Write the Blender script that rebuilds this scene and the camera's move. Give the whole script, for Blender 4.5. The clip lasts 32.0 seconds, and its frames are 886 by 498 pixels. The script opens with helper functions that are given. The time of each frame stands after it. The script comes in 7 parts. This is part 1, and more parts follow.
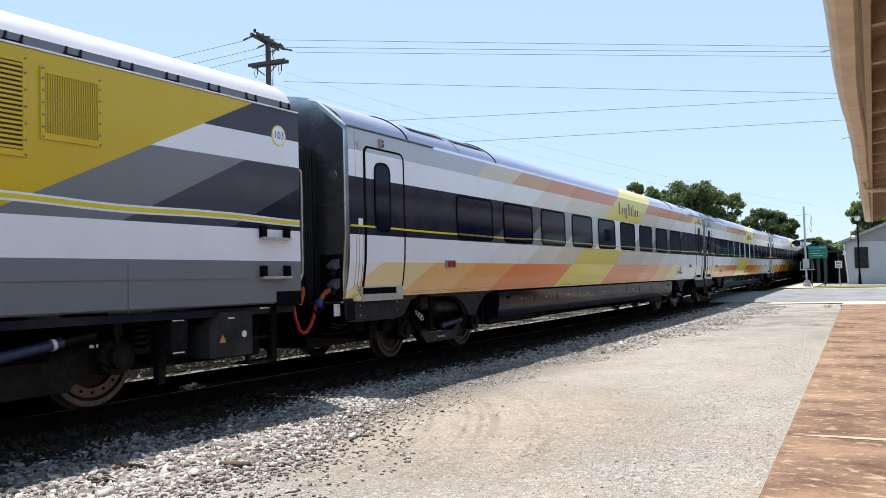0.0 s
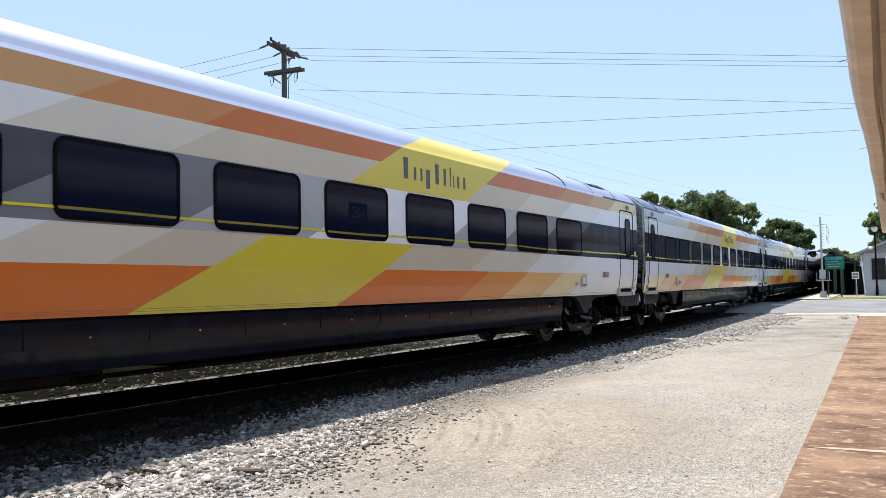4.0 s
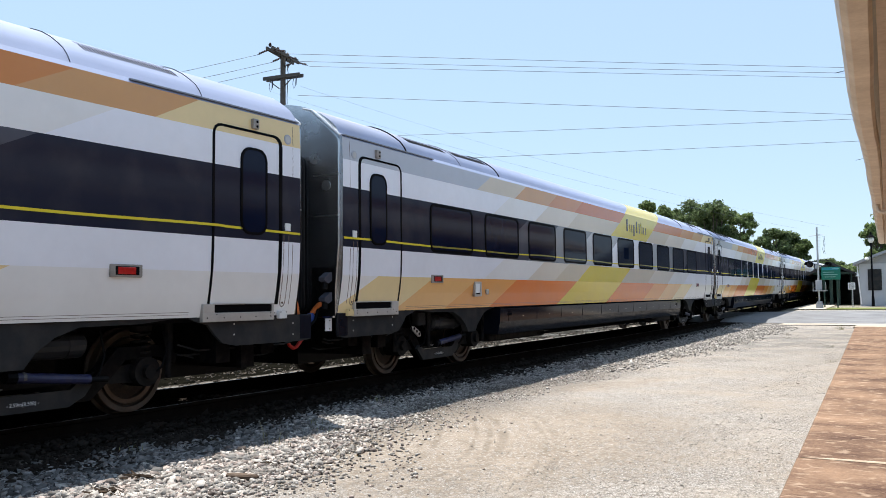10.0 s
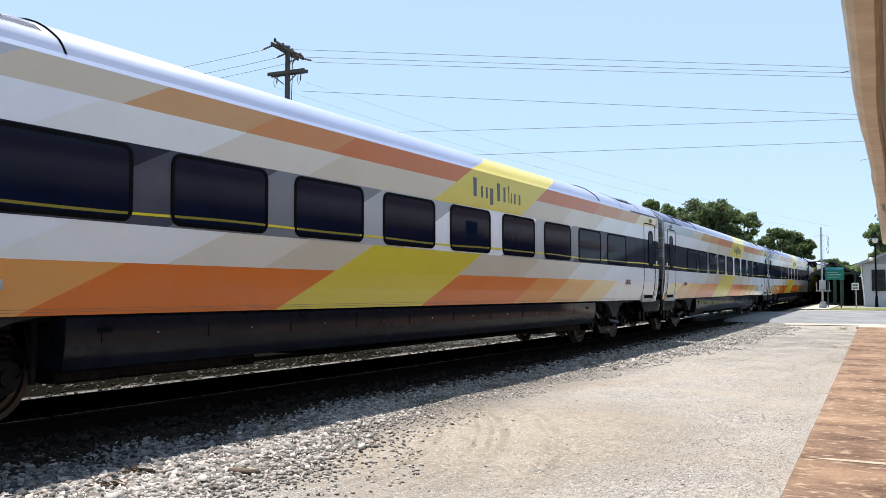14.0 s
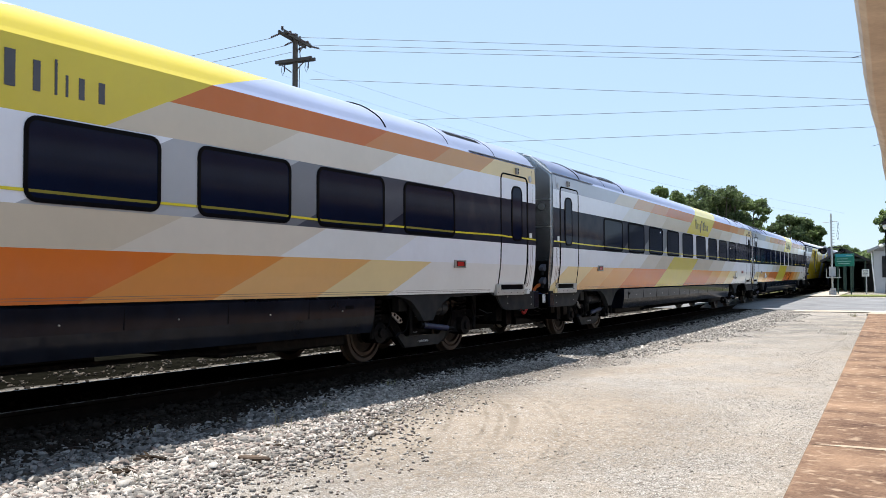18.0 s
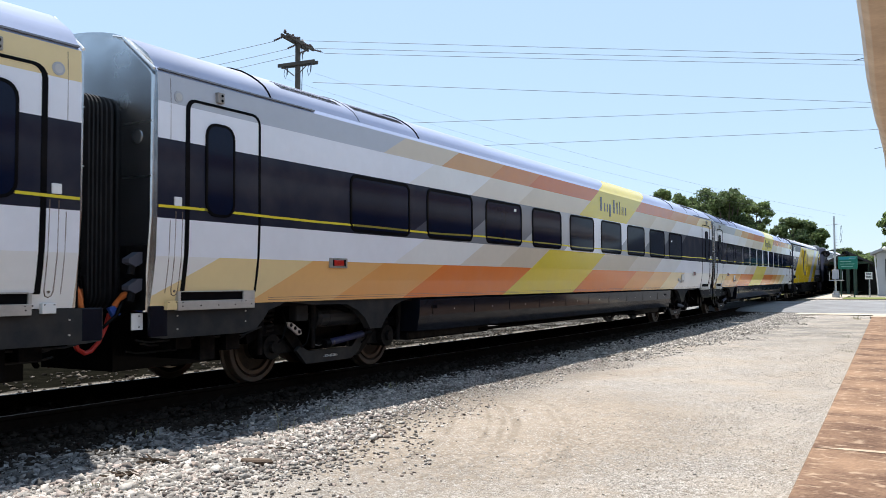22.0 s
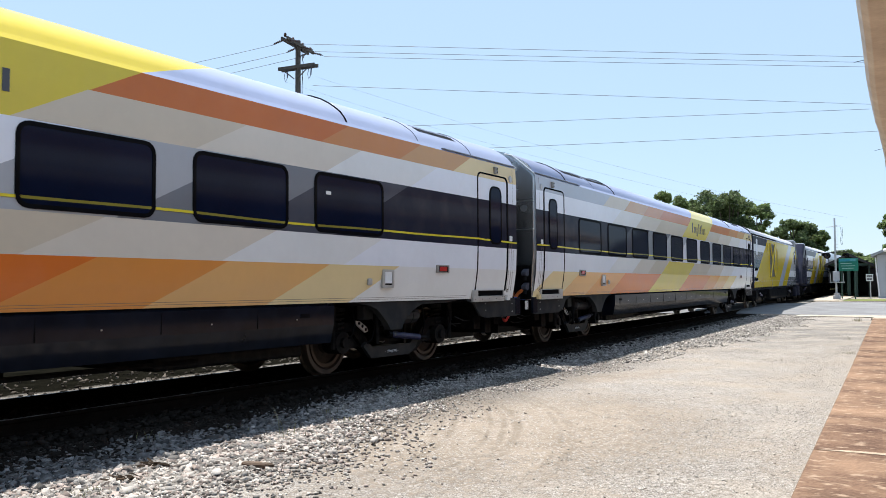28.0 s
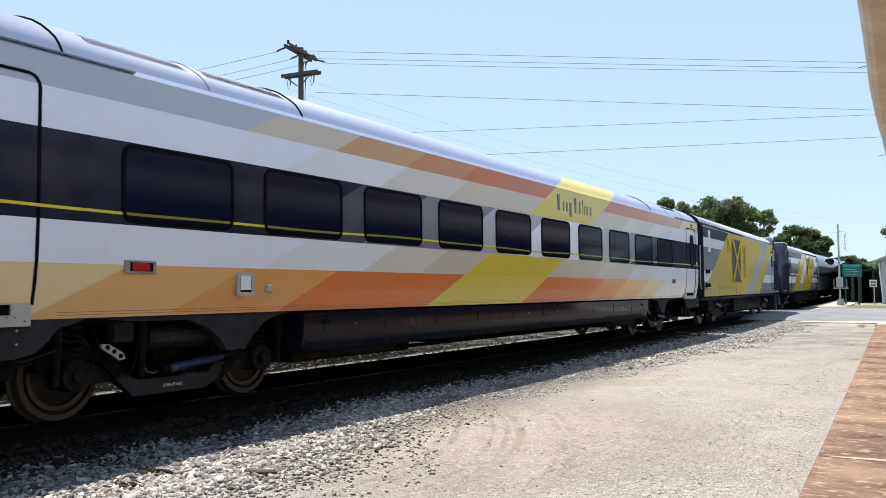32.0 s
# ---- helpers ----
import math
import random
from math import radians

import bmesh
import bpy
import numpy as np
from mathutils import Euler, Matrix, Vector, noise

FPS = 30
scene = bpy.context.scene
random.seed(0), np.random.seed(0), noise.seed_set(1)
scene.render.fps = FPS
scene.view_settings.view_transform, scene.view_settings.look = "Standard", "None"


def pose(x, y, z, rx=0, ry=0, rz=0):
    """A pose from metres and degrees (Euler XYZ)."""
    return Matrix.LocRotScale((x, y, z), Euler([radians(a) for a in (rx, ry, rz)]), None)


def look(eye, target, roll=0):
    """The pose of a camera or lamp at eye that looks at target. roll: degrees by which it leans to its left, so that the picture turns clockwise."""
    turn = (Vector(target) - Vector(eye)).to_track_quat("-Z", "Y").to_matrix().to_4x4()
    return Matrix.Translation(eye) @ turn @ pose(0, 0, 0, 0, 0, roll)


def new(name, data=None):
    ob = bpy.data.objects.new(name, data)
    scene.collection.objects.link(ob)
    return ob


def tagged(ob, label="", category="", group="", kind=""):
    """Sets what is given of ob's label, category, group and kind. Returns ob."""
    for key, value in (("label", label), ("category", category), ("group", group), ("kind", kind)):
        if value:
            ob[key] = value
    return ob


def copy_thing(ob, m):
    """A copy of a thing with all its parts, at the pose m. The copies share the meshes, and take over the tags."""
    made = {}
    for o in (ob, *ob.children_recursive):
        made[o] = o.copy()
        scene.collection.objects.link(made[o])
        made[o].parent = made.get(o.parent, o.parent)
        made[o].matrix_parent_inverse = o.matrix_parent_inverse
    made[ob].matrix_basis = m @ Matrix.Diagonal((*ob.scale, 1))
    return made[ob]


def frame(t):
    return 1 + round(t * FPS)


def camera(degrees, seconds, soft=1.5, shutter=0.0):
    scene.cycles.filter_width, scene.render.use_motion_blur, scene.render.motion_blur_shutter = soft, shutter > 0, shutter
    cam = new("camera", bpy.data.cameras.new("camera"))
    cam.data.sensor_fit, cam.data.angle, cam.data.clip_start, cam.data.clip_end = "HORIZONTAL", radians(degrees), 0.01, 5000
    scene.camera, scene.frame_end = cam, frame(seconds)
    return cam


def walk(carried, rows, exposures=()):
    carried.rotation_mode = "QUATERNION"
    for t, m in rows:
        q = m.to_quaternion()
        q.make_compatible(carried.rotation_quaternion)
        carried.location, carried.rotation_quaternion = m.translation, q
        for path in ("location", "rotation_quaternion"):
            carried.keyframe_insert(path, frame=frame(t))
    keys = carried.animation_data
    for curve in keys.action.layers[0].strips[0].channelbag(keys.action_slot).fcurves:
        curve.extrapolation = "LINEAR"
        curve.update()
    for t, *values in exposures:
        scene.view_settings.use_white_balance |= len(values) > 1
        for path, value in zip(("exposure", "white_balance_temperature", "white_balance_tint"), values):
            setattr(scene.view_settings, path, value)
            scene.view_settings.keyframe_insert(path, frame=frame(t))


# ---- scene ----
EYE = 1.235         # camera height over the rail heads
cam = camera(55.44, 32.0, soft=0.55, shutter=0.12)
TURNS = (
    (0.0, 92.254, 1.47, 30.014), (0.5, 92.305, 1.594, 30.113), (1.0, 92.516, 1.502, 30.158), (1.5, 92.647, 1.483, 30.164),
    (2.0, 92.621, 1.278, 30.28), (2.5, 92.663, 1.226, 30.56), (3.0, 92.745, 1.159, 30.826), (3.5, 92.829, 1.147, 30.953),
    (5.5, 92.788, 0.695, 30.739), (6.0, 92.773, 0.77, 30.673), (6.5, 92.837, 0.721, 30.747), (7.0, 93.023, 0.585, 30.803),
    (7.5, 93.13, 0.637, 30.799), (8.0, 93.173, 0.416, 30.797), (8.5, 93.152, 0.482, 30.772), (9.0, 93.184, 0.403, 30.744),
    (9.5, 93.256, 0.364, 30.693), (10.0, 93.301, 0.538, 30.705), (10.5, 93.37, 0.569, 30.708), (11.0, 93.358, 0.535, 30.736),
    (11.5, 93.415, 0.431, 30.809), (12.0, 93.52, 0.376, 30.855), (12.5, 93.626, 0.372, 30.84), (13.0, 93.541, 0.215, 30.835),
    (13.5, 93.24, 0.042, 30.877), (14.0, 93.095, 0.055, 30.897), (14.5, 92.753, -0.133, 30.874), (16.5, 92.207, -0.036, 31.095),
    (17.0, 92.211, -0.009, 31.213), (17.5, 92.23, 0.192, 31.281), (18.0, 92.269, 0.225, 31.473), (18.5, 92.294, 0.173, 31.521),
    (19.0, 92.315, 0.203, 31.542), (19.5, 92.348, 0.254, 31.568), (20.0, 92.4, 0.129, 31.531), (20.5, 92.405, 0.286, 31.509),
    (21.0, 92.403, 0.107, 31.537), (21.5, 92.419, 0.134, 31.601), (22.0, 92.469, 0.245, 31.647), (22.5, 92.565, 0.188, 31.765),
    (23.0, 92.67, 0.053, 31.818), (23.5, 92.679, -0.018, 31.854), (24.0, 92.535, 0.152, 31.834), (24.5, 92.452, 0.255, 31.706),
    (25.0, 92.454, 0.32, 31.675), (25.5, 92.447, 0.234, 31.623), (27.5, 92.573, 0.329, 31.661), (28.0, 92.657, 0.375, 31.688),
    (28.5, 92.797, 0.188, 31.746), (29.0, 92.909, 0.143, 31.802), (29.5, 92.936, 0.125, 31.831), (30.0, 92.945, 0.203, 31.84),
    (30.5, 92.995, 0.247, 31.839), (31.0, 93.005, 0.389, 31.866), (31.5, 93.055, 0.511, 31.89), (32.0, 93.091, 0.435, 31.885))
walk(cam, [(t, pose(0, 0, EYE, rx, ry, rz)) for t, rx, ry, rz in TURNS], exposures=((0, 0.80, 6450, 11), (32, 0.80, 6450, 11)))

# ---- daylight: high early-summer sun beyond the train ----
SUN_WAY = Vector((-1.30, 0.75, 3.75)).normalized()
world = bpy.data.worlds.new("world")
scene.world = world
world.use_nodes = True
wn = world.node_tree.nodes
sky = wn.new("ShaderNodeTexSky")
sky.sky_type, sky.sun_disc = "NISHITA", False
sky.sun_elevation = math.asin(SUN_WAY.z)
sky.sun_rotation = math.atan2(SUN_WAY.x, SUN_WAY.y)
sky.air_density, sky.dust_density, sky.ozone_density = 1.0, 0.2, 1.0
wn["Background"].inputs["Strength"].default_value = 0.11
haze = wn.new("ShaderNodeMix")        # even summer haze over the clear-sky gradient
haze.data_type = "RGBA"
haze.inputs["Factor"].default_value = 0.74
haze.inputs["B"].default_value = (3.05, 4.15, 5.45, 1)
world.node_tree.links.new(sky.outputs["Color"], haze.inputs["A"])
world.node_tree.links.new(haze.outputs["Result"], wn["Background"].inputs["Color"])
sun_data = bpy.data.lights.new("sun", "SUN")
sun_data.energy, sun_data.angle, sun_data.color = 5.0, radians(0.53), (1.0, 0.95, 0.87)
sun = new("sun", sun_data)
sun.matrix_world = look(SUN_WAY * 60, (0, 0, 0))


# ---- materials ----
def mat(name, col, rough=0.5, metal=0.0, var=0.12, scale=3.0, bump=0.05, fine=60.0, col2=None, coat=0.0, island=0.0, rnd=0.0, spec=0.5, dirt=None, dirt_amt=0.0, dscale=None, ior=1.5, stretch=None, lo=0.45, hi=0.75):
    m = bpy.data.materials.new(name)
    m.use_nodes = True
    n, l = m.node_tree.nodes, m.node_tree.links
    b = n["Principled BSDF"]
    tc = n.new("ShaderNodeTexCoord")
    where = tc.outputs["Object"]
    if stretch:
        mp = n.new("ShaderNodeMapping")
        mp.inputs["Scale"].default_value = stretch
        l.new(where, mp.inputs["Vector"])
        where = mp.outputs["Vector"]
    big = n.new("ShaderNodeTexNoise")
    big.inputs["Scale"].default_value, big.inputs["Detail"].default_value, big.inputs["Roughness"].default_value = scale, 6, 0.62
    l.new(where, big.inputs["Vector"])
    small = n.new("ShaderNodeTexNoise")
    small.inputs["Scale"].default_value, small.inputs["Detail"].default_value = fine, 4
    l.new(where, small.inputs["Vector"])
    add = n.new("ShaderNodeMath")
    add.operation = "MULTIPLY_ADD"
    add.inputs[1].default_value = 0.35
    l.new(small.outputs["Fac"], add.inputs[0])
    l.new(big.outputs["Fac"], add.inputs[2])
    ramp = n.new("ShaderNodeValToRGB")
    c2 = col2 or tuple(min(1, c * (1 + var)) for c in col)
    ramp.color_ramp.elements[0].position, ramp.color_ramp.elements[1].position = 0.45, 0.92
    ramp.color_ramp.elements[0].color = (*[c * (1 - var) for c in col], 1)
    ramp.color_ramp.elements[1].color = (*c2, 1)
    l.new(add.outputs[0], ramp.inputs["Fac"])
    out = ramp.outputs["Color"]
    if island or rnd:
        src = n.new("ShaderNodeNewGeometry").outputs["Random Per Island"] if island else n.new("ShaderNodeObjectInfo").outputs["Random"]
        mr = n.new("ShaderNodeMapRange")
        amt = island or rnd
        mr.inputs["To Min"].default_value, mr.inputs["To Max"].default_value = 1 - amt, 1 + amt
        l.new(src, mr.inputs["Value"])
        mx = n.new("ShaderNodeVectorMath")
        mx.operation = "SCALE"
        l.new(out, mx.inputs[0])
        l.new(mr.outputs["Result"], mx.inputs["Scale"])
        out = mx.outputs["Vector"]
    if dirt:
        dn = n.new("ShaderNodeTexNoise")
        dn.inputs["Scale"].default_value, dn.inputs["Detail"].default_value = dscale or scale * 2.3, 8
        l.new(where, dn.inputs["Vector"])
        dr = n.new("ShaderNodeMapRange")
        dr.inputs["From Min"].default_value, dr.inputs["From Max"].default_value, dr.inputs["To Max"].default_value = lo, hi, dirt_amt
        l.new(dn.outputs["Fac"], dr.inputs["Value"])
        dm = n.new("ShaderNodeMix")
        dm.data_type = "RGBA"
        l.new(dr.outputs["Result"], dm.inputs["Factor"])
        l.new(out, dm.inputs["A"])
        dm.inputs["B"].default_value = (*dirt, 1)
        out = dm.outputs["Result"]
    l.new(out, b.inputs["Base Color"])
    rr = n.new("ShaderNodeMapRange")
    rr.inputs["To Min"].default_value, rr.inputs["To Max"].default_value = max(0.02, rough - 0.1 * min(1, rough * 2)), min(1, rough + 0.12 * min(1, rough * 2))
    l.new(big.outputs["Fac"], rr.inputs["Value"])
    l.new(rr.outputs["Result"], b.inputs["Roughness"])
    b.inputs["Metallic"].default_value = metal
    b.inputs["Specular IOR Level"].default_value = spec
    b.inputs["IOR"].default_value = ior
    b.inputs["Coat Weight"].default_value = coat
    b.inputs["Coat Roughness"].default_value = 0.08
    if bump:
        bp = n.new("ShaderNodeBump")
        bp.inputs["Strength"].default_value, bp.inputs["Distance"].default_value = min(1, bump * 3), 0.01 * max(bump, 0.05) * 4
        l.new(small.outputs["Fac"], bp.inputs["Height"])
        l.new(bp.outputs["Normal"], b.inputs["Normal"])
    return m


def paint(name, col, rough=0.17, var=0.04, spec=0.5, coat=0.0):
    return mat(name, col, rough, var=var, scale=0.8, bump=0.0, fine=9, coat=coat, spec=spec, ior=1.42, dirt=(0.40, 0.36, 0.30), dirt_amt=0.05)


WHITE = paint("white_paint", (0.81, 0.82, 0.88))
OFFWHITE = paint("warm_white_paint", (0.78, 0.77, 0.76))
BEIGE = paint("beige_paint", (0.70, 0.63, 0.54))
BEIGE2 = paint("deep_beige_paint", (0.63, 0.54, 0.42))
COOLGREY = paint("cool_grey_paint", (0.47, 0.49, 0.54))
CREAM = paint("cream_paint", (0.78, 0.61, 0.32))
TAN = paint("tan_orange_paint", (0.76, 0.42, 0.15))
TAN2 = paint("deep_tan_paint", (0.74, 0.33, 0.085))
AMBER = paint("amber_orange_paint", (0.72, 0.27, 0.05))
ORANGE = paint("burnt_orange_paint", (0.70, 0.165, 0.018))
YELLOW = paint("yellow_paint", (0.70, 0.55, 0.055))
GOLD = paint("gold_yellow_paint", (0.62, 0.43, 0.02))
CHAR = paint("charcoal_paint", (0.022, 0.024, 0.040), spec=0.0, coat=0.22)
DGREY = paint("dark_grey_paint", (0.072, 0.076, 0.098), spec=0.0, coat=0.3)
MGREY = paint("mid_grey_paint", (0.19, 0.20, 0.225))
LGREY = paint("light_grey_paint", (0.42, 0.43, 0.46))
# silver roof; the blue it mirrors from the sky is in its colour
ROOFPAINT = mat("sky_tinted_silver_paint", (0.31, 0.365, 0.52), 0.55, var=0.05, scale=0.7, bump=0.0, fine=12, spec=0.15, dirt=(0.3, 0.3, 0.32), dirt_amt=0.15)
NAVY = mat("navy_skirt_paint", (0.008, 0.010, 0.017), 0.34, spec=0.0, coat=0.45, var=0.3, scale=1.5, bump=0.012, fine=3, dirt=(0.04, 0.034, 0.03), dirt_amt=0.12, ior=1.3)
APRON = mat("apron_grey_paint", (0.034, 0.035, 0.037), 0.5, spec=0.0, coat=0.1, var=0.15, scale=1.5, bump=0.02, fine=40, dirt=(0.14, 0.12, 0.10), dirt_amt=0.2)
ENDSTEEL = mat("rolled_end_steel", (0.52, 0.54, 0.56), 0.25, metal=1.0, var=0.16, scale=1.3, bump=0.012, fine=5, dirt=(0.16, 0.15, 0.14), dirt_amt=0.35)
DULL = mat("greasy_bare_metal", (0.16, 0.155, 0.15), 0.5, metal=0.5, var=0.3, scale=7, bump=0.08, fine=50)
STEEL = mat("stainless_steel", (0.55, 0.57, 0.60), 0.28, metal=1.0, var=0.08, scale=1.2, bump=0.02, fine=14)
DULLALU = mat("grimy_aluminium", (0.30, 0.275, 0.25), 0.5, metal=0.4, var=0.2, scale=8, bump=0.04)
ALU = mat("brushed_aluminium", (0.50, 0.475, 0.45), 0.45, metal=0.5, var=0.12, scale=6, bump=0.03, fine=80)
BLACK = mat("black_rubber", (0.007, 0.007, 0.008), 0.6, spec=0.0, coat=0.06, var=0.25, scale=6, bump=0.05)
IRON = mat("grimy_cast_iron", (0.0065, 0.0065, 0.0075), 0.55, spec=0.0, coat=0.06, var=0.4, scale=5, bump=0.12, fine=50, dirt=(0.028, 0.023, 0.019), dirt_amt=0.35)
IRON2 = mat("dusty_dark_frame", (0.013, 0.013, 0.014), 0.6, spec=0.0, coat=0.06, var=0.3, scale=4, bump=0.1, fine=50, dirt=(0.05, 0.042, 0.034), dirt_amt=0.3)
WHEELM = mat("wheel_steel", (0.03, 0.022, 0.018), 0.55, metal=0.4, var=0.3, scale=5, bump=0.08, fine=40, col2=(0.08, 0.057, 0.04))
PALERIM = mat("dusty_rim_steel", (0.25, 0.20, 0.155), 0.5, metal=0.25, var=0.25, scale=6, bump=0.05)
TREAD = mat("wheel_rim_steel", (0.125, 0.095, 0.072), 0.5, metal=0.25, var=0.25, scale=6, bump=0.05)
DISC2 = mat("bright_disc_steel", (0.55, 0.50, 0.43), 0.3, metal=0.85, var=0.2, scale=5, bump=0.03)
DISC = mat("brake_disc_steel", (0.12, 0.088, 0.065), 0.4, metal=0.6, var=0.3, scale=5, bump=0.04)
EDGESTEEL = mat("bright_edge_trim", (0.80, 0.82, 0.84), 0.3, metal=0.5, var=0.08, scale=4, bump=0.02)
BELLOWS = mat("folded_gangway_rubber", (0.022, 0.022, 0.024), 0.55, spec=0.2, coat=0.1, var=0.3, scale=4, bump=0.08)
GLASS = mat("tinted_window_glass", (0.005, 0.009, 0.026), 0.04, var=0.2, scale=1.0, bump=0.0, spec=0.0, coat=0.3)
RED = mat("red_lamp_lens", (0.45, 0.015, 0.012), 0.2, var=0.2, scale=20, bump=0.0, coat=0.5)
WORDGREY = paint("wordmark_grey", (0.07, 0.065, 0.075))
LINE = paint("stripe_yellow", (0.74, 0.62, 0.05))
ORANGEHOSE = mat("orange_cable", (0.62, 0.16, 0.03), 0.5, var=0.2, scale=12, bump=0.05)
REDHOSE = mat("red_hose", (0.50, 0.03, 0.02), 0.45, var=0.2, scale=12, bump=0.05)
BLUEPLUG = mat("blue_plug", (0.03, 0.10, 0.45), 0.4, var=0.2, scale=12, bump=0.05)
LABELW = mat("white_label", (0.78, 0.78, 0.78), 0.5, var=0.05, scale=20, bump=0.0)


# ---- mesh helpers ----
def part(name, bm, material, parent=None, label="", smooth=False):
    me = bpy.data.meshes.new(name)
    bmesh.ops.recalc_face_normals(bm, faces=bm.faces)
    if smooth:
        for f in bm.faces:
            f.smooth = True
    bm.to_mesh(me)
    bm.free()
    for m in (material if isinstance(material, (list, tuple)) else [material]):
        me.materials.append(m)
    ob = new(name, me)
    if parent is not None:
        ob.parent = parent
    if label:
        ob["label"] = label
    return ob


def share(name, src, parent, x=0, y=0, z=0, rx=0, ry=0, rz=0):
    """Another object on the mesh of src."""
    ob = new(name, src.data)
    ob.parent = parent
    ob.matrix_basis = pose(x, y, z, rx, ry, rz)
    return ob


def box(bm, x0, x1, y0, y1, z0, z1, mi=0, bevel=0.0):
    vs = [bm.verts.new((x, y, z)) for x in (x0, x1) for y in (y0, y1) for z in (z0, z1)]
    fs = [bm.faces.new([vs[i] for i in f]) for f in ((0, 1, 3, 2), (4, 6, 7, 5), (0, 4, 5, 1), (2, 3, 7, 6), (0, 2, 6, 4), (1, 5, 7, 3))]
    for f in fs:
        f.material_index = mi
    if bevel:
        r = bmesh.ops.bevel(bm, geom=list({e for f in fs for e in f.edges}), offset=bevel, segments=2, affect="EDGES", profile=0.5)
        for f in r["faces"]:
            f.material_index = mi
    return fs


def prism(bm, pts, axis, a0, a1, mi=0):
    """A polygon drawn in the plane across axis ('x': pts are (y, z); 'y': (x, z); 'z': (x, y)), drawn out from a0 to a1."""
    def at(p, a):
        return (a, p[0], p[1]) if axis == "x" else (p[0], a, p[1]) if axis == "y" else (p[0], p[1], a)
    lo, hi = [bm.verts.new(at(p, a0)) for p in pts], [bm.verts.new(at(p, a1)) for p in pts]
    fs = [bm.faces.new(lo), bm.faces.new(hi)]
    k = len(pts)
    fs += [bm.faces.new((lo[i], lo[(i + 1) % k], hi[(i + 1) % k], hi[i])) for i in range(k)]
    for f in fs:
        f.material_index = mi
    return fs


def ring(bm, outer, inner, x0, x1, mi=0):
    """A frame between two outlines of equal count, in the (y, z) plane, from x0 to x1."""
    k = len(outer)
    v = [[bm.verts.new((x, p[0], p[1])) for p in o] for o in (outer, inner) for x in (x0, x1)]
    for i in range(k):
        j = (i + 1) % k
        for a, b in ((1, 3), (0, 2), (0, 1), (2, 3)):
            bm.faces.new((v[a][i], v[a][j], v[b][j], v[b][i])).material_index = mi


def rounded(y0, y1, z0, z1, r, k=4):
    pts = []
    for cy, cz, a in ((y1 - r, z1 - r, 0), (y0 + r, z1 - r, 90), (y0 + r, z0 + r, 180), (y1 - r, z0 + r, 270)):
        for i in range(k + 1):
            w = radians(a + 90 * i / k)
            pts.append((cy + r * math.cos(w), cz + r * math.sin(w)))
    return pts


def rod(bm, a, b, r, mi=0, k=8, r2=None):
    a, b = Vector(a), Vector(b)
    q = (b - a).to_track_quat("Z", "Y")
    r2 = r if r2 is None else r2
    lo = [bm.verts.new(a + q @ Vector((r * math.cos(2 * math.pi * i / k), r * math.sin(2 * math.pi * i / k), 0))) for i in range(k)]
    hi = [bm.verts.new(b + q @ Vector((r2 * math.cos(2 * math.pi * i / k), r2 * math.sin(2 * math.pi * i / k), 0))) for i in range(k)]
    fs = [bm.faces.new(lo), bm.faces.new(hi)] + [bm.faces.new((lo[i], lo[(i + 1) % k], hi[(i + 1) % k], hi[i])) for i in range(k)]
    for f in fs:
        f.material_index = mi


def tube(bm, pts, r, mi=0, k=6):
    """A bent round bar through pts."""
    rows = []
    pts = [Vector(p) for p in pts]
    for i, p in enumerate(pts):
        d = (pts[min(i + 1, len(pts) - 1)] - pts[max(i - 1, 0)]).normalized()
        q = d.to_track_quat("Z", "Y")
        rows.append([bm.verts.new(p + q @ Vector((r * math.cos(2 * math.pi * j / k), r * math.sin(2 * math.pi * j / k), 0))) for j in range(k)])
    for a, b in zip(rows, rows[1:]):
        # match the nearest corner, so that the tube doesn't twist
        o = min(range(k), key=lambda s: sum((a[j].co - b[(j + s) % k].co).length for j in range(k)))
        for j in range(k):
            bm.faces.new((a[j], a[(j + 1) % k], b[(j + 1 + o) % k], b[(j + o) % k])).material_index = mi
        rows[rows.index(b)] = b[o:] + b[:o]
        b[:] = b[o:] + b[:o]
    bm.faces.new(rows[0]).material_index = mi
    bm.faces.new(rows[-1]).material_index = mi


def lathe(bm, prof, k=32, mi=None, axis="x"):
    """prof: (radius, place along the axis, material) rows; closed where the radius is 0."""
    rows = []
    for r, x, _ in prof:
        n = [bm.verts.new((x, r * math.cos(2 * math.pi * i / k), r * math.sin(2 * math.pi * i / k))) for i in range(k)] if r > 1e-6 else [bm.verts.new((x, 0, 0))]
        rows.append(n)
    for (a, b), p in zip(zip(rows, rows[1:]), prof):
        for i in range(k):
            j = (i + 1) % k
            if len(a) == 1:
                f = bm.faces.new((a[0], b[i], b[j]))
            elif len(b) == 1:
                f = bm.faces.new((a[i], a[j], b[0]))
            else:
                f = bm.faces.new((a[i], a[j], b[j], b[i]))
            f.material_index = p[2] if mi is None else mi


# ---- the track's line: nearly straight, bending gently away from the platform ----
NEAR = 8.58


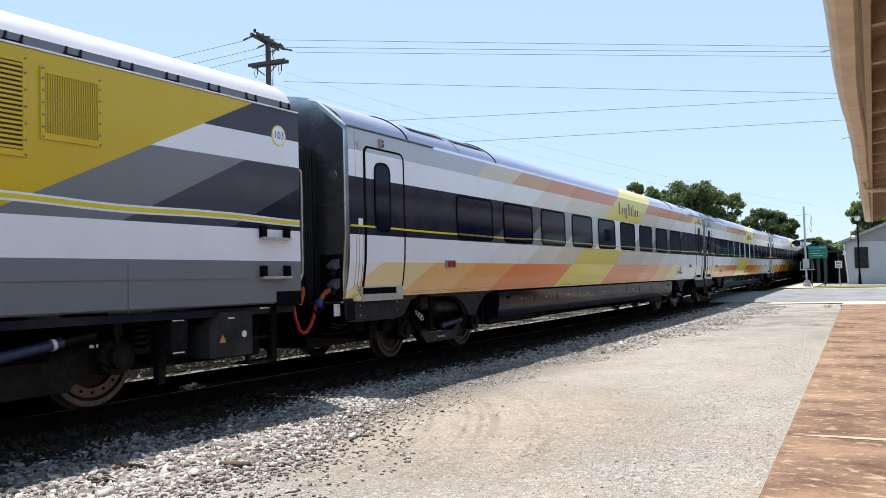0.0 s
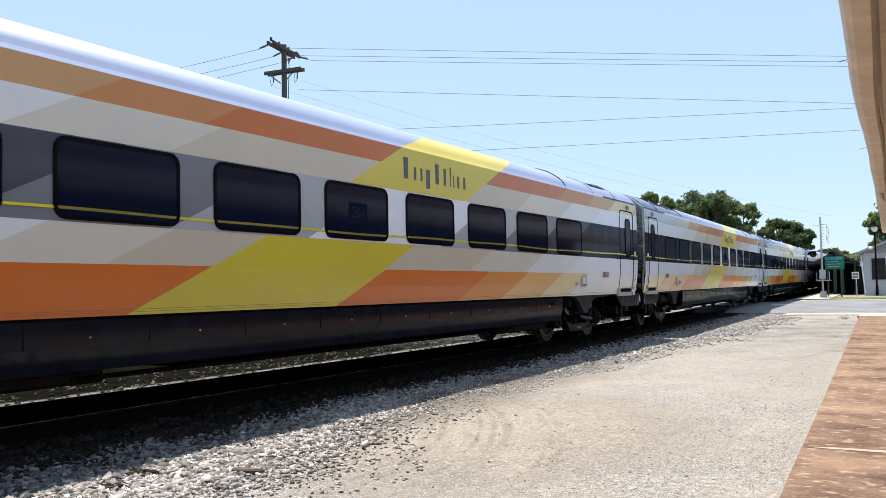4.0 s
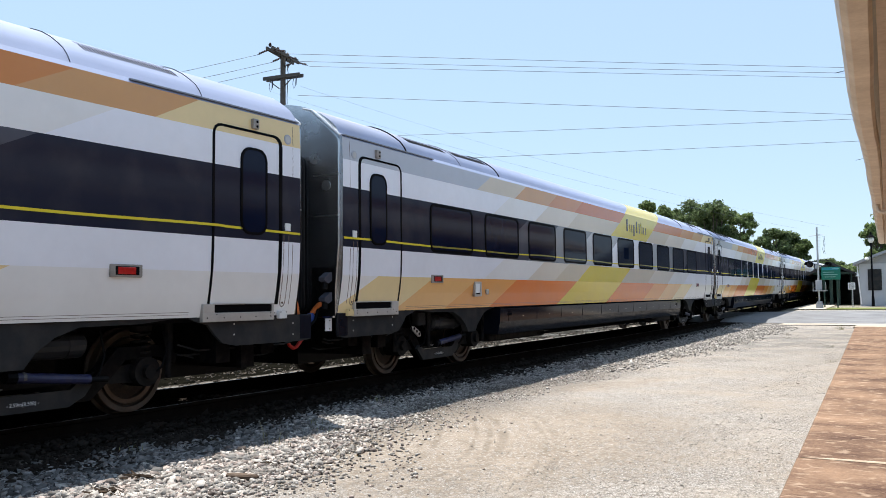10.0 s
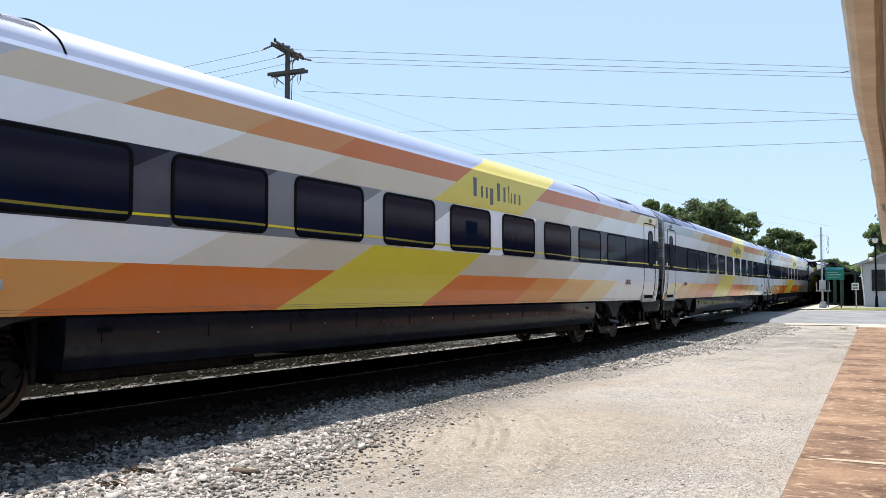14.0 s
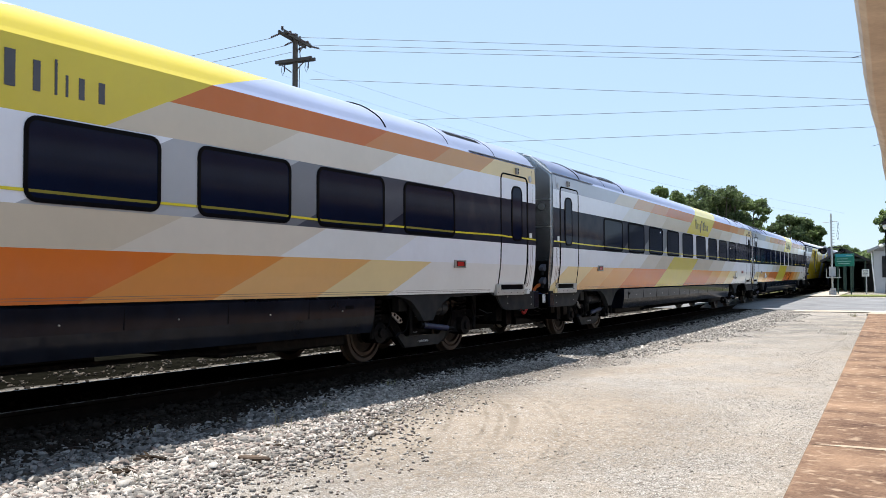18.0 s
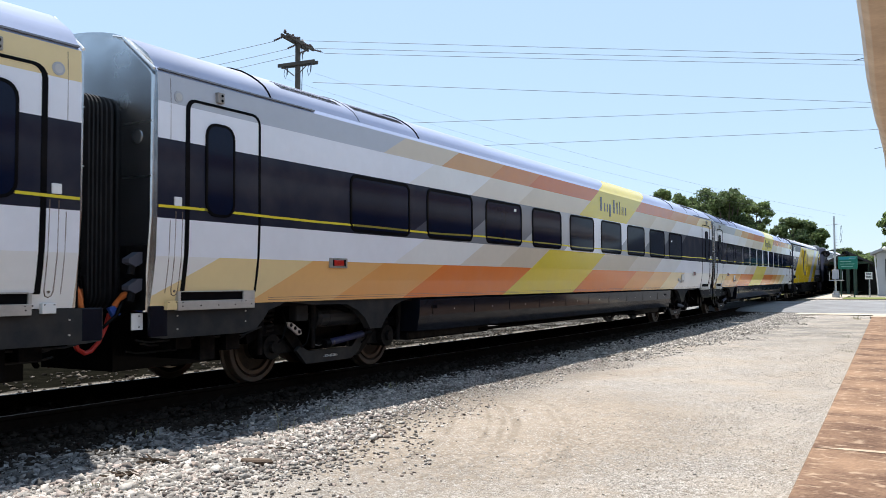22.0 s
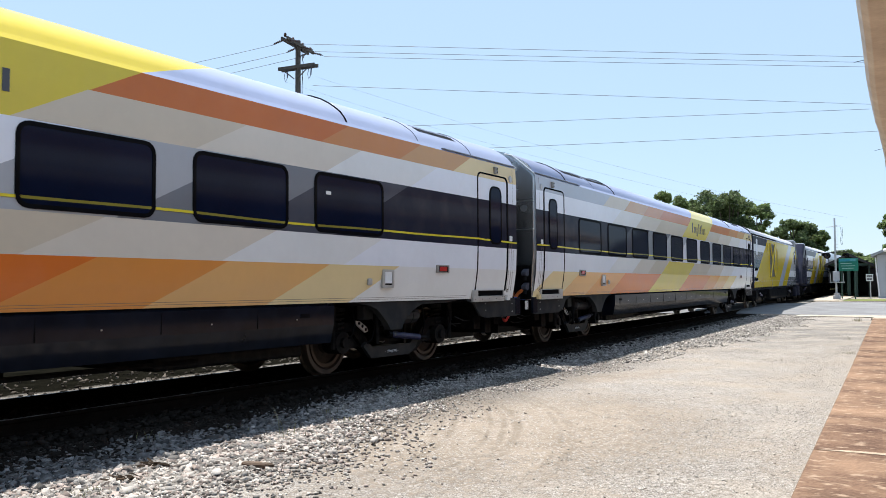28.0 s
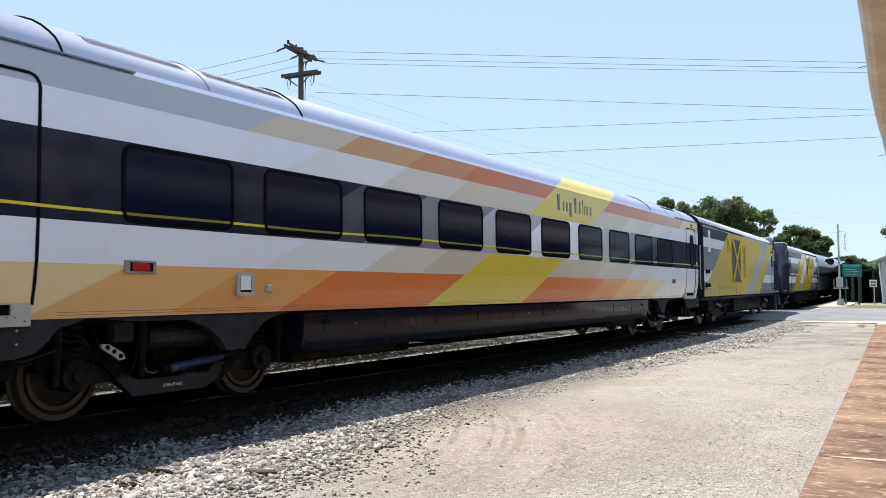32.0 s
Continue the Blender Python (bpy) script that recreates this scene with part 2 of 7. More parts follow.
def line_points():
    s = np.arange(-140, 330.01, 0.5)
    # a gentle bend that straightens out again past the road
    th = np.where(s < 0, 0.1267 * s / 100, np.interp(s, (0, 10, 20, 30, 40, 50, 60, 75, 90), (0, 0.0132, 0.0312, 0.0489, 0.0572, 0.0556, 0.049, 0.042, 0.0355)))
    dx, dy = -np.sin(th), np.cos(th)
    x = np.concatenate([[0], np.cumsum((dx[1:] + dx[:-1]) * 0.25)])
    y = np.concatenate([[0], np.cumsum((dy[1:] + dy[:-1]) * 0.25)])
    k = int(np.argmin(np.abs(s)))
    return s, x - x[k] - NEAR, y - y[k]


LINE_S, LINE_X, LINE_Y = line_points()


def rise(y):
    """The slight climb of track and ground towards the road."""
    y = max(0, y)
    return 0.77e-4 * y * y if y < 62 else 0.296 + 0.0095 * (y - 62)


def on_line(s):
    x, y = float(np.interp(s, LINE_S, LINE_X)), float(np.interp(s, LINE_S, LINE_Y))
    return Vector((x, y, rise(y)))


def car_pose(s, a, b, mid):
    """The pose of a car whose front end is at s, with its bogies a and b metres on."""
    p, q = on_line(s + a), on_line(s + b)
    d = (q - p).normalized()
    m = p + d * (mid - a)
    return pose(m.x, m.y, m.z, math.degrees(math.asin(d.z)), 0, math.degrees(math.atan2(-d.x, d.y)))


# front end of the first coach along the line, second by second
GONE = ((0, 9.22), (1, 5.917), (2, 2.803), (3, -0.085), (3.5, -1.449), (5.5, -6.658), (6, -7.873), (7, -10.171), (8, -12.481), (9, -14.805),
        (10, -17.102), (11, -19.406), (12, -21.70), (13, -24.074), (14, -26.424), (14.5, -27.644), (16.5, -32.581), (17, -33.745), (18, -36.186),
        (19, -38.667), (20, -41.215), (21, -43.747), (22, -46.363), (23, -49.033), (24, -51.689), (25, -54.454), (25.5, -55.874), (27.5, -61.642),
        (28, -63.099), (29, -66.057), (30, -69.048), (31, -72.061), (32, -75.087))


def gone(t):
    """Smooth (Hermite) course through GONE."""
    T = [g[0] for g in GONE]
    S = [g[1] for g in GONE]
    i = max(0, min(len(T) - 2, sum(1 for v in T if v <= t) - 1))

    def slope(k):
        a, b = max(0, k - 1), min(len(T) - 1, k + 1)
        return (S[b] - S[a]) / (T[b] - T[a])
    h = T[i + 1] - T[i]
    w = (t - T[i]) / h
    return ((2 * w ** 3 - 3 * w ** 2 + 1) * S[i] + (w ** 3 - 2 * w ** 2 + w) * h * slope(i)
            + (3 * w ** 2 - 2 * w ** 3) * S[i + 1] + (w ** 3 - w ** 2) * h * slope(i + 1))


COACH = 25.91
LOCO = 21.6
MID = COACH / 2
# ---- coaches ----
SIDE = ((1.50, 1.04), (1.55, 1.30), (1.585, 1.55), (1.60, 1.94), (1.60, 2.76), (1.60, 3.14), (1.585, 3.44), (1.56, 3.47))
ROOF = ((1.535, 3.50), (1.495, 3.57), (1.43, 3.65), (1.34, 3.72), (1.22, 3.80), (1.08, 3.872), (0.91, 3.932), (0.70, 3.978), (0.46, 4.012), (0.22, 4.032), (0.0, 4.038))
BODY0, BODY1 = 0.24, 25.34
# zone: from, to, slope of the cuts, then (where a colour starts at the zone's foot, paint)
ZONES = (
    (1.04, 1.55, 0.46, ((-9, 1), (0.02, 5), (1.65, 6), (3.25, 19), (4.97, 8), (8.42, 9), (11.9, 8), (15.3, 7), (17.0, 6), (18.8, 5), (20.4, 1))),
    (1.55, 1.94, 0.44, ((-9, 0), (4.6, 1), (6.6, 2), (8.1, 3), (9.55, 9), (12.95, 3), (15.6, 2), (18.0, 1), (20.2, 0))),
    (1.94, 2.76, 0.47, ((-9, 10), (4.9, 11), (6.6, 12), (8.9, 13), (11.2, 0), (14.6, 13), (16.6, 12), (18.3, 11), (20.0, 10))),
    (2.76, 3.14, 0.49, ((-9, 0), (5.0, 1), (7.0, 2), (8.9, 3), (12.12, 9), (15.5, 3), (17.6, 2), (19.8, 1), (21.8, 0))),
    (3.14, 3.44, 0.49, ((-9, 4), (4.34, 3), (6.0, 14), (7.74, 15), (9.4, 16), (12.9, 9), (16.29, 16), (19.7, 15), (21.5, 14), (23.05, 5))),
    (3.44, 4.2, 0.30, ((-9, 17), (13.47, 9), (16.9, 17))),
)
# the lower stripe's tan, amber and orange, dimmed for weaker light higher up
DIMTAN = paint("dim_tan_paint", (0.60, 0.32, 0.13))
DIMAMBER = paint("dim_amber_paint", (0.60, 0.23, 0.065))
DIMORANGE = paint("dim_orange_paint", (0.58, 0.155, 0.028))
LIVERY = [WHITE, OFFWHITE, BEIGE, BEIGE2, COOLGREY, CREAM, TAN, AMBER, ORANGE, YELLOW, CHAR, DGREY, MGREY, LGREY, DIMTAN, DIMAMBER, DIMORANGE, ROOFPAINT, ENDSTEEL, TAN2]


def cut_zones(bm, zones, off):
    """Cut the skin along the slanted colour lines and give each piece its paint. off: body y of u = 0."""
    for z0, z1, slope, cuts in zones:
        for u, _ in cuts[1:]:
            fs = [f for f in bm.faces if z0 - 1e-4 <= f.calc_center_median().z <= z1 + 1e-4 and abs(f.normal.y) < 0.9]
            geom = fs + list({e for f in fs for e in f.edges}) + list({v for f in fs for v in f.verts})
            bmesh.ops.bisect_plane(bm, geom=geom, dist=1e-5, plane_co=(0, u + off, z0), plane_no=(0, slope, -1))
    for f in bm.faces:
        c = f.calc_center_median()
        if abs(f.normal.y) > 0.9:
            continue
        for z0, z1, slope, cuts in zones:
            if z0 - 1e-4 <= c.z <= z1 + 1e-4:
                k = cuts[0][1]
                for u, m in cuts:
                    if c.y - off >= u + (c.z - z0) / slope:
                        k = m
                f.material_index = k


def hull(section, y0, y1):
    """A closed skin along y from a half section (x, z), mirrored."""
    bm = bmesh.new()
    loop = [(x, z) for x, z in section] + [(-x, z) for x, z in reversed(section) if x > 1e-6]
    lo, hi = [bm.verts.new((x, y0, z)) for x, z in loop], [bm.verts.new((x, y1, z)) for x, z in loop]
    k = len(loop)
    for i in range(k):
        bm.faces.new((lo[i], lo[(i + 1) % k], hi[(i + 1) % k], hi[i]))
    bm.faces.new(lo), bm.faces.new(hi)
    bmesh.ops.recalc_face_normals(bm, faces=bm.faces)
    bm.normal_update()
    return bm


def side_x(z):
    return float(np.interp(z, [p[1] for p in SIDE], [p[0] for p in SIDE]))


def skin_strip(bm, pts, half, lift, mi=0):
    """A thin painted band on the coach side through (y, z) points."""
    rows = []
    for y, z in pts:
        rows.append([bm.verts.new((side_x(z + d) + e, y, z + d)) for d, e in ((-half, 0.0), (-half, lift), (half, lift), (half, 0.0))])
    for a, b in zip(rows, rows[1:]):
        for i in range(3):
            bm.faces.new((a[i], b[i], b[i + 1], a[i + 1])).material_index = mi


def finer(pts, k=9):
    out = []
    for i, p in enumerate(pts):
        q = pts[(i + 1) % len(pts)]
        n = k if math.dist(p, q) > 0.3 else 1
        out += [(p[0] + (q[0] - p[0]) * j / n, p[1] + (q[1] - p[1]) * j / n) for j in range(n)]
    return out


def wheelset(name, parent, r, gauge=0.755, holes=0):
    """Axle with two wheels, each with a bright rim, a dished disc and a hub."""
    bm = bmesh.new()
    for sgn in (1, -1):
        b2 = bmesh.new()
        prof = [(r + 0.028, -0.075, 1), (r + 0.028, -0.05, 1), (r, -0.035, 1), (r - 0.006, 0.062, 1), (r - 0.012, 0.068, 1), (r - 0.066, 0.068, 0), (r - 0.076, 0.03, 0), (r - 0.10, 0.025, 3),
                (r - 0.104, 0.058, 3), (r - (0.205 if holes else 0.15), 0.058, 0), (r - (0.215 if holes else 0.16), 0.015, 0), (0.16, 0.03, 0), (0.13, 0.09, 0), (0.10, 0.095, 0), (0.0, 0.095, 0)]
        lathe(b2, prof, 40)
        lathe(b2, [(0.0, -0.06, 0), (0.15, -0.06, 0), (r - 0.24, -0.04, 4), (r - 0.235, -0.07, 4), (r - 0.12, -0.07, 0), (r - 0.115, -0.03, 0), (r - 0.06, -0.075, 1), (r + 0.028, -0.075, 1)], 40)
        for h in range(holes):
            w = 2 * math.pi * h / holes
            y, z, q = (r - 0.155) * math.cos(w), (r - 0.155) * math.sin(w), b2
            rod(q, (0.02, y, z), (0.0605, y, z), 0.017, 2, 8)
        for v in b2.verts:
            v.co.x = sgn * (v.co.x + gauge)
        me = bpy.data.meshes.new("tmp")
        b2.to_mesh(me)
        b2.free()
        bm.from_mesh(me)
        bpy.data.meshes.remove(me)
    rod(bm, (-gauge, 0, 0), (gauge, 0, 0), 0.085, 0, 12)
    # bright bolt on the axle end, so that the turning shows
    rod(bm, (gauge + 0.09, 0.06, 0), (gauge + 0.1, 0.06, 0), 0.012, 1, 6)
    return part(name, bm, [WHEELM, PALERIM, BLACK, PALERIM, DISC2] if holes else [WHEELM, TREAD, BLACK, DISC, DISC2], parent, "steel wheels on one axle, rusty discs and bright worn rims", smooth=False)


def coil(bm, x, y, z0, z1, r=0.11, wire=0.022, turns=5):
    n = turns * 12
    tube(bm, [(x + r * math.cos(2 * math.pi * i / 12), y + r * math.sin(2 * math.pi * i / 12), z0 + (z1 - z0) * i / n) for i in range(n + 1)], wire, 0, 5)


def coach_bogie(parent, y, sgn):
    """sgn: +1 where the coach's middle lies towards +y."""
    bogie = new("bogie", None)
    bogie.empty_display_size = 0.2
    bogie.parent = parent
    bogie.matrix_basis = pose(0, y, 0)
    wb = 1.309
    bm = bmesh.new()
    for s in (1, -1):
        # side frame: dropped in the middle, raised over the axle boxes
        pts = [(-1.75, 0.62), (-1.55, 0.74), (-0.95, 0.74), (-0.72, 0.50), (-0.60, 0.34), (0.60, 0.34), (0.72, 0.50), (0.95, 0.74), (1.55, 0.74), (1.75, 0.62), (1.72, 0.52), (1.45, 0.62), (1.05, 0.60), (0.80, 0.36), (0.62, 0.22), (-0.62, 0.22), (-0.80, 0.36), (-1.05, 0.60), (-1.45, 0.62), (-1.72, 0.52)]
        prism(bm, pts, "x", s * 0.93, s * 1.08)
    box(bm, -1.0, 1.0, -0.28, 0.28, 0.40, 0.66)
    box(bm, -1.1, 1.1, -0.40, 0.40, 0.70, 0.98)
    part("bogie_frame", bm, IRON, bogie)
    for s in (1, -1):
        for w in (-wb, wb):
            bm = bmesh.new()
            d = 1 if w > 0 else -1
            prism(bm, [(w + 0.17 * math.cos(a), 0.46 + 0.16 * math.sin(a)) for a in [2 * math.pi * i / 14 for i in range(14)]], "x", s * 0.86, s * 1.12)
            prism(bm, [(w - d * 0.05, 0.56), (w - d * 0.62, 0.50), (w - d * 0.66, 0.38), (w - d * 0.05, 0.34)], "x", s * 0.92, s * 1.02)
            rod(bm, (s * 1.12, w, 0.46), (s * 1.17, w, 0.46), 0.075, 0, 10)
            part("axle_box", bm, IRON2, bogie)
            bm = bmesh.new()
            coil(bm, s * 1.0, w, 0.60, 0.93, 0.095, 0.02, 5)
            rod(bm, (s * 1.0, w, 0.58), (s * 1.0, w, 0.62), 0.12, 0, 12)
            rod(bm, (s * 1.0, w, 0.90), (s * 1.0, w, 0.96), 0.12, 0, 12)
            part("spring", bm, IRON2, bogie)
            bm = bmesh.new()
            rod(bm, (s * 1.14, w + d * 0.26, 0.38), (s * 1.14, w + d * 0.26, 0.70), 0.035, 0, 8)
            rod(bm, (s * 1.14, w + d * 0.26, 0.68), (s * 1.14, w + d * 0.26, 0.98), 0.048, 0, 8)
            part("damper", bm, IRON2, bogie)
        # yaw damper with dull blue tube, air bag, drilled bracket, hanging pipe
        bm = bmesh.new()
        tilt = 0.04 * sgn
        rod(bm, (s * 1.2, -0.26, 0.49 - tilt), (s * 1.2, 0.52, 0.49 + tilt), 0.05, 0, 12)
        rod(bm, (s * 1.2, 0.50, 0.49 + tilt), (s * 1.2, 0.74, 0.49 + tilt * 1.4), 0.028, 1, 8)
        rod(bm, (s * 1.2, -0.36, 0.49 - tilt * 1.2), (s * 1.2, -0.26, 0.49 - tilt), 0.06, 2, 10)
        rod(bm, (s * 1.2, -0.20, 0.49 - tilt * 0.9), (s * 1.2, -0.17, 0.49 - tilt * 0.86), 0.0515, 3, 12)
        part("yaw_damper", bm, [mat_blue, IRON2, BLACK, DULL], bogie, "dull blue damper tube")
        bm = bmesh.new()
        lathe(bm, [(0, -0.14, 0), (0.24, -0.14, 0), (0.30, -0.10, 0), (0.31, 0.0, 0), (0.30, 0.10, 0), (0.24, 0.14, 0), (0, 0.14, 0)], 20)
        for v in bm.verts:
            v.co = (s * 1.0 + v.co.y * 0.9, 0.05 + v.co.z, 0.86 + v.co.x)
        part("air_bag", bm, BLACK, bogie, smooth=True)
        bm = bmesh.new()
        o = [(-1.09, 0.765), (-1.0, 0.755), (-0.83, 0.66), (-0.80, 0.60), (-0.87, 0.585), (-1.09, 0.72)]
        prism(bm, o, "x", s * 1.15, s * 1.18)
        for cy, cz in ((-1.02, 0.725), (-0.94, 0.68), (-0.86, 0.63)):
            rod(bm, (s * 1.145, cy, cz), (s * 1.187, cy, cz), 0.026, 1, 8)
        part("bracket", bm, [ALU, BLACK], bogie, "bare aluminium bracket with drilled holes")
        bm = bmesh.new()
        tube(bm, [(s * 1.17, -0.58, 0.62), (s * 1.18, -0.57, 0.52), (s * 1.18, -0.53, 0.44), (s * 1.18, -0.44, 0.42), (s * 1.16, -0.36, 0.43)], 0.009)
        part("pipe", bm, DULL, bogie)
    for s in (1, -1):
        bm = bmesh.new()
        rod(bm, (s * 1.16, -0.50, 0.80), (s * 1.16, 0.42, 0.80), 0.13, 0, 16)
        rod(bm, (s * 1.16, -0.54, 0.80), (s * 1.16, -0.50, 0.80), 0.09, 0, 16, 0.13)
        rod(bm, (s * 1.16, 0.42, 0.80), (s * 1.16, 0.46, 0.80), 0.13, 0, 16, 0.09)
        for yy in (-0.34, 0.24):
            rod(bm, (s * 1.16, yy, 0.80), (s * 1.16, yy + 0.03, 0.80), 0.136, 0, 16)
        part("air_reservoir", bm, BELLOWS, bogie)
        bm = bmesh.new()
        rod(bm, (s * 1.22, -0.62, 0.40), (s * 1.22, -0.62, 0.70), 0.03, 0, 8)
        rod(bm, (s * 1.22, -0.62, 0.66), (s * 1.22, -0.62, 0.98), 0.045, 0, 8)
        part("damper", bm, IRON2, bogie)
        bm = bmesh.new()
        box(bm, s * 1.1, s * 1.24, -0.98, -0.74, 0.77, 0.98, 0, 0.02)
        part("valve_box", bm, APRON, bogie, "grey valve box")
        for yy, za, zb in ((-1.18, 0.95, 0.50), (-0.70, 0.95, 0.42), (0.66, 0.95, 0.40), (1.46, 0.92, 0.45)):
            bm = bmesh.new()
            tube(bm, [(s * 1.17, yy, za), (s * 1.2, yy + 0.04, (za + zb) / 2), (s * 1.19, yy - 0.02, zb + 0.06), (s * 1.15, yy - 0.08, zb)], 0.012, 0, 6)
            part("hose", bm, BLACK, bogie)
        bm = bmesh.new()
        prism(bm, [(-0.66, 0.19), (0.34, 0.19), (0.52, 0.28), (0.66, 0.46), (0.50, 0.48), (0.36, 0.36), (-0.62, 0.36), (-0.78, 0.44), (-0.86, 0.38)], "x", s * 1.082, s * 1.14)
        part("side_beam", bm, APRON, bogie)
        for w in (-wb, wb):
            bm = bmesh.new()
            rod(bm, (s * 0.55, w, 0.46), (s * 0.60, w, 0.46), 0.32, 0, 20)
            part("brake_disc", bm, IRON2, bogie)
    # measure lettering on the side frame
    txt = bpy.data.curves.new("lettering", "FONT")
    txt.body, txt.size, txt.align_x, txt.extrude = "- 2.59m(8.50ft) -", 0.05, "CENTER", 0.001
    lt = new("tmp", txt)
    me = bpy.data.meshes.new_from_object(lt.evaluated_get(bpy.context.evaluated_depsgraph_get()))
    bpy.data.objects.remove(lt)
    me.materials.append(LABELW)
    lo = new("lettering", me)
    lo.parent = bogie
    lo["kind"] = "stuff"
    lo.matrix_basis = pose(1.143, -0.14, 0.255, 90, 0, 90)
    for w in (-wb, wb):
        ws = wheelset("wheelset", bogie, 0.457)
        ws.matrix_basis = pose(0, w, 0.457)
    return bogie


SEAM = paint("seam_shadow_brown", (0.16, 0.12, 0.10))
LINE2 = paint("dim_stripe_yellow", (0.26, 0.22, 0.035))
mat_blue = mat("dull_blue_enamel", (0.022, 0.026, 0.085), 0.4, var=0.3, scale=5, bump=0.05, dirt=(0.1, 0.09, 0.08), dirt_amt=0.3)


def letter_bars(parent, x, y0, z0, length, height, material, name="wordmark"):
    """The wordmark as a row of plain bars."""
    mark = new(name, None)
    mark.parent = parent
    mark["label"] = "dark grey wordmark drawn as plain bars"
    # width, foot and top of each bar as shares of the length and the height; the later ones are thinner
    for a, w, foot, top in ((0.012, 0.055, 0, 1), (0.155, 0.03, 0, 0.62), (0.25, 0.028, 0, 0.62), (0.335, 0.055, -0.3, 0.62), (0.48, 0.05, 0, 1), (0.612, 0.035, 0, 0.85), (0.717, 0.013, 0, 1), (0.772, 0.013, 0, 0.62), (0.84, 0.03, 0, 0.62), (0.945, 0.034, 0, 0.62)):
        bm = bmesh.new()
        box(bm, x - 0.002, x + 0.006, y0 + a * length, y0 + (a + w) * length, z0 + foot * height, z0 + top * height, 0, 0.002)
        part("bar", bm, material, mark)
    return mark


def build_coach(kind):
    """kind 0: nine windows, hatch at the rear; kind 1: ten windows, hatch at the front."""
    car = new("passenger_coach", None)
    o = -MID
    bm = hull(SIDE + ROOF, BODY0 + o, BODY1 + o)
    cut_zones(bm, ZONES, o)
    for f in bm.faces:
        if abs(f.normal.y) > 0.9:
            f.material_index = 18
        elif f.calc_center_median().z < 1.045:
            f.material_index = 10
        elif f.calc_center_median().z > 3.5:
            f.smooth = True
    part("body", bm, LIVERY, car, "painted shell in white, charcoal, orange and yellow chevrons")
    # end walls of bare steel with cut upper corners, gangway bellows
    for end, y, d in (("front", BODY0 + o, -1), ("rear", BODY1 + o, 1)):
        bm = bmesh.new()
        sec = [(-1.5, 0.98), (1.5, 0.98), (1.59, 1.94), (1.595, 3.40), (1.555, 3.47), (1.10, 3.85), (0.5, 3.985), (-0.5, 3.985), (-1.10, 3.85), (-1.555, 3.47), (-1.595, 3.40), (-1.59, 1.94)]
        rows = [[bm.verts.new((px * k, y + d * q, pz - (0.02 if pz > 3.45 else 0.0) * (k < 1))) for px, pz in sec] for k, q in ((0.985, 0.0), (0.985, 0.04), (0.975, 0.05))]
        for va, vb in zip(rows, rows[1:]):
            for q in range(len(sec)):
                bm.faces.new((va[q], va[(q + 1) % len(sec)], vb[(q + 1) % len(sec)], vb[q]))
        bm.faces.new(rows[0]), bm.faces.new(rows[-1])
        w = part("end_wall", bm, ENDSTEEL, car, "bare stainless steel end wall with cut corners")
        for sx in (1, -1):
            bm = bmesh.new()
            tube(bm, [(sx * 1.572, y + d * 0.03, 3.465), (sx * 1.10, y + d * 0.03, 3.85), (sx * 0.95, y + d * 0.03, 3.89)], 0.016)
            part("corner_trim", bm, EDGESTEEL, car, "bright edge trim on the cut corner")
            bm = bmesh.new()
            rod(bm, (sx * 1.36, y + d * 0.048, 2.78), (sx * 1.36, y + d * 0.06, 2.78), 0.07, 0, 16)
            part("round_cover", bm, STEEL, car)
            for zz in (2.36, 2.92):
                bm = bmesh.new()
                box(bm, sx * 1.14, sx * 1.57, y + d * 0.048, y + d * 0.054, zz, zz + 0.012)
                part("weld_seam", bm, STEEL, car)
            bm = bmesh.new()
            box(bm, sx * 1.12, sx * 1.50, y + d * 0.05, y + d * 0.062, 1.0, 1.66, 0, 0.005)
            part("lower_end_panel", bm, IRON, car, "grimy black lower end panel")
        bm = bmesh.new()
        oo, ii = rounded(-1.01, 1.01, 1.0, 3.24, 0.16), rounded(-0.93, 0.93, 1.08, 3.16, 0.14)
        folds = [(ii, 0.05), (oo, 0.07), (oo, 0.10), (ii, 0.12), (oo, 0.14), (oo, 0.16), (ii, 0.18), (oo, 0.20), (oo, 0.22), (ii, 0.235), (oo, 0.25), (oo, 0.27), (ii, 0.285), (oo, 0.30), (oo, 0.32), (ii, 0.335), (oo, 0.35), (oo, 0.37), (ii, 0.385)]
        rows = [[bm.verts.new((px, y + d * q, pz)) for px, pz in h] for h, q in folds]
        for va, vb in zip(rows, rows[1:]):
            for q in range(len(va)):
                bm.faces.new((va[q], va[(q + 1) % len(va)], vb[(q + 1) % len(va)], vb[q]))
        part("bellows", bm, BELLOWS, car, "folded black rubber gangway bellows")
        bm = bmesh.new()
        box(bm, -0.75, 0.75, y + d * 0.05, y + d * 0.30, 1.0, 1.05)
        part("gangway_floor", bm, IRON2, car)
        # coupler, hoses and jumper cables
        bm = bmesh.new()
        box(bm, -0.13, 0.13, y, y + d * 0.40, 0.72, 0.96)
        box(bm, -0.20, 0.20, y + d * 0.24, y + d * 0.42, 0.66, 1.0)
        part("coupler", bm, IRON, car)
        for sx in (0.55, -0.55):
            bm = bmesh.new()
            tube(bm, [(sx, y + d * 0.05, 0.86), (sx + 0.05, y + d * 0.14, 0.62), (sx * 0.8, y + d * 0.30, 0.45), (sx * 0.7, y + d * 0.36, 0.42)], 0.03)
            part("air_hose", bm, BLACK, car, "hanging black brake hose")
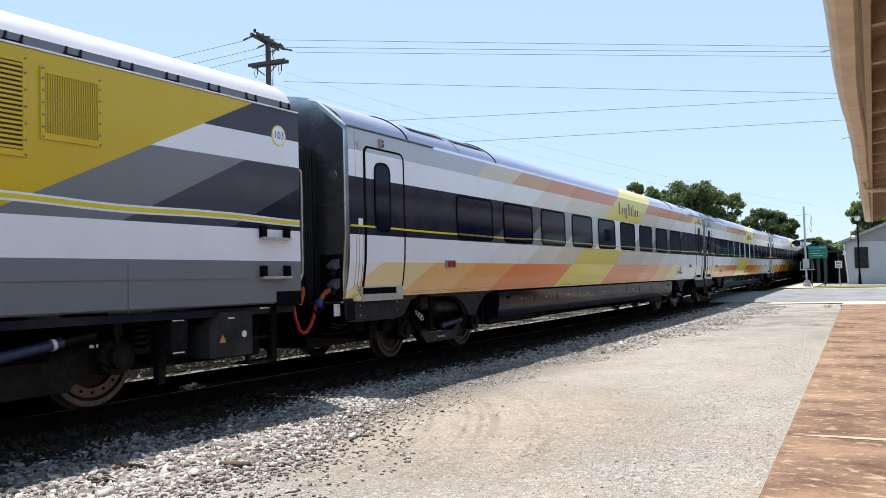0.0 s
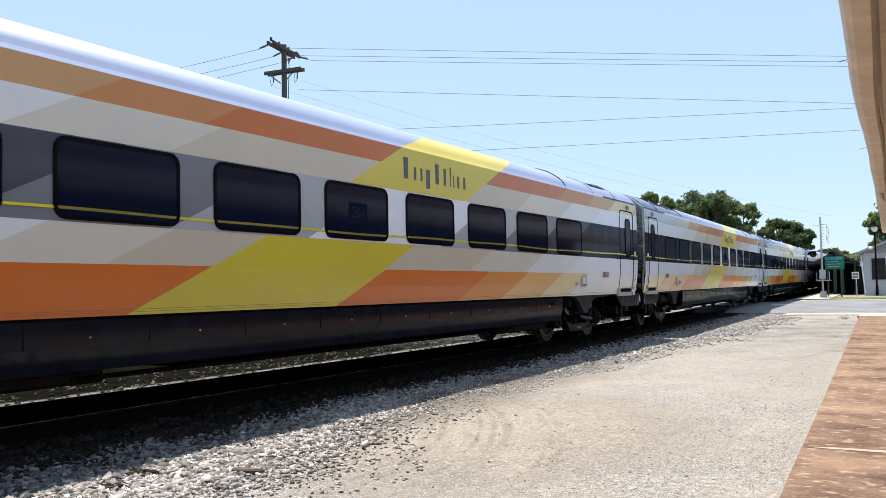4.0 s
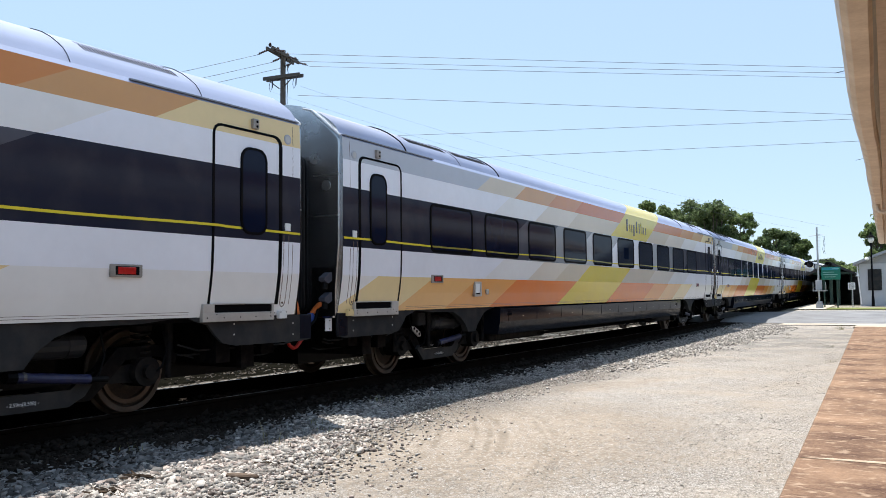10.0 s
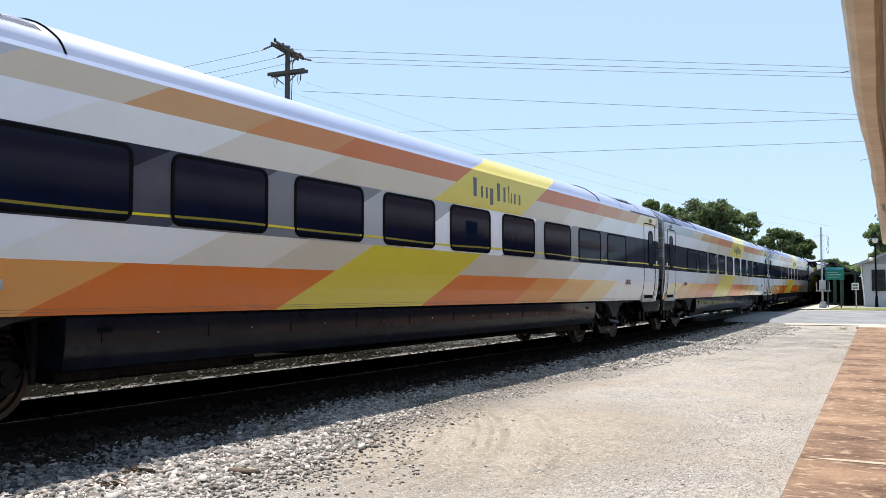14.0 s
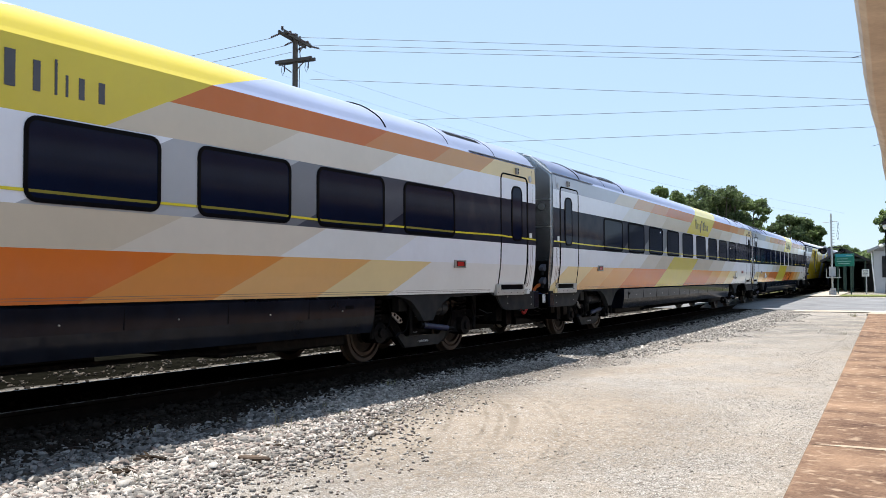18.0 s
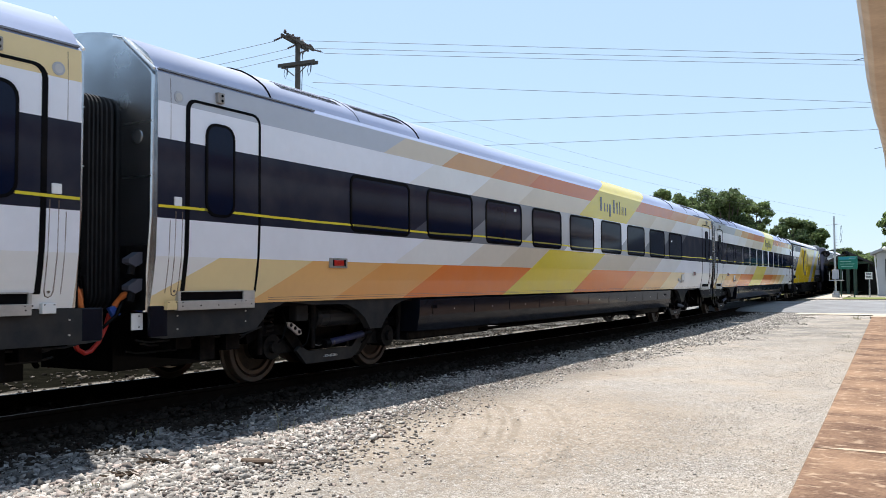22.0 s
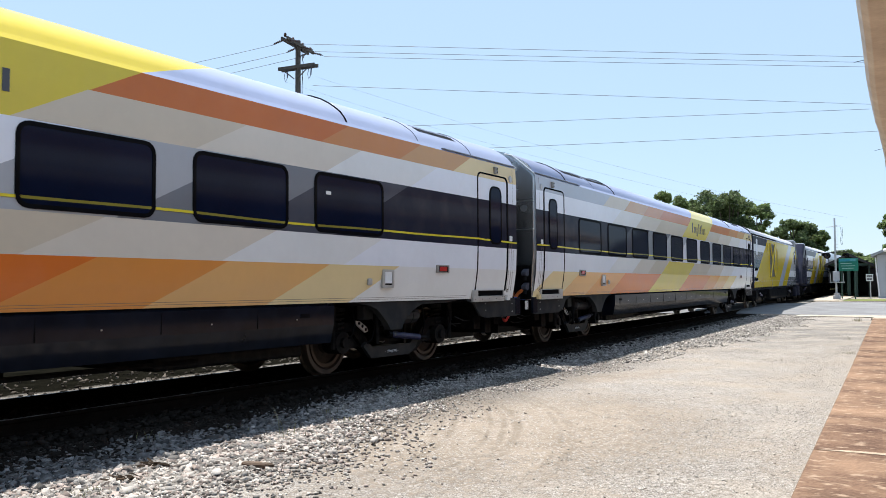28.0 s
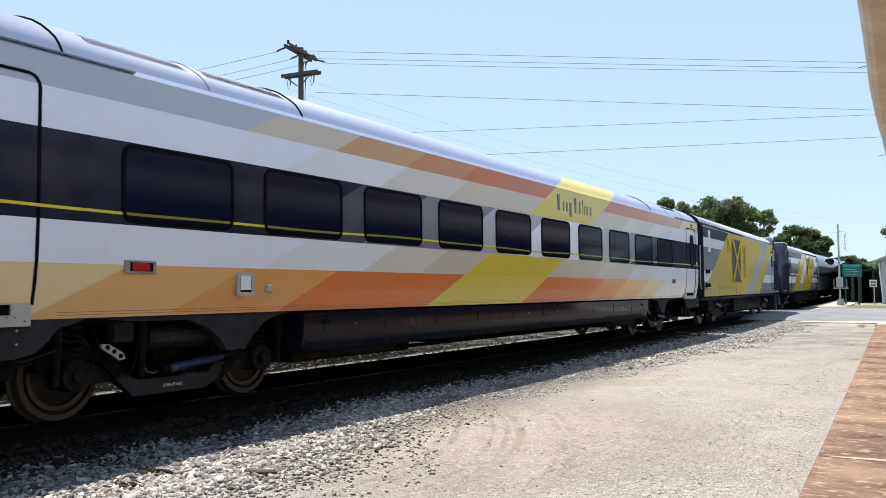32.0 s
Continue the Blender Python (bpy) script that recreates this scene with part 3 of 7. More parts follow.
        for z in (1.46, 1.19) if end == "front" else ():
            bm = bmesh.new()
            prism(bm, [(y + d * 0.055, z + 0.02), (y + d * 0.055, z + 0.13), (y + d * 0.10, z + 0.13), (y + d * 0.23, z + 0.06), (y + d * 0.23, z + 0.02), (y + d * 0.14, z - 0.02)], "x", 1.36, 1.46)
            rod(bm, (1.41, y + d * 0.15, z - 0.01), (1.41, y + d * 0.17, z - 0.10), 0.04, 1, 10)
            part("socket", bm, [DGREY, IRON2], car, "grey hooded cable socket")
        if end == "rear":
            bm = bmesh.new()
            tube(bm, [(1.44, y + d * 0.06, 1.24), (1.45, y + d * 0.10, 1.12), (1.43, y + d * 0.14, 0.98)], 0.036, 0, 8)
            part("jumper_plug", bm, ORANGEHOSE, car, "orange plug on a jumper cable")
        else:
            bm = bmesh.new()
            tube(bm, [(1.36, y + d * 0.15, 1.17), (1.32, y + d * 0.18, 1.15), (1.27, y + d * 0.19, 1.10), (1.24, y + d * 0.22, 1.04)], 0.034, 0, 8)
            part("jumper_cable", bm, ORANGEHOSE, car, "orange jumper cable")
            bm = bmesh.new()
            tube(bm, [(1.22, y + d * 0.60, 1.22), (1.22, y + d * 0.59, 1.14), (1.2, y + d * 0.60, 1.06), (1.18, y + d * 0.62, 0.98)], 0.03, 0, 8)
            part("jumper_cable", bm, ORANGEHOSE, car, "orange jumper cable")
            bm = bmesh.new()
            tube(bm, [(1.14, y + d * 0.20, 0.97), (1.14, y + d * 0.24, 0.84), (1.13, y + d * 0.32, 0.68), (1.12, y + d * 0.40, 0.60), (1.12, y + d * 0.47, 0.585), (1.12, y + d * 0.55, 0.63), (1.13, y + d * 0.65, 0.80), (1.14, y + d * 0.70, 0.97)], 0.024, 0, 8)
            part("brake_hose", bm, REDHOSE, car, "red brake hose hanging in a loop")
            bm = bmesh.new()
            tube(bm, [(1.3, y + d * 0.12, 1.2), (1.32, y + d * 0.26, 0.95), (1.3, y + d * 0.4, 0.84), (1.28, y + d * 0.56, 1.0), (1.26, y + d * 0.60, 1.35)], 0.02, 0, 6)
            part("black_cable", bm, BLACK, car)
            bm = bmesh.new()
            box(bm, 1.40, 1.415, y + d * 0.15, y + d * 0.01, 0.80, 0.97, 0, 0.004)
            for dz in (0.83, 0.94):
                rod(bm, (1.414, y + d * 0.06, dz), (1.418, y + d * 0.06, dz), 0.009, 1, 6)
            part("label_plate", bm, [LABELW, BLACK], car, "white label plate")
            bm = bmesh.new()
            rod(bm, (1.22, y + d * 0.24, 1.04), (1.24, y + d * 0.20, 0.94), 0.05, 0, 10)
            part("plug", bm, BLUEPLUG, car, "blue plug")
    # corner pillars below the floor, doors' steps
    x = 1.6
    wins = [(3.545 + 2.007 * i) for i in range(9)] if kind == 0 else [(2.65 + 2.008 * i) for i in range(10)]
    first = None
    for u in wins:
        y0, y1 = u + o, u + o + 1.45
        if first is None:
            bm = bmesh.new()
            for s in (1,):
                ring(bm, rounded(y0 - 0.03, y1 + 0.03, 1.96, 2.745, 0.13), rounded(y0 + 0.012, y1 - 0.012, 2.002, 2.703, 0.09), x - 0.01, x + 0.014)
            w = part("window", bm, BLACK, car, "black rubber window frame with tinted glass")
            bm = bmesh.new()
            prism(bm, rounded(y0 + 0.005, y1 - 0.005, 1.995, 2.71, 0.095), "x", x - 0.006, x + 0.007)
            p = part("pane", bm, GLASS, w)
            first = (w, p, y0)
        else:
            w = share("window", first[0], car, 0, y0 - first[2])
            w["label"] = first[0]["label"]
            p = share("pane", first[1], w)
    for u in wins:
        w = share("window", first[0], car, 0, u + o + first[2] + 1.45, 0, 0, 0, 180)
        share("pane", first[1], w)
    # wavy yellow line through the dark band
    bm = bmesh.new()
    n = 240
    pts = []
    for i in range(n + 1):
        u = BODY0 + 0.01 + (BODY1 - BODY0 - 0.02) * i / n
        pts.append((u + o, 2.056 + 0.006 * math.sin(u * 1.9) + 0.010 * math.sin(u * 0.83 + 1) * (1 if u > 2.2 and u < 24 else 0.2)))
    skin_strip(bm, pts, 0.014, 0.0085)
    for f in bm.faces:
        u = f.calc_center_median().y - o
        if any(w < u < w + 1.45 for w in wins) or 0.915 < u < 1.305 or 24.31 < u < 24.7:
            f.material_index = 1
    part("pinstripe", bm, [LINE, LINE2], car, "thin wavy yellow stripe")
    # pressed seams along the foot of the side
    for z in (1.072, 1.098):
        bm = bmesh.new()
        skin_strip(bm, [(2.0 + o, z), (23.6 + o, z)], 0.0022, 0.0012)
        part("side_seam", bm, SEAM, car)
    # doors
    for u0, u1, wu0, wu1, flip in ((0.64, 1.75, 0.915, 1.305, 1), (23.86, 24.97, 24.31, 24.70, -1)):
        d0, d1 = u0 + o, u1 + o
        bm = bmesh.new()
        wide, slim = 0.058, 0.034
        a0, a1 = (d0 - 0.03, d1 + 0.01) if flip > 0 else (d0 - 0.01, d1 + 0.03)
        w0, w1 = (wide, slim) if flip > 0 else (slim, wide)
        k = finer([q for q in rounded(a0, a1, 1.16, 3.235, 0.13) if q[1] > 1.4] + [(a0, 1.17), (a1, 1.17)])
        kk = finer([q for q in rounded(a0 + w0, a1 - w1, 1.17, 3.205, 0.10) if q[1] > 1.4] + [(a0 + w0, 1.18), (a1 - w1, 1.18)])
        v = [[bm.verts.new((side_x(pz) + e, py, pz)) for py, pz in q] for q, e in ((k, -0.01), (k, 0.006), (kk, 0.006), (kk, -0.01))]
        for q in range(len(k)):
            h = (q + 1) % len(k)
            for a, b in ((0, 1), (1, 2), (2, 3)):
                bm.faces.new((v[a][q], v[a][h], v[b][h], v[b][q]))
        door = part("door", bm, BLACK, car, "plug door with black rubber seal")
        bm = bmesh.new()
        prism(bm, rounded(wu0 + o, wu1 + o, 2.02, 3.0, 0.13), "x", 1.592, 1.612)
        part("door_window", bm, GLASS, door)
        bm = bmesh.new()
        ring(bm, rounded(wu0 + o - 0.025, wu1 + o + 0.025, 1.995, 3.025, 0.15), rounded(wu0 + o + 0.005, wu1 + o - 0.005, 2.025, 2.995, 0.125), 1.592, 1.616)
        part("window_seal", bm, BLACK, door)
        bm = bmesh.new()
        e0, e1 = (d0 - 0.075, d1 - 0.03) if flip > 0 else (d0 - 0.09, d1 - 0.06)
        n0, n1 = (e0 + 0.035, e1 - 0.19) if flip > 0 else (e0 + 0.17, e1 - 0.035)
        box(bm, 1.46, 1.556, e0, e1, 0.985, 1.085, 0, 0.006)
        box(bm, 1.46, 1.557, e0, n0, 1.085, 1.185, 0, 0.004)
        box(bm, 1.46, 1.557, n1, e1, 1.085, 1.185, 0, 0.004)
        box(bm, 1.44, 1.538, n0 + 0.001, n1 - 0.001, 1.087, 1.178, 1)
        box(bm, 1.46, 1.562, n0, n1, 1.178, 1.19, 0)
        for i in range(5):
            yy = e0 + 0.06 + (e1 - e0 - 0.12) / 4 * i
            rod(bm, (1.55, yy, 1.03), (1.561, yy, 1.03), 0.008, 1, 6)
        for yy in (n0 + 0.03, n1 - 0.03, n1 + 0.04):
            rod(bm, (1.55, yy, 1.068), (1.561, yy, 1.068), 0.006, 1, 6)
        part("door_step", bm, [ALU, BLACK], car, "scuffed aluminium threshold with bolts")
        bm = bmesh.new()
        e = (u0 - 0.13 if flip > 0 else u1 + 0.13) + o
        box(bm, 1.46, 1.556, e - 0.09, e + 0.045, 0.995, 1.09, 0, 0.006)
        for yy in (e - 0.07, e + 0.025):
            rod(bm, (1.55, yy, 1.075), (1.56, yy, 1.075), 0.007, 1, 6)
        part("corner_plate", bm, [CREAM if flip > 0 else OFFWHITE, BLACK], car, "small bolted plate beside the threshold")
        bm = bmesh.new()
        m = (u0 + u1) / 2 + o - flip * 0.1
        box(bm, 1.57, 1.635, m - 0.05, m + 0.05, 3.255, 3.375, 0, 0.01)
        for zz in (3.285, 3.34):
            rod(bm, (1.63, m + 0.01, zz), (1.642, m + 0.01, zz), 0.016, 1, 8)
        part("door_camera", bm, [DULLALU, BLACK], car, "small grey camera box over the door")
        e = (u0 - 0.13 if flip > 0 else u1 + 0.13) + o
        bm = bmesh.new()
        rod(bm, (1.585, e, 3.22), (1.606, e, 3.22), 0.062, 0, 20)
        rod(bm, (1.60, e, 3.22), (1.61, e, 3.22), 0.042, 1, 16)
        part("round_cap", bm, [LGREY, ALU], car)
        bm = bmesh.new()
        box(bm, 1.59, 1.615, e - 0.05, e + 0.045, 2.075, 2.17, 0, 0.006)
        part("door_button_box", bm, LABELW, car)
        # grab rail groove beside the door
        bm = bmesh.new()
        g = e + 0.02 * flip
        path = [(g - 0.045, 2.02), (g - 0.047, 1.5), (g - 0.045, 1.2), (g - 0.03, 1.155), (g, 1.14), (g + 0.03, 1.155), (g + 0.045, 1.2), (g + 0.047, 1.5), (g + 0.045, 2.02)]
        tube(bm, [(side_x(z) + 0.001, y, z) for y, z in path], 0.0055)
        groove = part("grab_groove", bm, SEAM, car, "dark outline of the grab rail recess")
        bm = bmesh.new()
        rod(bm, (side_x(1.19), g, 1.19), (side_x(1.19) + 0.008, g, 1.19), 0.014, 0, 8)
        part("screw", bm, SEAM, groove)
        for zs, r in (((1.92, 1.7, 1.5, 1.3, 1.17), 0.004), ((3.4, 3.2, 2.76), 0.003)):
            bm = bmesh.new()
            tube(bm, [(side_x(z) + 0.0005, e - 0.10 * flip, z) for z in zs], r)
            part("panel_seam", bm, SEAM, car)
    # roof: joints, louvre fields, small aerial plates
    for u in (2.0, 3.83, 5.4, 20.32, 22.1, 23.75):
        bm = bmesh.new()
        rows = []
        for xx, zz in list(ROOF) + [(-a, b) for a, b in reversed(ROOF[:-1])]:
            rows.append((xx, u + o, zz + 0.004))
        tube(bm, rows, 0.015 if u in (2.0, 5.4, 20.32) else 0.005, 0, 4)
        part("roof_joint", bm, BLACK, car)
    for u0, u1 in ((2.42, 3.68), (3.98, 5.30), (22.4, 23.6)):
        for name, curve, width, m, lab in (("roof_louvre", ((1.345, 3.7155), (1.28, 3.7610), (1.215, 3.8030)), 0.021, APRON, "row of narrow dark roof louvres"),
                                           ("roof_vent_row", ((1.175, 3.8235), (1.13, 3.8467)), 0.016, MGREY, "row of grey vent slits")):
            bm = bmesh.new()
            n = int((u1 - u0) / 0.047)
            for i in range(n):
                y = u0 + o + (u1 - u0) * i / n
                rows = [[bm.verts.new((xx + e, y + w, zz + e)) for w, e in ((0, -0.008), (0, 0.0032), (width, 0.0032), (width, -0.008))] for xx, zz in curve]
                for va, vb in zip(rows, rows[1:]):
                    for q in range(3):
                        bm.faces.new((va[q], va[q + 1], vb[q + 1], vb[q]))
            part(name, bm, m, car, lab)["kind"] = "stuff"
    for u0, u1 in ((BODY0 + 0.02, 2.78), (22.75, BODY1 - 0.02)):
        bm = bmesh.new()
        box(bm, 1.55, 1.595, u0 + o, u1 + o, 3.466, 3.482)
        part("gutter", bm, MGREY, car, "grey rain gutter over the door")
    for u in (9.42, 15.3, 19.45) if kind == 0 else (9.42, 13.71, 17.9):
        bm = bmesh.new()
        box(bm, 0.18, 0.42, u + o, u + o + 0.30, 4.07, 4.11, 0, 0.015)
        box(bm, 0.25, 0.35, u + o + 0.08, u + o + 0.22, 3.99, 4.075)
        part("roof_aerial", bm, DGREY, car)
    # lamps and hatches on the side
    r = 3.08 if kind == 0 else 2.67
    for u in ((r, 22.53) if kind == 0 else (r, 22.2)):
        bm = bmesh.new()
        box(bm, 1.575, 1.602, u + o, u + o + 0.385, 1.465, 1.595, 0, 0.008)
        box(bm, 1.59, 1.606, u + o + 0.06, u + o + 0.345, 1.486, 1.576, 2, 0.006)
        box(bm, 1.59, 1.610, u + o + 0.085, u + o + 0.30, 1.494, 1.568, 1, 0.006)
        part("marker_lamp", bm, [DULLALU, RED, BLACK], car, "red side lamp in an aluminium frame")
    h = 21.09 if kind == 0 else 4.21
    bm = bmesh.new()
    ring(bm, rounded(h + o, h + o + 0.28, 1.235, 1.50, 0.02, 2), rounded(h + o + 0.045, h + o + 0.235, 1.275, 1.465, 0.012, 2), 1.55, 1.592)
    box(bm, 1.55, 1.582, h + o + 0.04, h + o + 0.24, 1.27, 1.47, 1)
    box(bm, 1.55, 1.588, h + o + 0.06, h + o + 0.225, 1.30, 1.465, 2)
    part("service_hatch", bm, [ALU, BLACK, LABELW], car, "small service hatch in an aluminium frame")
    h2 = h - 0.34 if kind == 0 else h + 0.5
    bm = bmesh.new()
    box(bm, 1.55, 1.59, h2 + o, h2 + o + 0.1, 1.27, 1.37, 0, 0.02)
    part("lock_plate", bm, ALU, car)
    # underframe: skirt box, aprons under the doors, gusset over the bogie
    bm = bmesh.new()
    prism(bm, [(-1.46, 1.035), (1.46, 1.035), (1.485, 1.0), (1.475, 0.75), (1.42, 0.51), (-1.42, 0.51), (-1.475, 0.75), (-1.485, 1.0)], "y", 5.5 + o, 20.12 + o)
    for i in range(10):
        y = 5.9 + 1.42 * i + o
        box(bm, 1.47, 1.4845, y, y + 0.006, 0.76, 1.0, 1)
        rod(bm, (1.47, y + 0.7, 0.84), (1.486, y + 0.7, 0.84), 0.010, 2, 6)
    box(bm, 1.475, 1.489, 5.85 + o, 6.02 + o, 0.86, 0.91, 1)
    box(bm, 1.475, 1.489, 19.45 + o, 19.62 + o, 0.86, 0.91, 1)
    part("underfloor_skirt", bm, [NAVY, BLACK, ALU], car, "dusty navy equipment skirt")
    for a, b, w, z in ((5.6, 8.4, 1.2, 0.36), (9.6, 15.8, 1.1, 0.40), (17.4, 19.8, 1.2, 0.34)):
        bm = bmesh.new()
        box(bm, -w, w, a + o, b + o, z, 0.5, 0, 0.03)
        part("underfloor_box", bm, IRON2, car)
    bm = bmesh.new()
    rod(bm, (1.2, 8.0 + o, 0.42), (1.2, 18 + o, 0.42), 0.03, 0, 6)
    part("brake_pipe", bm, IRON2, car)
    for a, fl in ((0, 1), (COACH, -1)):
        def U(u):
            return a + fl * u + o
        arc = [(U(u), z) for u, z in ((0.26, 1.035), (0.26, 0.72), (0.42, 0.70), (1.60, 0.70), (1.80, 0.74), (1.92, 0.84), (2.02, 0.95), (2.22, 1.0), (2.30, 1.035))]
        gus = [(U(u), z) for u, z in ((2.42, 1.035), (2.9, 0.99), (3.62, 0.98), (3.88, 0.89), (4.07, 0.76), (4.18, 0.62), (4.46, 0.62), (4.56, 0.74), (4.80, 0.93), (4.98, 0.985), (5.3, 1.035))]
        for sx in (1, -1):
            bm = bmesh.new()
            prism(bm, arc, "x", sx * 1.47, sx * 1.505)
            for uu, zz in ((0.6, 0.93), (0.6, 0.79), (1.62, 0.95), (1.62, 0.83)):
                rod(bm, (sx * 1.504, U(uu), zz), (sx * 1.510, U(uu), zz), 0.011, 1, 6)
            part("apron", bm, [APRON, ALU], car, "dark grey apron under the door")
            bm = bmesh.new()
            box(bm, sx * 1.46, sx * 1.509, min(U(0.245), U(0.47)), max(U(0.245), U(0.47)), 0.725, 1.037, 0, 0.01)
            part("corner_skirt", bm, NAVY, car, "navy corner of the skirt")
            bm = bmesh.new()
            prism(bm, gus, "x", sx * 1.36, sx * 1.47)
            part("bogie_gusset", bm, APRON, car, "dark grey arched bracket over the bogie")
        bm = bmesh.new()
        box(bm, -1.4, 1.4, min(U(0.3), U(5.4)), max(U(0.3), U(5.4)), 0.985, 1.035)
        part("end_floor", bm, BLACK, car)
        bm = bmesh.new()
        for i, uu in enumerate((0.75, 1.1, 1.5)):
            box(bm, -1.2, 1.32, min(U(uu), U(uu + 0.22)), max(U(uu), U(uu + 0.22)), (0.56, 0.42, 0.50)[i], 0.98)
        part("end_gear", bm, IRON, car)
        bm = bmesh.new()
        box(bm, -0.62, 0.62, min(U(0.5), U(5.35)), max(U(0.5), U(5.35)), 0.31, 0.985)
        box(bm, -1.36, -0.9, min(U(0.6), U(5.35)), max(U(0.6), U(5.35)), 0.40, 0.985)
        part("underfloor_gear", bm, BLACK, car)
        for rx, rz, r0, r1 in ((1.22, 0.655, 0.3, 2.2), (1.05, 0.60, 0.5, 2.3), (0.95, 0.52, 0.4, 1.9)):
            bm = bmesh.new()
            tube(bm, [(rx, U(r0), rz + 0.03), (rx, U(r0 + 0.15), rz), (rx, U(r1 - 0.3), rz), (rx, U(r1), rz + 0.08)], 0.012, 0, 6)
            part("brake_rod", bm, APRON, car)
        coach_bogie(car, U(3.828), fl)
    letter_bars(car, 1.6, 13.5 + o, 2.965, 2.04, 0.33, WORDGREY)
    return car


# ---- locomotives ----
LO = LOCO / 2
LSIDE = ((1.50, 1.02), (1.535, 1.04), (1.54, 1.55), (1.54, 1.94), (1.54, 2.76), (1.54, 3.10), (1.53, 3.47), (1.50, 3.49))
LROOF = ((1.41, 3.62), (1.385, 3.68), (1.32, 3.77), (1.18, 3.865), (1.0, 3.94), (0.8, 3.995), (0.5, 4.045), (0.0, 4.075))


def slanted(edges, slope, rows):
    """Zones whose colours change along straight slanted lines. edges: where each line meets z = 0.98; rows: z0, z1, the colours between the lines, extra cuts."""
    out = []
    for z0, z1, colours, extra in rows:
        cuts = [(-99, colours[0])] + [(e + (z0 - 0.98) / slope, c) for e, c in zip(edges, colours[1:])] + list(extra)
        out.append((z0, z1, slope, tuple(cuts)))
    return tuple(out) + ((3.47, 3.62, 9.0, ((-99, 1),)), (3.62, 4.2, 9.0, ((-99, 5),)))


LLEFT = slanted((-16.6, -13.9, -12.3, -7.0), 0.455, (
    (0.98, 1.55, (2, 4, 6, 4, 2), ()),
    (1.55, 1.94, (0, 4, 0, 4, 0), ()),
    (1.94, 2.76, (2, 4, 0, 4, 2), ((-3.47, 1), (-1.92, 3))),
    (2.76, 3.10, (0, 4, 0, 4, 0), ()),
    (3.10, 3.47, (1, 4, 0, 4, 1), ())))
LRIGHT = slanted((-13.0, -11.0, -9.3, -0.15), -0.468, (
    (0.98, 1.55, (2, 4, 6, 4, 2), ()),
    (1.55, 1.94, (0, 4, 6, 4, 0), ()),
    (1.94, 2.76, (6, 4, 6, 4, 2), ()),
    (2.76, 3.10, (0, 4, 6, 4, 0), ()),
    (3.10, 3.47, (1, 4, 6, 4, 1), ())))
LROOFPAINT = mat("pale_loco_roof_paint", (0.58, 0.59, 0.64), 0.5, var=0.06, scale=0.7, bump=0.0, fine=12, spec=0.3, dirt=(0.3, 0.3, 0.3), dirt_amt=0.15)
LPAINT = [WHITE, DGREY, MGREY, CHAR, GOLD, LROOFPAINT, LGREY]
SLAT = mat("brown_grille_slat", (0.05, 0.035, 0.011), 0.5, var=0.2, scale=8, bump=0.03)
GRILLE = mat("grille_shadow", (0.045, 0.032, 0.012), 0.6, var=0.3, scale=8, bump=0.05)


def split_sides(bm, off):
    for side, zones in ((1, LLEFT), (-1, LRIGHT)):
        for z0, z1, slope, cuts in zones:
            for u, _ in cuts[1:]:
                fs = [f for f in bm.faces if z0 - 1e-4 <= f.calc_center_median().z <= z1 + 1e-4 and abs(f.normal.y) < 0.9 and f.calc_center_median().x * side > 0.01]
                geom = fs + list({e for f in fs for e in f.edges}) + list({v for f in fs for v in f.verts})
                bmesh.ops.bisect_plane(bm, geom=geom, dist=1e-5, plane_co=(0, u + off, z0), plane_no=(0, slope, -1))
        for f in bm.faces:
            c = f.calc_center_median()
            if c.x * side < 0.01 or abs(f.normal.y) > 0.9:
                continue
            for z0, z1, slope, cuts in zones:
                if z0 - 1e-4 <= c.z <= z1 + 1e-4:
                    for u, m in cuts:
                        if c.y - off >= u + (c.z - z0) / slope:
                            f.material_index = m


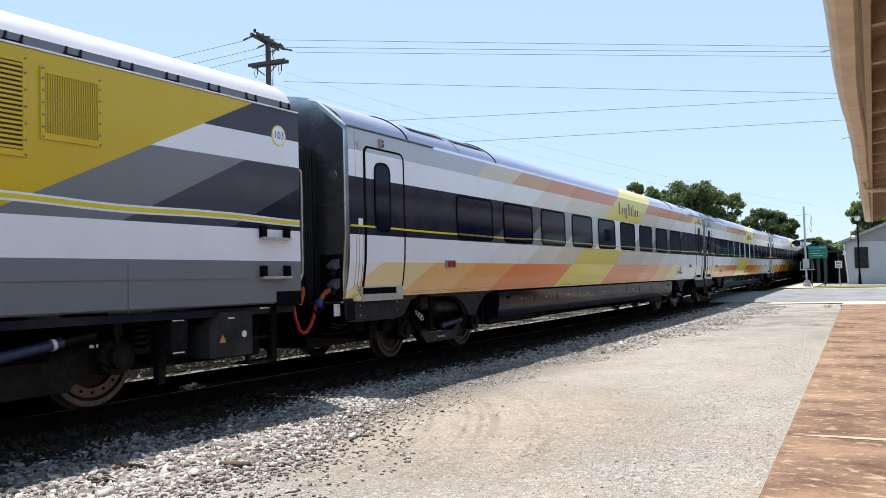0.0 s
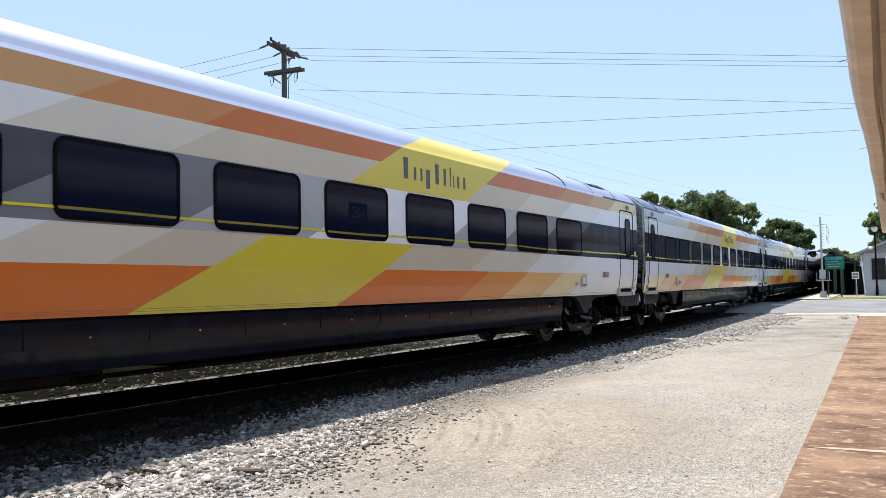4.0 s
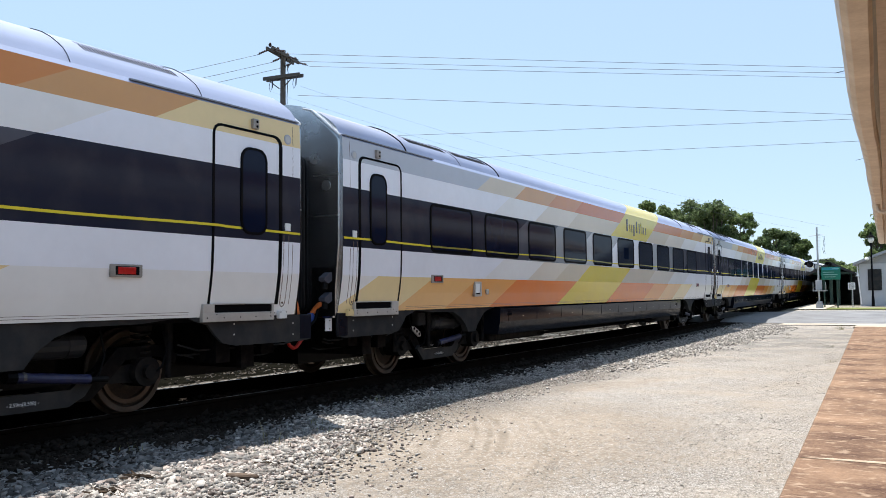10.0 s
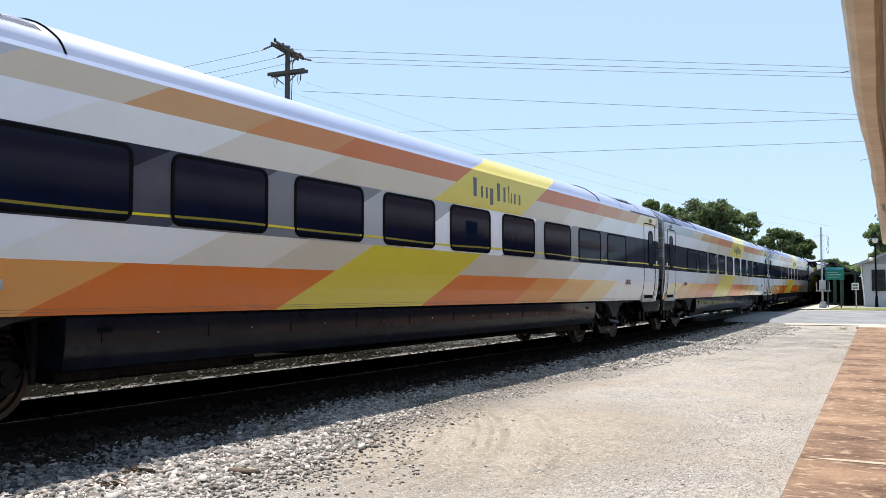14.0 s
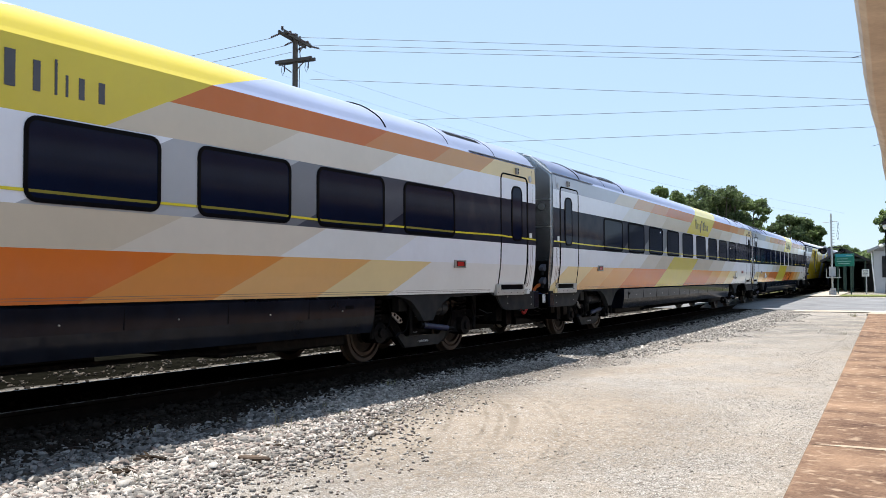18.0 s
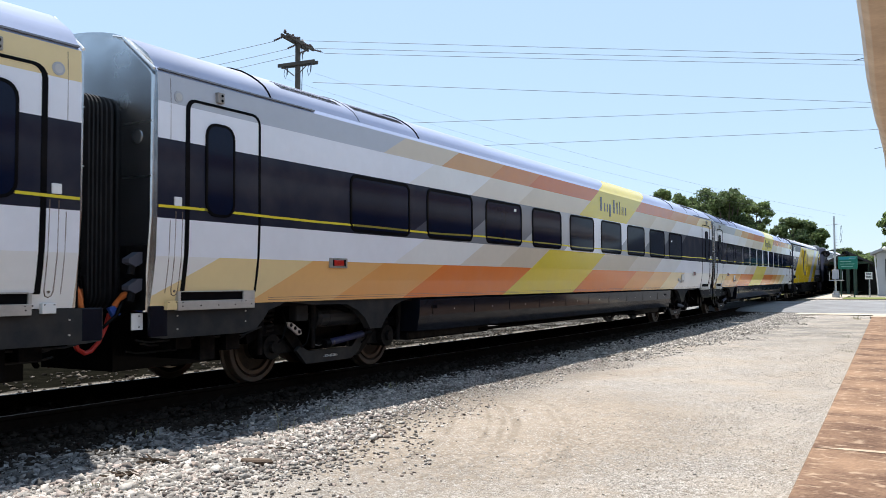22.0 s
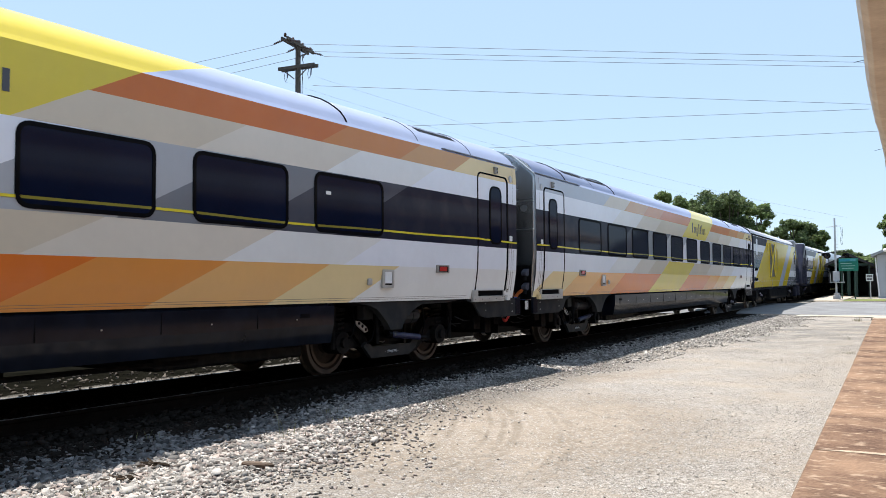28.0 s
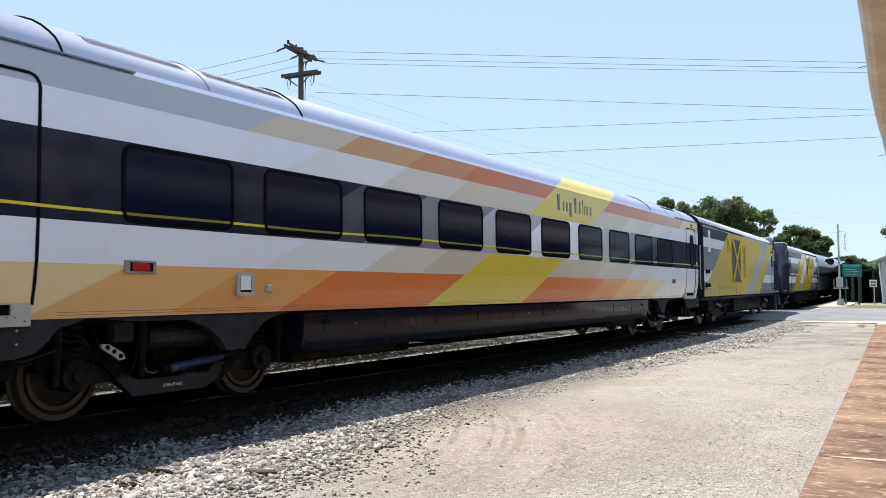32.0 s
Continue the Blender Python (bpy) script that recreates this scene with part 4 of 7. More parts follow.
def grille(parent, side, u0, u1, z0, z1, slats, upright, cross=False):
    """A framed air grille with slats, on the side at x = side * 1.54."""
    x = 1.54
    bm = bmesh.new()
    ring(bm, [(u0 + LO, z0), (u1 + LO, z0), (u1 + LO, z1), (u0 + LO, z1)], [(u0 + LO + 0.045, z0 + 0.06), (u1 + LO - 0.045, z0 + 0.06), (u1 + LO - 0.045, z1 - 0.06), (u0 + LO + 0.045, z1 - 0.06)], x - 0.01, x + 0.02)
    n = 6
    for i in range(n + 1):
        for yy, zz in ((u0 + LO + 0.022, z0 + (z1 - z0) * i / n), (u1 + LO - 0.022, z0 + (z1 - z0) * i / n)):
            rod(bm, (x + 0.02, yy, min(z1 - 0.02, max(z0 + 0.02, zz))), (x + 0.03, yy, min(z1 - 0.02, max(z0 + 0.02, zz))), 0.011, 1, 6)
    for v in bm.verts:
        v.co.x *= side
    g = part("air_grille", bm, [GOLD, MGREY], parent, "yellow framed air grille with dark slots")
    bm = bmesh.new()
    box(bm, x - 0.01, x + 0.003, u0 + LO + 0.045, u1 + LO - 0.045, z0 + 0.06, z1 - 0.06, 1)
    for i in range(slats):
        w = (i + 0.5) / slats
        if upright:
            y = u0 + LO + 0.05 + (u1 - u0 - 0.10) * w
            h = (u1 - u0 - 0.1) / slats * 0.27
            box(bm, x, x + 0.014, y - h, y + h, z0 + 0.06, z1 - 0.06, 2 if cross else 0)
        else:
            z = z0 + 0.06 + (z1 - z0 - 0.12) * w
            h = (z1 - z0 - 0.12) / slats * 0.27
            box(bm, x, x + 0.014, u0 + LO + 0.045, u1 + LO - 0.045, z - h, z + h, 2 if cross else 0)
    if cross:
        m0, m1 = (u0 + LO + 0.1, u1 + LO - 0.1)
        for a, b in (((m0, z0 + 0.05), (m1, z1 - 0.05)), ((m0, z1 - 0.05), (m1, z0 + 0.05))):
            rod(bm, (x + 0.03, a[0], a[1]), (x + 0.03, b[0], b[1]), 0.042, 0, 4)
    for v in bm.verts:
        v.co.x *= side
    part("slats", bm, [GOLD, GRILLE, SLAT], g)


def loco_bogie(parent, y):
    bogie = new("bogie", None)
    bogie.parent = parent
    bogie.matrix_basis = pose(0, y, 0)
    bm = bmesh.new()
    for s in (1, -1):
        prism(bm, [(-2.2, 0.70), (-2.1, 0.92), (-0.8, 0.96), (-0.5, 0.76), (0.5, 0.76), (0.8, 0.96), (2.1, 0.92), (2.2, 0.70), (1.95, 0.40), (1.82, 0.40), (1.74, 0.66), (0.95, 0.66), (0.6, 0.36), (-0.6, 0.36), (-0.95, 0.66), (-1.74, 0.66), (-1.82, 0.40), (-1.95, 0.40)], "x", s * 0.92, s * 1.10)
    box(bm, -1.0, 1.0, -0.4, 0.4, 0.45, 0.85)
    part("bogie_frame", bm, IRON, bogie)
    for s in (1, -1):
        for w in (-1.3, 1.3):
            d = 1 if w > 0 else -1
            # axle box with a swinging arm, its cover and cable
            bm = bmesh.new()
            prism(bm, [(w + 0.22 * math.cos(a), 0.54 + 0.19 * math.sin(a)) for a in [2 * math.pi * i / 16 for i in range(16)]], "x", s * 0.86, s * 1.22)
            prism(bm, [(w - d * 0.1, 0.70), (w - d * 0.72, 0.62), (w - d * 0.74, 0.44), (w - d * 0.1, 0.38)], "x", s * 0.94, s * 1.12)
            rod(bm, (s * 1.22, w, 0.54), (s * 1.29, w, 0.54), 0.12, 0, 14)
            part("axle_box", bm, IRON2, bogie)
            bm = bmesh.new()
            coil(bm, s * 1.12, w + d * 0.34, 0.60, 0.94, 0.115, 0.024, 5)
            rod(bm, (s * 1.12, w + d * 0.34, 0.55), (s * 1.12, w + d * 0.34, 0.61), 0.14, 0, 14)
            part("spring", bm, IRON2, bogie, "dark coil spring over the axle")
            bm = bmesh.new()
            rod(bm, (s * 1.24, w - d * 0.02, 0.62), (s * 1.24, w - d * 0.02, 0.80), 0.032, 0, 8)
            rod(bm, (s * 1.24, w - d * 0.02, 0.78), (s * 1.24, w - d * 0.02, 0.97), 0.05, 0, 10)
            rod(bm, (s * 1.24, w - d * 0.02, 0.955), (s * 1.24, w - d * 0.02, 0.985), 0.055, 1, 10)
            part("damper", bm, [IRON2, RED], bogie, "upright damper with a red collar")
            bm = bmesh.new()
            tube(bm, [(s * 1.26, w - d * 0.30, 0.95), (s * 1.28, w - d * 0.33, 0.75), (s * 1.27, w - d * 0.28, 0.52), (s * 1.25, w - d * 0.12, 0.44)], 0.014)
            tube(bm, [(s * 1.27, w + d * 0.16, 0.92), (s * 1.29, w + d * 0.17, 0.70), (s * 1.27, w + d * 0.12, 0.58)], 0.012)
            part("cable", bm, BLACK, bogie)
            bm = bmesh.new()
            box(bm, s * 1.1, s * 1.2, w + d * 0.56, w + d * 0.66, 0.18, 0.96, 0, 0.01)
            part("sand_pipe", bm, IRON2, bogie)
            bm = bmesh.new()
            box(bm, s * 1.222, s * 1.226, w - d * 0.34, w - d * 0.24, 0.66, 0.69)
            part("lettering", bm, LABELW, bogie, "small pale marking drawn as a bar")
        bm = bmesh.new()
        rod(bm, (s * 1.26, -0.35, 0.60), (s * 1.26, 0.62, 0.74), 0.055, 0, 12)
        rod(bm, (s * 1.26, 0.60, 0.737), (s * 1.26, 1.0, 0.79), 0.035, 1, 10)
        rod(bm, (s * 1.26, 0.50, 0.722), (s * 1.26, 0.54, 0.728), 0.058, 2, 12)
        part("yaw_damper", bm, [mat_blue, IRON2, LABELW], bogie, "dull blue damper tube")
        bm = bmesh.new()
        prism(bm, [(-0.75, 0.24), (0.75, 0.24), (0.95, 0.44), (0.55, 0.56), (-0.55, 0.56), (-0.95, 0.44)], "x", s * 1.10, s * 1.17)
        part("side_beam", bm, IRON2, bogie)
    for w in (-1.3, 1.3):
        ws = wheelset("wheelset", bogie, 0.52, holes=16)
        ws.matrix_basis = pose(0, w, 0.52)
    return bogie


def build_loco():
    car = new("diesel_locomotive", None)
    rear, front = LO - 0.69, -LO + 3.4
    bm = hull(LSIDE + LROOF, front, rear)
    split_sides(bm, LO)
    for f in bm.faces:
        if abs(f.normal.y) > 0.9 or f.calc_center_median().z < 0.99:
            f.material_index = 3
        elif f.calc_center_median().z > 3.62:
            f.smooth = True
    part("body", bm, LPAINT, car, "yellow, white and grey painted engine shell")
    # cab with a raked nose
    bm = bmesh.new()
    prism(bm, [(front, 1.0), (front, 3.98), (front - 0.7, 3.96), (front - 1.35, 3.45), (front - 2.1, 2.55), (front - 2.55, 1.95), (front - 2.62, 1.3), (front - 2.4, 0.95)], "x", -1.5, 1.5)
    bmesh.ops.bevel(bm, geom=[e for e in bm.edges], offset=0.16, segments=3, affect="EDGES", profile=0.5)
    for f in bm.faces:
        c = f.calc_center_median()
        f.material_index = 3 if c.y < front - 0.7 + (c.z < 2) * -0.5 else (0 if 1.5 < c.z < 2.0 else 2)
    part("cab", bm, LPAINT, car, "dark grey raked cab nose", smooth=False)
    bm = bmesh.new()
    n = Vector((0, -0.77, 0.64))
    vs = [bm.verts.new(Vector(p) + n * 0.012) for p in ((-1.15, front - 1.52, 3.25), (1.15, front - 1.52, 3.25), (1.2, front - 2.02, 2.65), (-1.2, front - 2.02, 2.65))]
    bm.faces.new(vs)
    g = bmesh.ops.extrude_face_region(bm, geom=bm.faces[:])
    for v in [e for e in g["geom"] if isinstance(e, bmesh.types.BMVert)]:
        v.co -= n * 0.03
    part("windscreen", bm, GLASS, car)
    for sx in (1, -1):
        bm = bmesh.new()
        prism(bm, rounded(front - 0.85, front - 0.25, 2.45, 3.1, 0.08), "x", sx * 1.49, sx * 1.512)
        part("cab_window", bm, GLASS, car)
        bm = bmesh.new()
        ring(bm, rounded(front + 0.25, front + 0.95, 1.25, 3.15, 0.06), rounded(front + 0.29, front + 0.91, 1.29, 3.11, 0.05), sx * 1.53, sx * 1.548)
        prism(bm, rounded(front + 0.42, front + 0.78, 2.35, 2.95, 0.06), "x", sx * 1.53, sx * 1.546, 1)
        part("cab_door", bm, [BLACK, GLASS], car)
        bm = bmesh.new()
        rod(bm, (sx * 0.95, front - 2.50, 1.75), (sx * 0.95, front - 2.64, 1.72), 0.13, 0, 14)
        part("headlight", bm, LABELW, car)
        # steps and corner handrails at the rear
        for z in (1.40, 1.88):
            bm = bmesh.new()
            box(bm, sx * 1.52, sx * 1.60, LO - 1.46, LO - 1.38, z - 0.05, z + 0.09, 0)
            box(bm, sx * 1.52, sx * 1.60, LO - 1.03, LO - 0.95, z - 0.05, z + 0.09, 0)
            box(bm, sx * 1.52, sx * 1.62, LO - 1.46, LO - 0.95, z - 0.07, z - 0.04, 1)
            part("corner_step", bm, [BLACK, ALU], car, "black folding corner step")
        bm = bmesh.new()
        tube(bm, [(sx * 1.45, rear + 0.02, 2.80), (sx * 1.45, rear + 0.14, 2.74), (sx * 1.45, rear + 0.15, 2.4), (sx * 1.45, rear + 0.14, 1.40), (sx * 1.45, rear + 0.10, 1.32), (sx * 1.45, rear + 0.02, 1.31)], 0.018)
        part("handrail", bm, ALU, car)
        # roof edge: white line, lifting brackets
        bm = bmesh.new()
        box(bm, sx * 1.515, sx * 1.545, front, rear, 3.475, 3.492)
        part("roof_edge_line", bm, WHITE, car)
        for i in range(14):
            bm = bmesh.new()
            y = rear - 0.12 - 0.62 * i
            for dy in (0.0, 0.16):
                rod(bm, (sx * 1.50, y - dy, 3.52), (sx * 1.44, y - dy + 0.06, 3.605), 0.014, 0, 5)
            box(bm, sx * 1.485, sx * 1.505, y - 0.18, y + 0.02, 3.508, 3.522)
            part("roof_bracket", bm, BLACK, car)
    bm = bmesh.new()
    box(bm, -1.25, 1.25, rear + 0.003, rear + 0.03, 1.0, 3.35)
    part("rear_wall", bm, APRON, car)
    # seam lines of the side panels
    bm = bmesh.new()
    for sx in (1, -1):
        box(bm, sx * 1.535, sx * 1.5435, front, rear - 1.0, 1.33, 1.336)
        for y in (LO - 3.4, LO - 6.9, LO - 10.4):
            box(bm, sx * 1.535, sx * 1.5432, y, y + 0.006, 1.0, 1.55)
    part("panel_seams", bm, mat("faint_seam_grey", (0.13, 0.135, 0.15), 0.4, var=0.1, scale=3, bump=0.0), car)
    # wavy yellow line with a white border
    for half, lift, m in ((0.044, 0.003, WHITE), (0.021, 0.006, LINE)):
        bm = bmesh.new()
        rows = []
        for i in range(160):
            u = -17.5 + (17.5 - 0.70) * i / 159
            z = 2.055 + 0.015 * math.sin(u * 2.2) + 0.035 * max(0, min(1, (-u - 2.2) / 2)) * (1 if u > -5.5 else 0.6)
            for sx in (1,):
                rows.append([bm.verts.new((1.54 + e, u + LO, z + d)) for d, e in ((-half, -0.001), (-half, lift), (half, lift), (half, -0.001))])
        for a, b in zip(rows, rows[1:]):
            for i in range(3):
                bm.faces.new((a[i], b[i], b[i + 1], a[i + 1]))
        part("pinstripe", bm, m, car, "wavy yellow stripe with white edges" if m is LINE else "white stripe border")
    grille(car, 1, -4.37, -3.71, 2.65, 3.33, 22, True)
    grille(car, 1, -6.5, -4.5, 2.46, 3.38, 18, False)
    grille(car, 1, -8.6, -7.0, 1.70, 3.29, 22, False, True)
    grille(car, 1, -13.4, -12.8, 1.8, 3.0, 14, False)
    grille(car, -1, -5.5, -5.1, 2.7, 3.28, 8, True)
    grille(car, -1, -8.1, -6.0, 1.5, 3.34, 20, False, True)
    grille(car, -1, -9.35, -8.85, 1.75, 3.1, 14, False)
    grille(car, -1, -18.5, -18.1, 2.7, 3.26, 8, False)
    # underframe
    bm = bmesh.new()
    box(bm, -1.42, 1.42, front - 1.5, rear, 0.90, 0.985)
    part("sill", bm, CHAR, car)
    bm = bmesh.new()
    box(bm, -1.4, 1.4, -3.4, 3.6, 0.32, 0.9, 0, 0.08)
    part("fuel_tank", bm, IRON2, car)
    bm = bmesh.new()
    prism(bm, [(LO - 2.23, 0.43), (LO - 1.53, 0.43), (LO - 1.53, 0.95), (LO - 2.06, 0.95), (LO - 2.23, 0.80)], "x", 1.05, 1.47)
    part("equipment_box", bm, APRON, car, "dark grey equipment box with warning labels")
    bm = bmesh.new()
    box(bm, 1.05, 1.42, LO - 2.74, LO - 2.5, 0.5, 0.93, 0, 0.015)
    for zz in (0.88, 0.53):
        box(bm, 1.418, 1.424, LO - 2.72, LO - 2.56, zz, zz + 0.012, 1)
    part("relay_box", bm, [IRON2, LABELW], car)
    bm = bmesh.new()
    box(bm, -1.0, 0.8, LO - 2.9, rear, 0.34, 0.96)
    box(bm, -1.3, 0.9, LO - 7.3, LO - 2.2, 0.62, 0.96)
    part("underframe_gear", bm, BLACK, car)
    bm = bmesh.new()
    # first box: black block standing in for the dark notch in the body
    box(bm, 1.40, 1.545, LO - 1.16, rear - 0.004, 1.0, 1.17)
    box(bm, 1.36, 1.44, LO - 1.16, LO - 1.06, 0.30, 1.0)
    part("corner_post", bm, BLACK, car, "black post under the corner, black block in place of its notch")
    bm = bmesh.new()
    box(bm, -1.47, -1.05, LO - 2.35, LO - 1.64, 0.48, 0.9, 0, 0.03)
    part("equipment_box", bm, IRON2, car)
    bm = bmesh.new()
    box(bm, -1.552, -1.538, LO - 1.85, LO - 1.45, 2.6, 3.36, 0, 0.004)
    part("wordmark", bm, WHITE, car, "white emblem drawn as plain bars")
    bm = bmesh.new()
    box(bm, 1.47, 1.474, LO - 1.93, LO - 1.83, 0.87, 0.885, 0)
    rod(bm, (1.468, LO - 1.67, 0.68), (1.474, LO - 1.67, 0.68), 0.04, 0, 12)
    box(bm, 1.43, 1.436, LO - 1.35, LO - 1.18, 0.965, 0.98, 0)
    part("labels", bm, LABELW, car)
    bm = bmesh.new()
    vs = [bm.verts.new(p) for p in ((1.473, LO - 2.08, 0.60), (1.473, LO - 1.97, 0.60), (1.473, LO - 2.025, 0.70))]
    bm.faces.new(vs)
    part("warning_sign", bm, AMBER, car)
    bm = bmesh.new()
    box(bm, 1.2, 1.42, LO - 1.55, LO - 1.05, 0.30, 0.33)
    box(bm, 1.2, 1.42, LO - 1.55, LO - 1.05, 0.60, 0.63)
    for y in (LO - 1.55, LO - 1.07):
        box(bm, 1.36, 1.42, y, y + 0.03, 0.30, 0.92)
    part("side_steps", bm, IRON2, car)
    bm = bmesh.new()
    box(bm, -0.15, 0.15, rear, LO - 0.05, 0.7, 0.98)
    tube(bm, [(0.6, rear, 0.85), (0.62, rear + 0.2, 0.5), (0.55, rear + 0.45, 0.36), (0.5, rear + 0.7, 0.5)], 0.03)
    part("coupler", bm, IRON, car)
    bm = bmesh.new()
    box(bm, -1.3, 1.3, -LO + 0.75, -LO + 1.1, 0.25, 0.9, 0, 0.05)
    part("pilot", bm, CHAR, car)
    loco_bogie(car, LO - 4.58)
    loco_bogie(car, -LO + 4.4)
    return car


DULLSTEEL = mat("dull_steel_skin", (0.42, 0.44, 0.45), 0.3, spec=0.5, metal=0.7, var=0.12, scale=1.2, bump=0.02, fine=14)


def build_silver():
    """Bare-metal coach behind the locomotives, fluted below the windows."""
    car = new("silver_coach", None)
    sec = ((1.48, 0.95), (1.52, 1.4), (1.52, 3.2), (1.46, 3.45), (1.25, 3.75), (0.8, 3.95), (0.0, 4.0))
    bm = hull(sec, -MID + 0.3, MID - 0.3)
    part("body", bm, DULLSTEEL, car, "fluted stainless steel shell")
    bm = bmesh.new()
    for i in range(8):
        box(bm, 1.515, 1.535, -MID + 1.8, MID - 1.8, 1.05 + 0.11 * i, 1.10 + 0.11 * i)
    part("fluting", bm, DULLSTEEL, car)
    bm = bmesh.new()
    box(bm, 1.515, 1.524, -MID + 0.4, MID - 0.4, 2.05, 2.85)
    part("window_band", bm, CHAR, car, "dark grey window band")
    first = None
    for i in range(10):
        y = -MID + 3 + 2.0 * i
        if first is None:
            bm = bmesh.new()
            prism(bm, rounded(y, y + 1.4, 2.15, 2.75, 0.08), "x", 1.52, 1.532)
            first = part("window", bm, GLASS, car)
        else:
            share("window", first, car, 0, 2.0 * i)
    bm = bmesh.new()
    box(bm, -1.35, 1.35, -MID + 5.5, MID - 5.5, 0.4, 0.95, 0, 0.05)
    part("underfloor_boxes", bm, IRON2, car)
    for y in (-MID + 3.83, MID - 3.83):
        coach_bogie(car, y, 1)
    return car


CARS = []      # thing, front end behind the first coach's, first bogie, second bogie, length, turned round
c_odd, c_even, engine, silver = build_coach(0), build_coach(1), build_loco(), build_silver()
tagged(c_odd, "white, charcoal, orange and yellow passenger coach with nine tinted windows", "train coach", "coaches of the train")
tagged(c_even, "white, charcoal, orange and yellow passenger coach with ten tinted windows", "train coach", "coaches of the train")
tagged(engine, "yellow, white and grey diesel locomotive with round number badge", "locomotive", "locomotives of the train")
tagged(silver, "bare stainless steel coach with dark window band", "train coach", "steel coaches at the tail")
AB = (3.828, 22.082)
LB = (4.4, 16.85)
LA = (4.75, 17.2)
for i in range(4):
    car = (c_odd, c_even)[i] if i < 2 else copy_thing((c_odd, c_even)[i % 2], pose(0, 0, 0))
    CARS.append((car, COACH * i, *AB, COACH, False))
CARS.append((engine, -LOCO, *LB, LOCO, False))
la, lb = copy_thing(engine, pose(0, 0, 0)), copy_thing(engine, pose(0, 0, 0))
la["label"] = lb["label"] = "yellow, white and grey diesel locomotive hauled behind the coaches"
CARS.append((la, COACH * 4, *LA, LOCO, True))
CARS.append((lb, COACH * 4 + LOCO, *LB, LOCO, False))
CARS.append((silver, COACH * 4 + 2 * LOCO, *AB, COACH, False))
CARS.append((copy_thing(silver, pose(0, 0, 0)), COACH * 5 + 2 * LOCO, *AB, COACH, False))

# car numbers on paper sheets behind the glass
DIMPAPER = mat("dim_paper", (0.008, 0.013, 0.030), 0.5, var=0.1, scale=4, bump=0.0, spec=0.0)
DIMINK = mat("dim_number", (0.022, 0.032, 0.052), 0.5, var=0.1, scale=4, bump=0.0, spec=0.0)
DARKINK = mat("dark_number", (0.0055, 0.0085, 0.020), 0.5, var=0.1, scale=4, bump=0.0, spec=0.0)


def car_number(coach, digits, u, z, ink):
    bm = bmesh.new()
    box(bm, 1.606, 1.6085, u - MID - 0.22, u - MID + 0.22, z - 0.15, z + 0.15)
    card = part("number_card", bm, DIMPAPER, coach, "dim number card behind the tinted glass")
    txt = bpy.data.curves.new("car_number", "FONT")
    txt.body, txt.size, txt.align_x, txt.align_y, txt.extrude = digits, 0.22, "CENTER", "CENTER", 0.001
    tmp = new("tmp", txt)
    me = bpy.data.meshes.new_from_object(tmp.evaluated_get(bpy.context.evaluated_depsgraph_get()))
    bpy.data.objects.remove(tmp)
    me.materials.append(ink)
    num = new("car_number", me)
    num.parent = card
    num.matrix_basis = pose(1.610, u - MID, z, 90, 0, 90)


car_number(c_odd, "204", 12.3, 2.33, DIMINK)
car_number(c_even, "438", 13.43, 2.35, DARKINK)
# small pale stickers inside two windows of the third coach
for u, z in ((8.70, 2.60), (19.80, 2.46)):
    bm = bmesh.new()
    box(bm, 1.607, 1.6095, u - MID, u - MID + 0.1, z, z + 0.045)
    part("sticker", bm, LABELW, CARS[2][0], "small pale sticker on the glass")
# number badge of the leading locomotive
bm = bmesh.new()
rod(bm, (1.541, LO - 1.08, 3.13), (1.549, LO - 1.08, 3.13), 0.132, 0, 28)
rod(bm, (1.547, LO - 1.08, 3.13), (1.5505, LO - 1.08, 3.13), 0.118, 1, 28)
badge = part("number_badge", bm, [LINE, WHITE], engine, "round white badge with a yellow rim")
txt = bpy.data.curves.new("number", "FONT")
txt.body, txt.size, txt.align_x, txt.align_y, txt.extrude = "103", 0.13, "CENTER", "CENTER", 0.001
tmp = new("tmp", txt)
me = bpy.data.meshes.new_from_object(tmp.evaluated_get(bpy.context.evaluated_depsgraph_get()))
bpy.data.objects.remove(tmp)
me.materials.append(WORDGREY)
num = new("number", me)
num.parent = badge
num.matrix_basis = pose(1.5515, LO - 1.08, 3.13, 90, 0, 90)


# ---- ground ----
def smooth(a, b, v):
    w = min(1, max(0, (v - a) / (b - a)))
    return w * w * (3 - 2 * w)


def ground_z(x, y):
    z = -0.20 + rise(min(y, 90)) + 0.22 * smooth(42, 56, y)
    d = abs(x - float(np.interp(y, LINE_Y, LINE_X)))
    z -= 0.22 * smooth(42, 56, y) * (1 - smooth(1.8, 3.0, d))      # the track keeps its level
    z += 0.02 * (1 - smooth(1.3, 2.6, d))
    return z


def spread(lo, hi, dense_lo, dense_hi, step, grow=1.25):
    v = list(np.arange(dense_lo, dense_hi + 1e-6, step))
    s, a = step, dense_hi
    while a < hi:
        s *= grow
        a += s
        v.append(min(a, hi))
    s, a, pre = step, dense_lo, []
    while a > lo:
        s *= grow
        a -= s
        pre.append(max(a, lo))
    return pre[::-1] + v


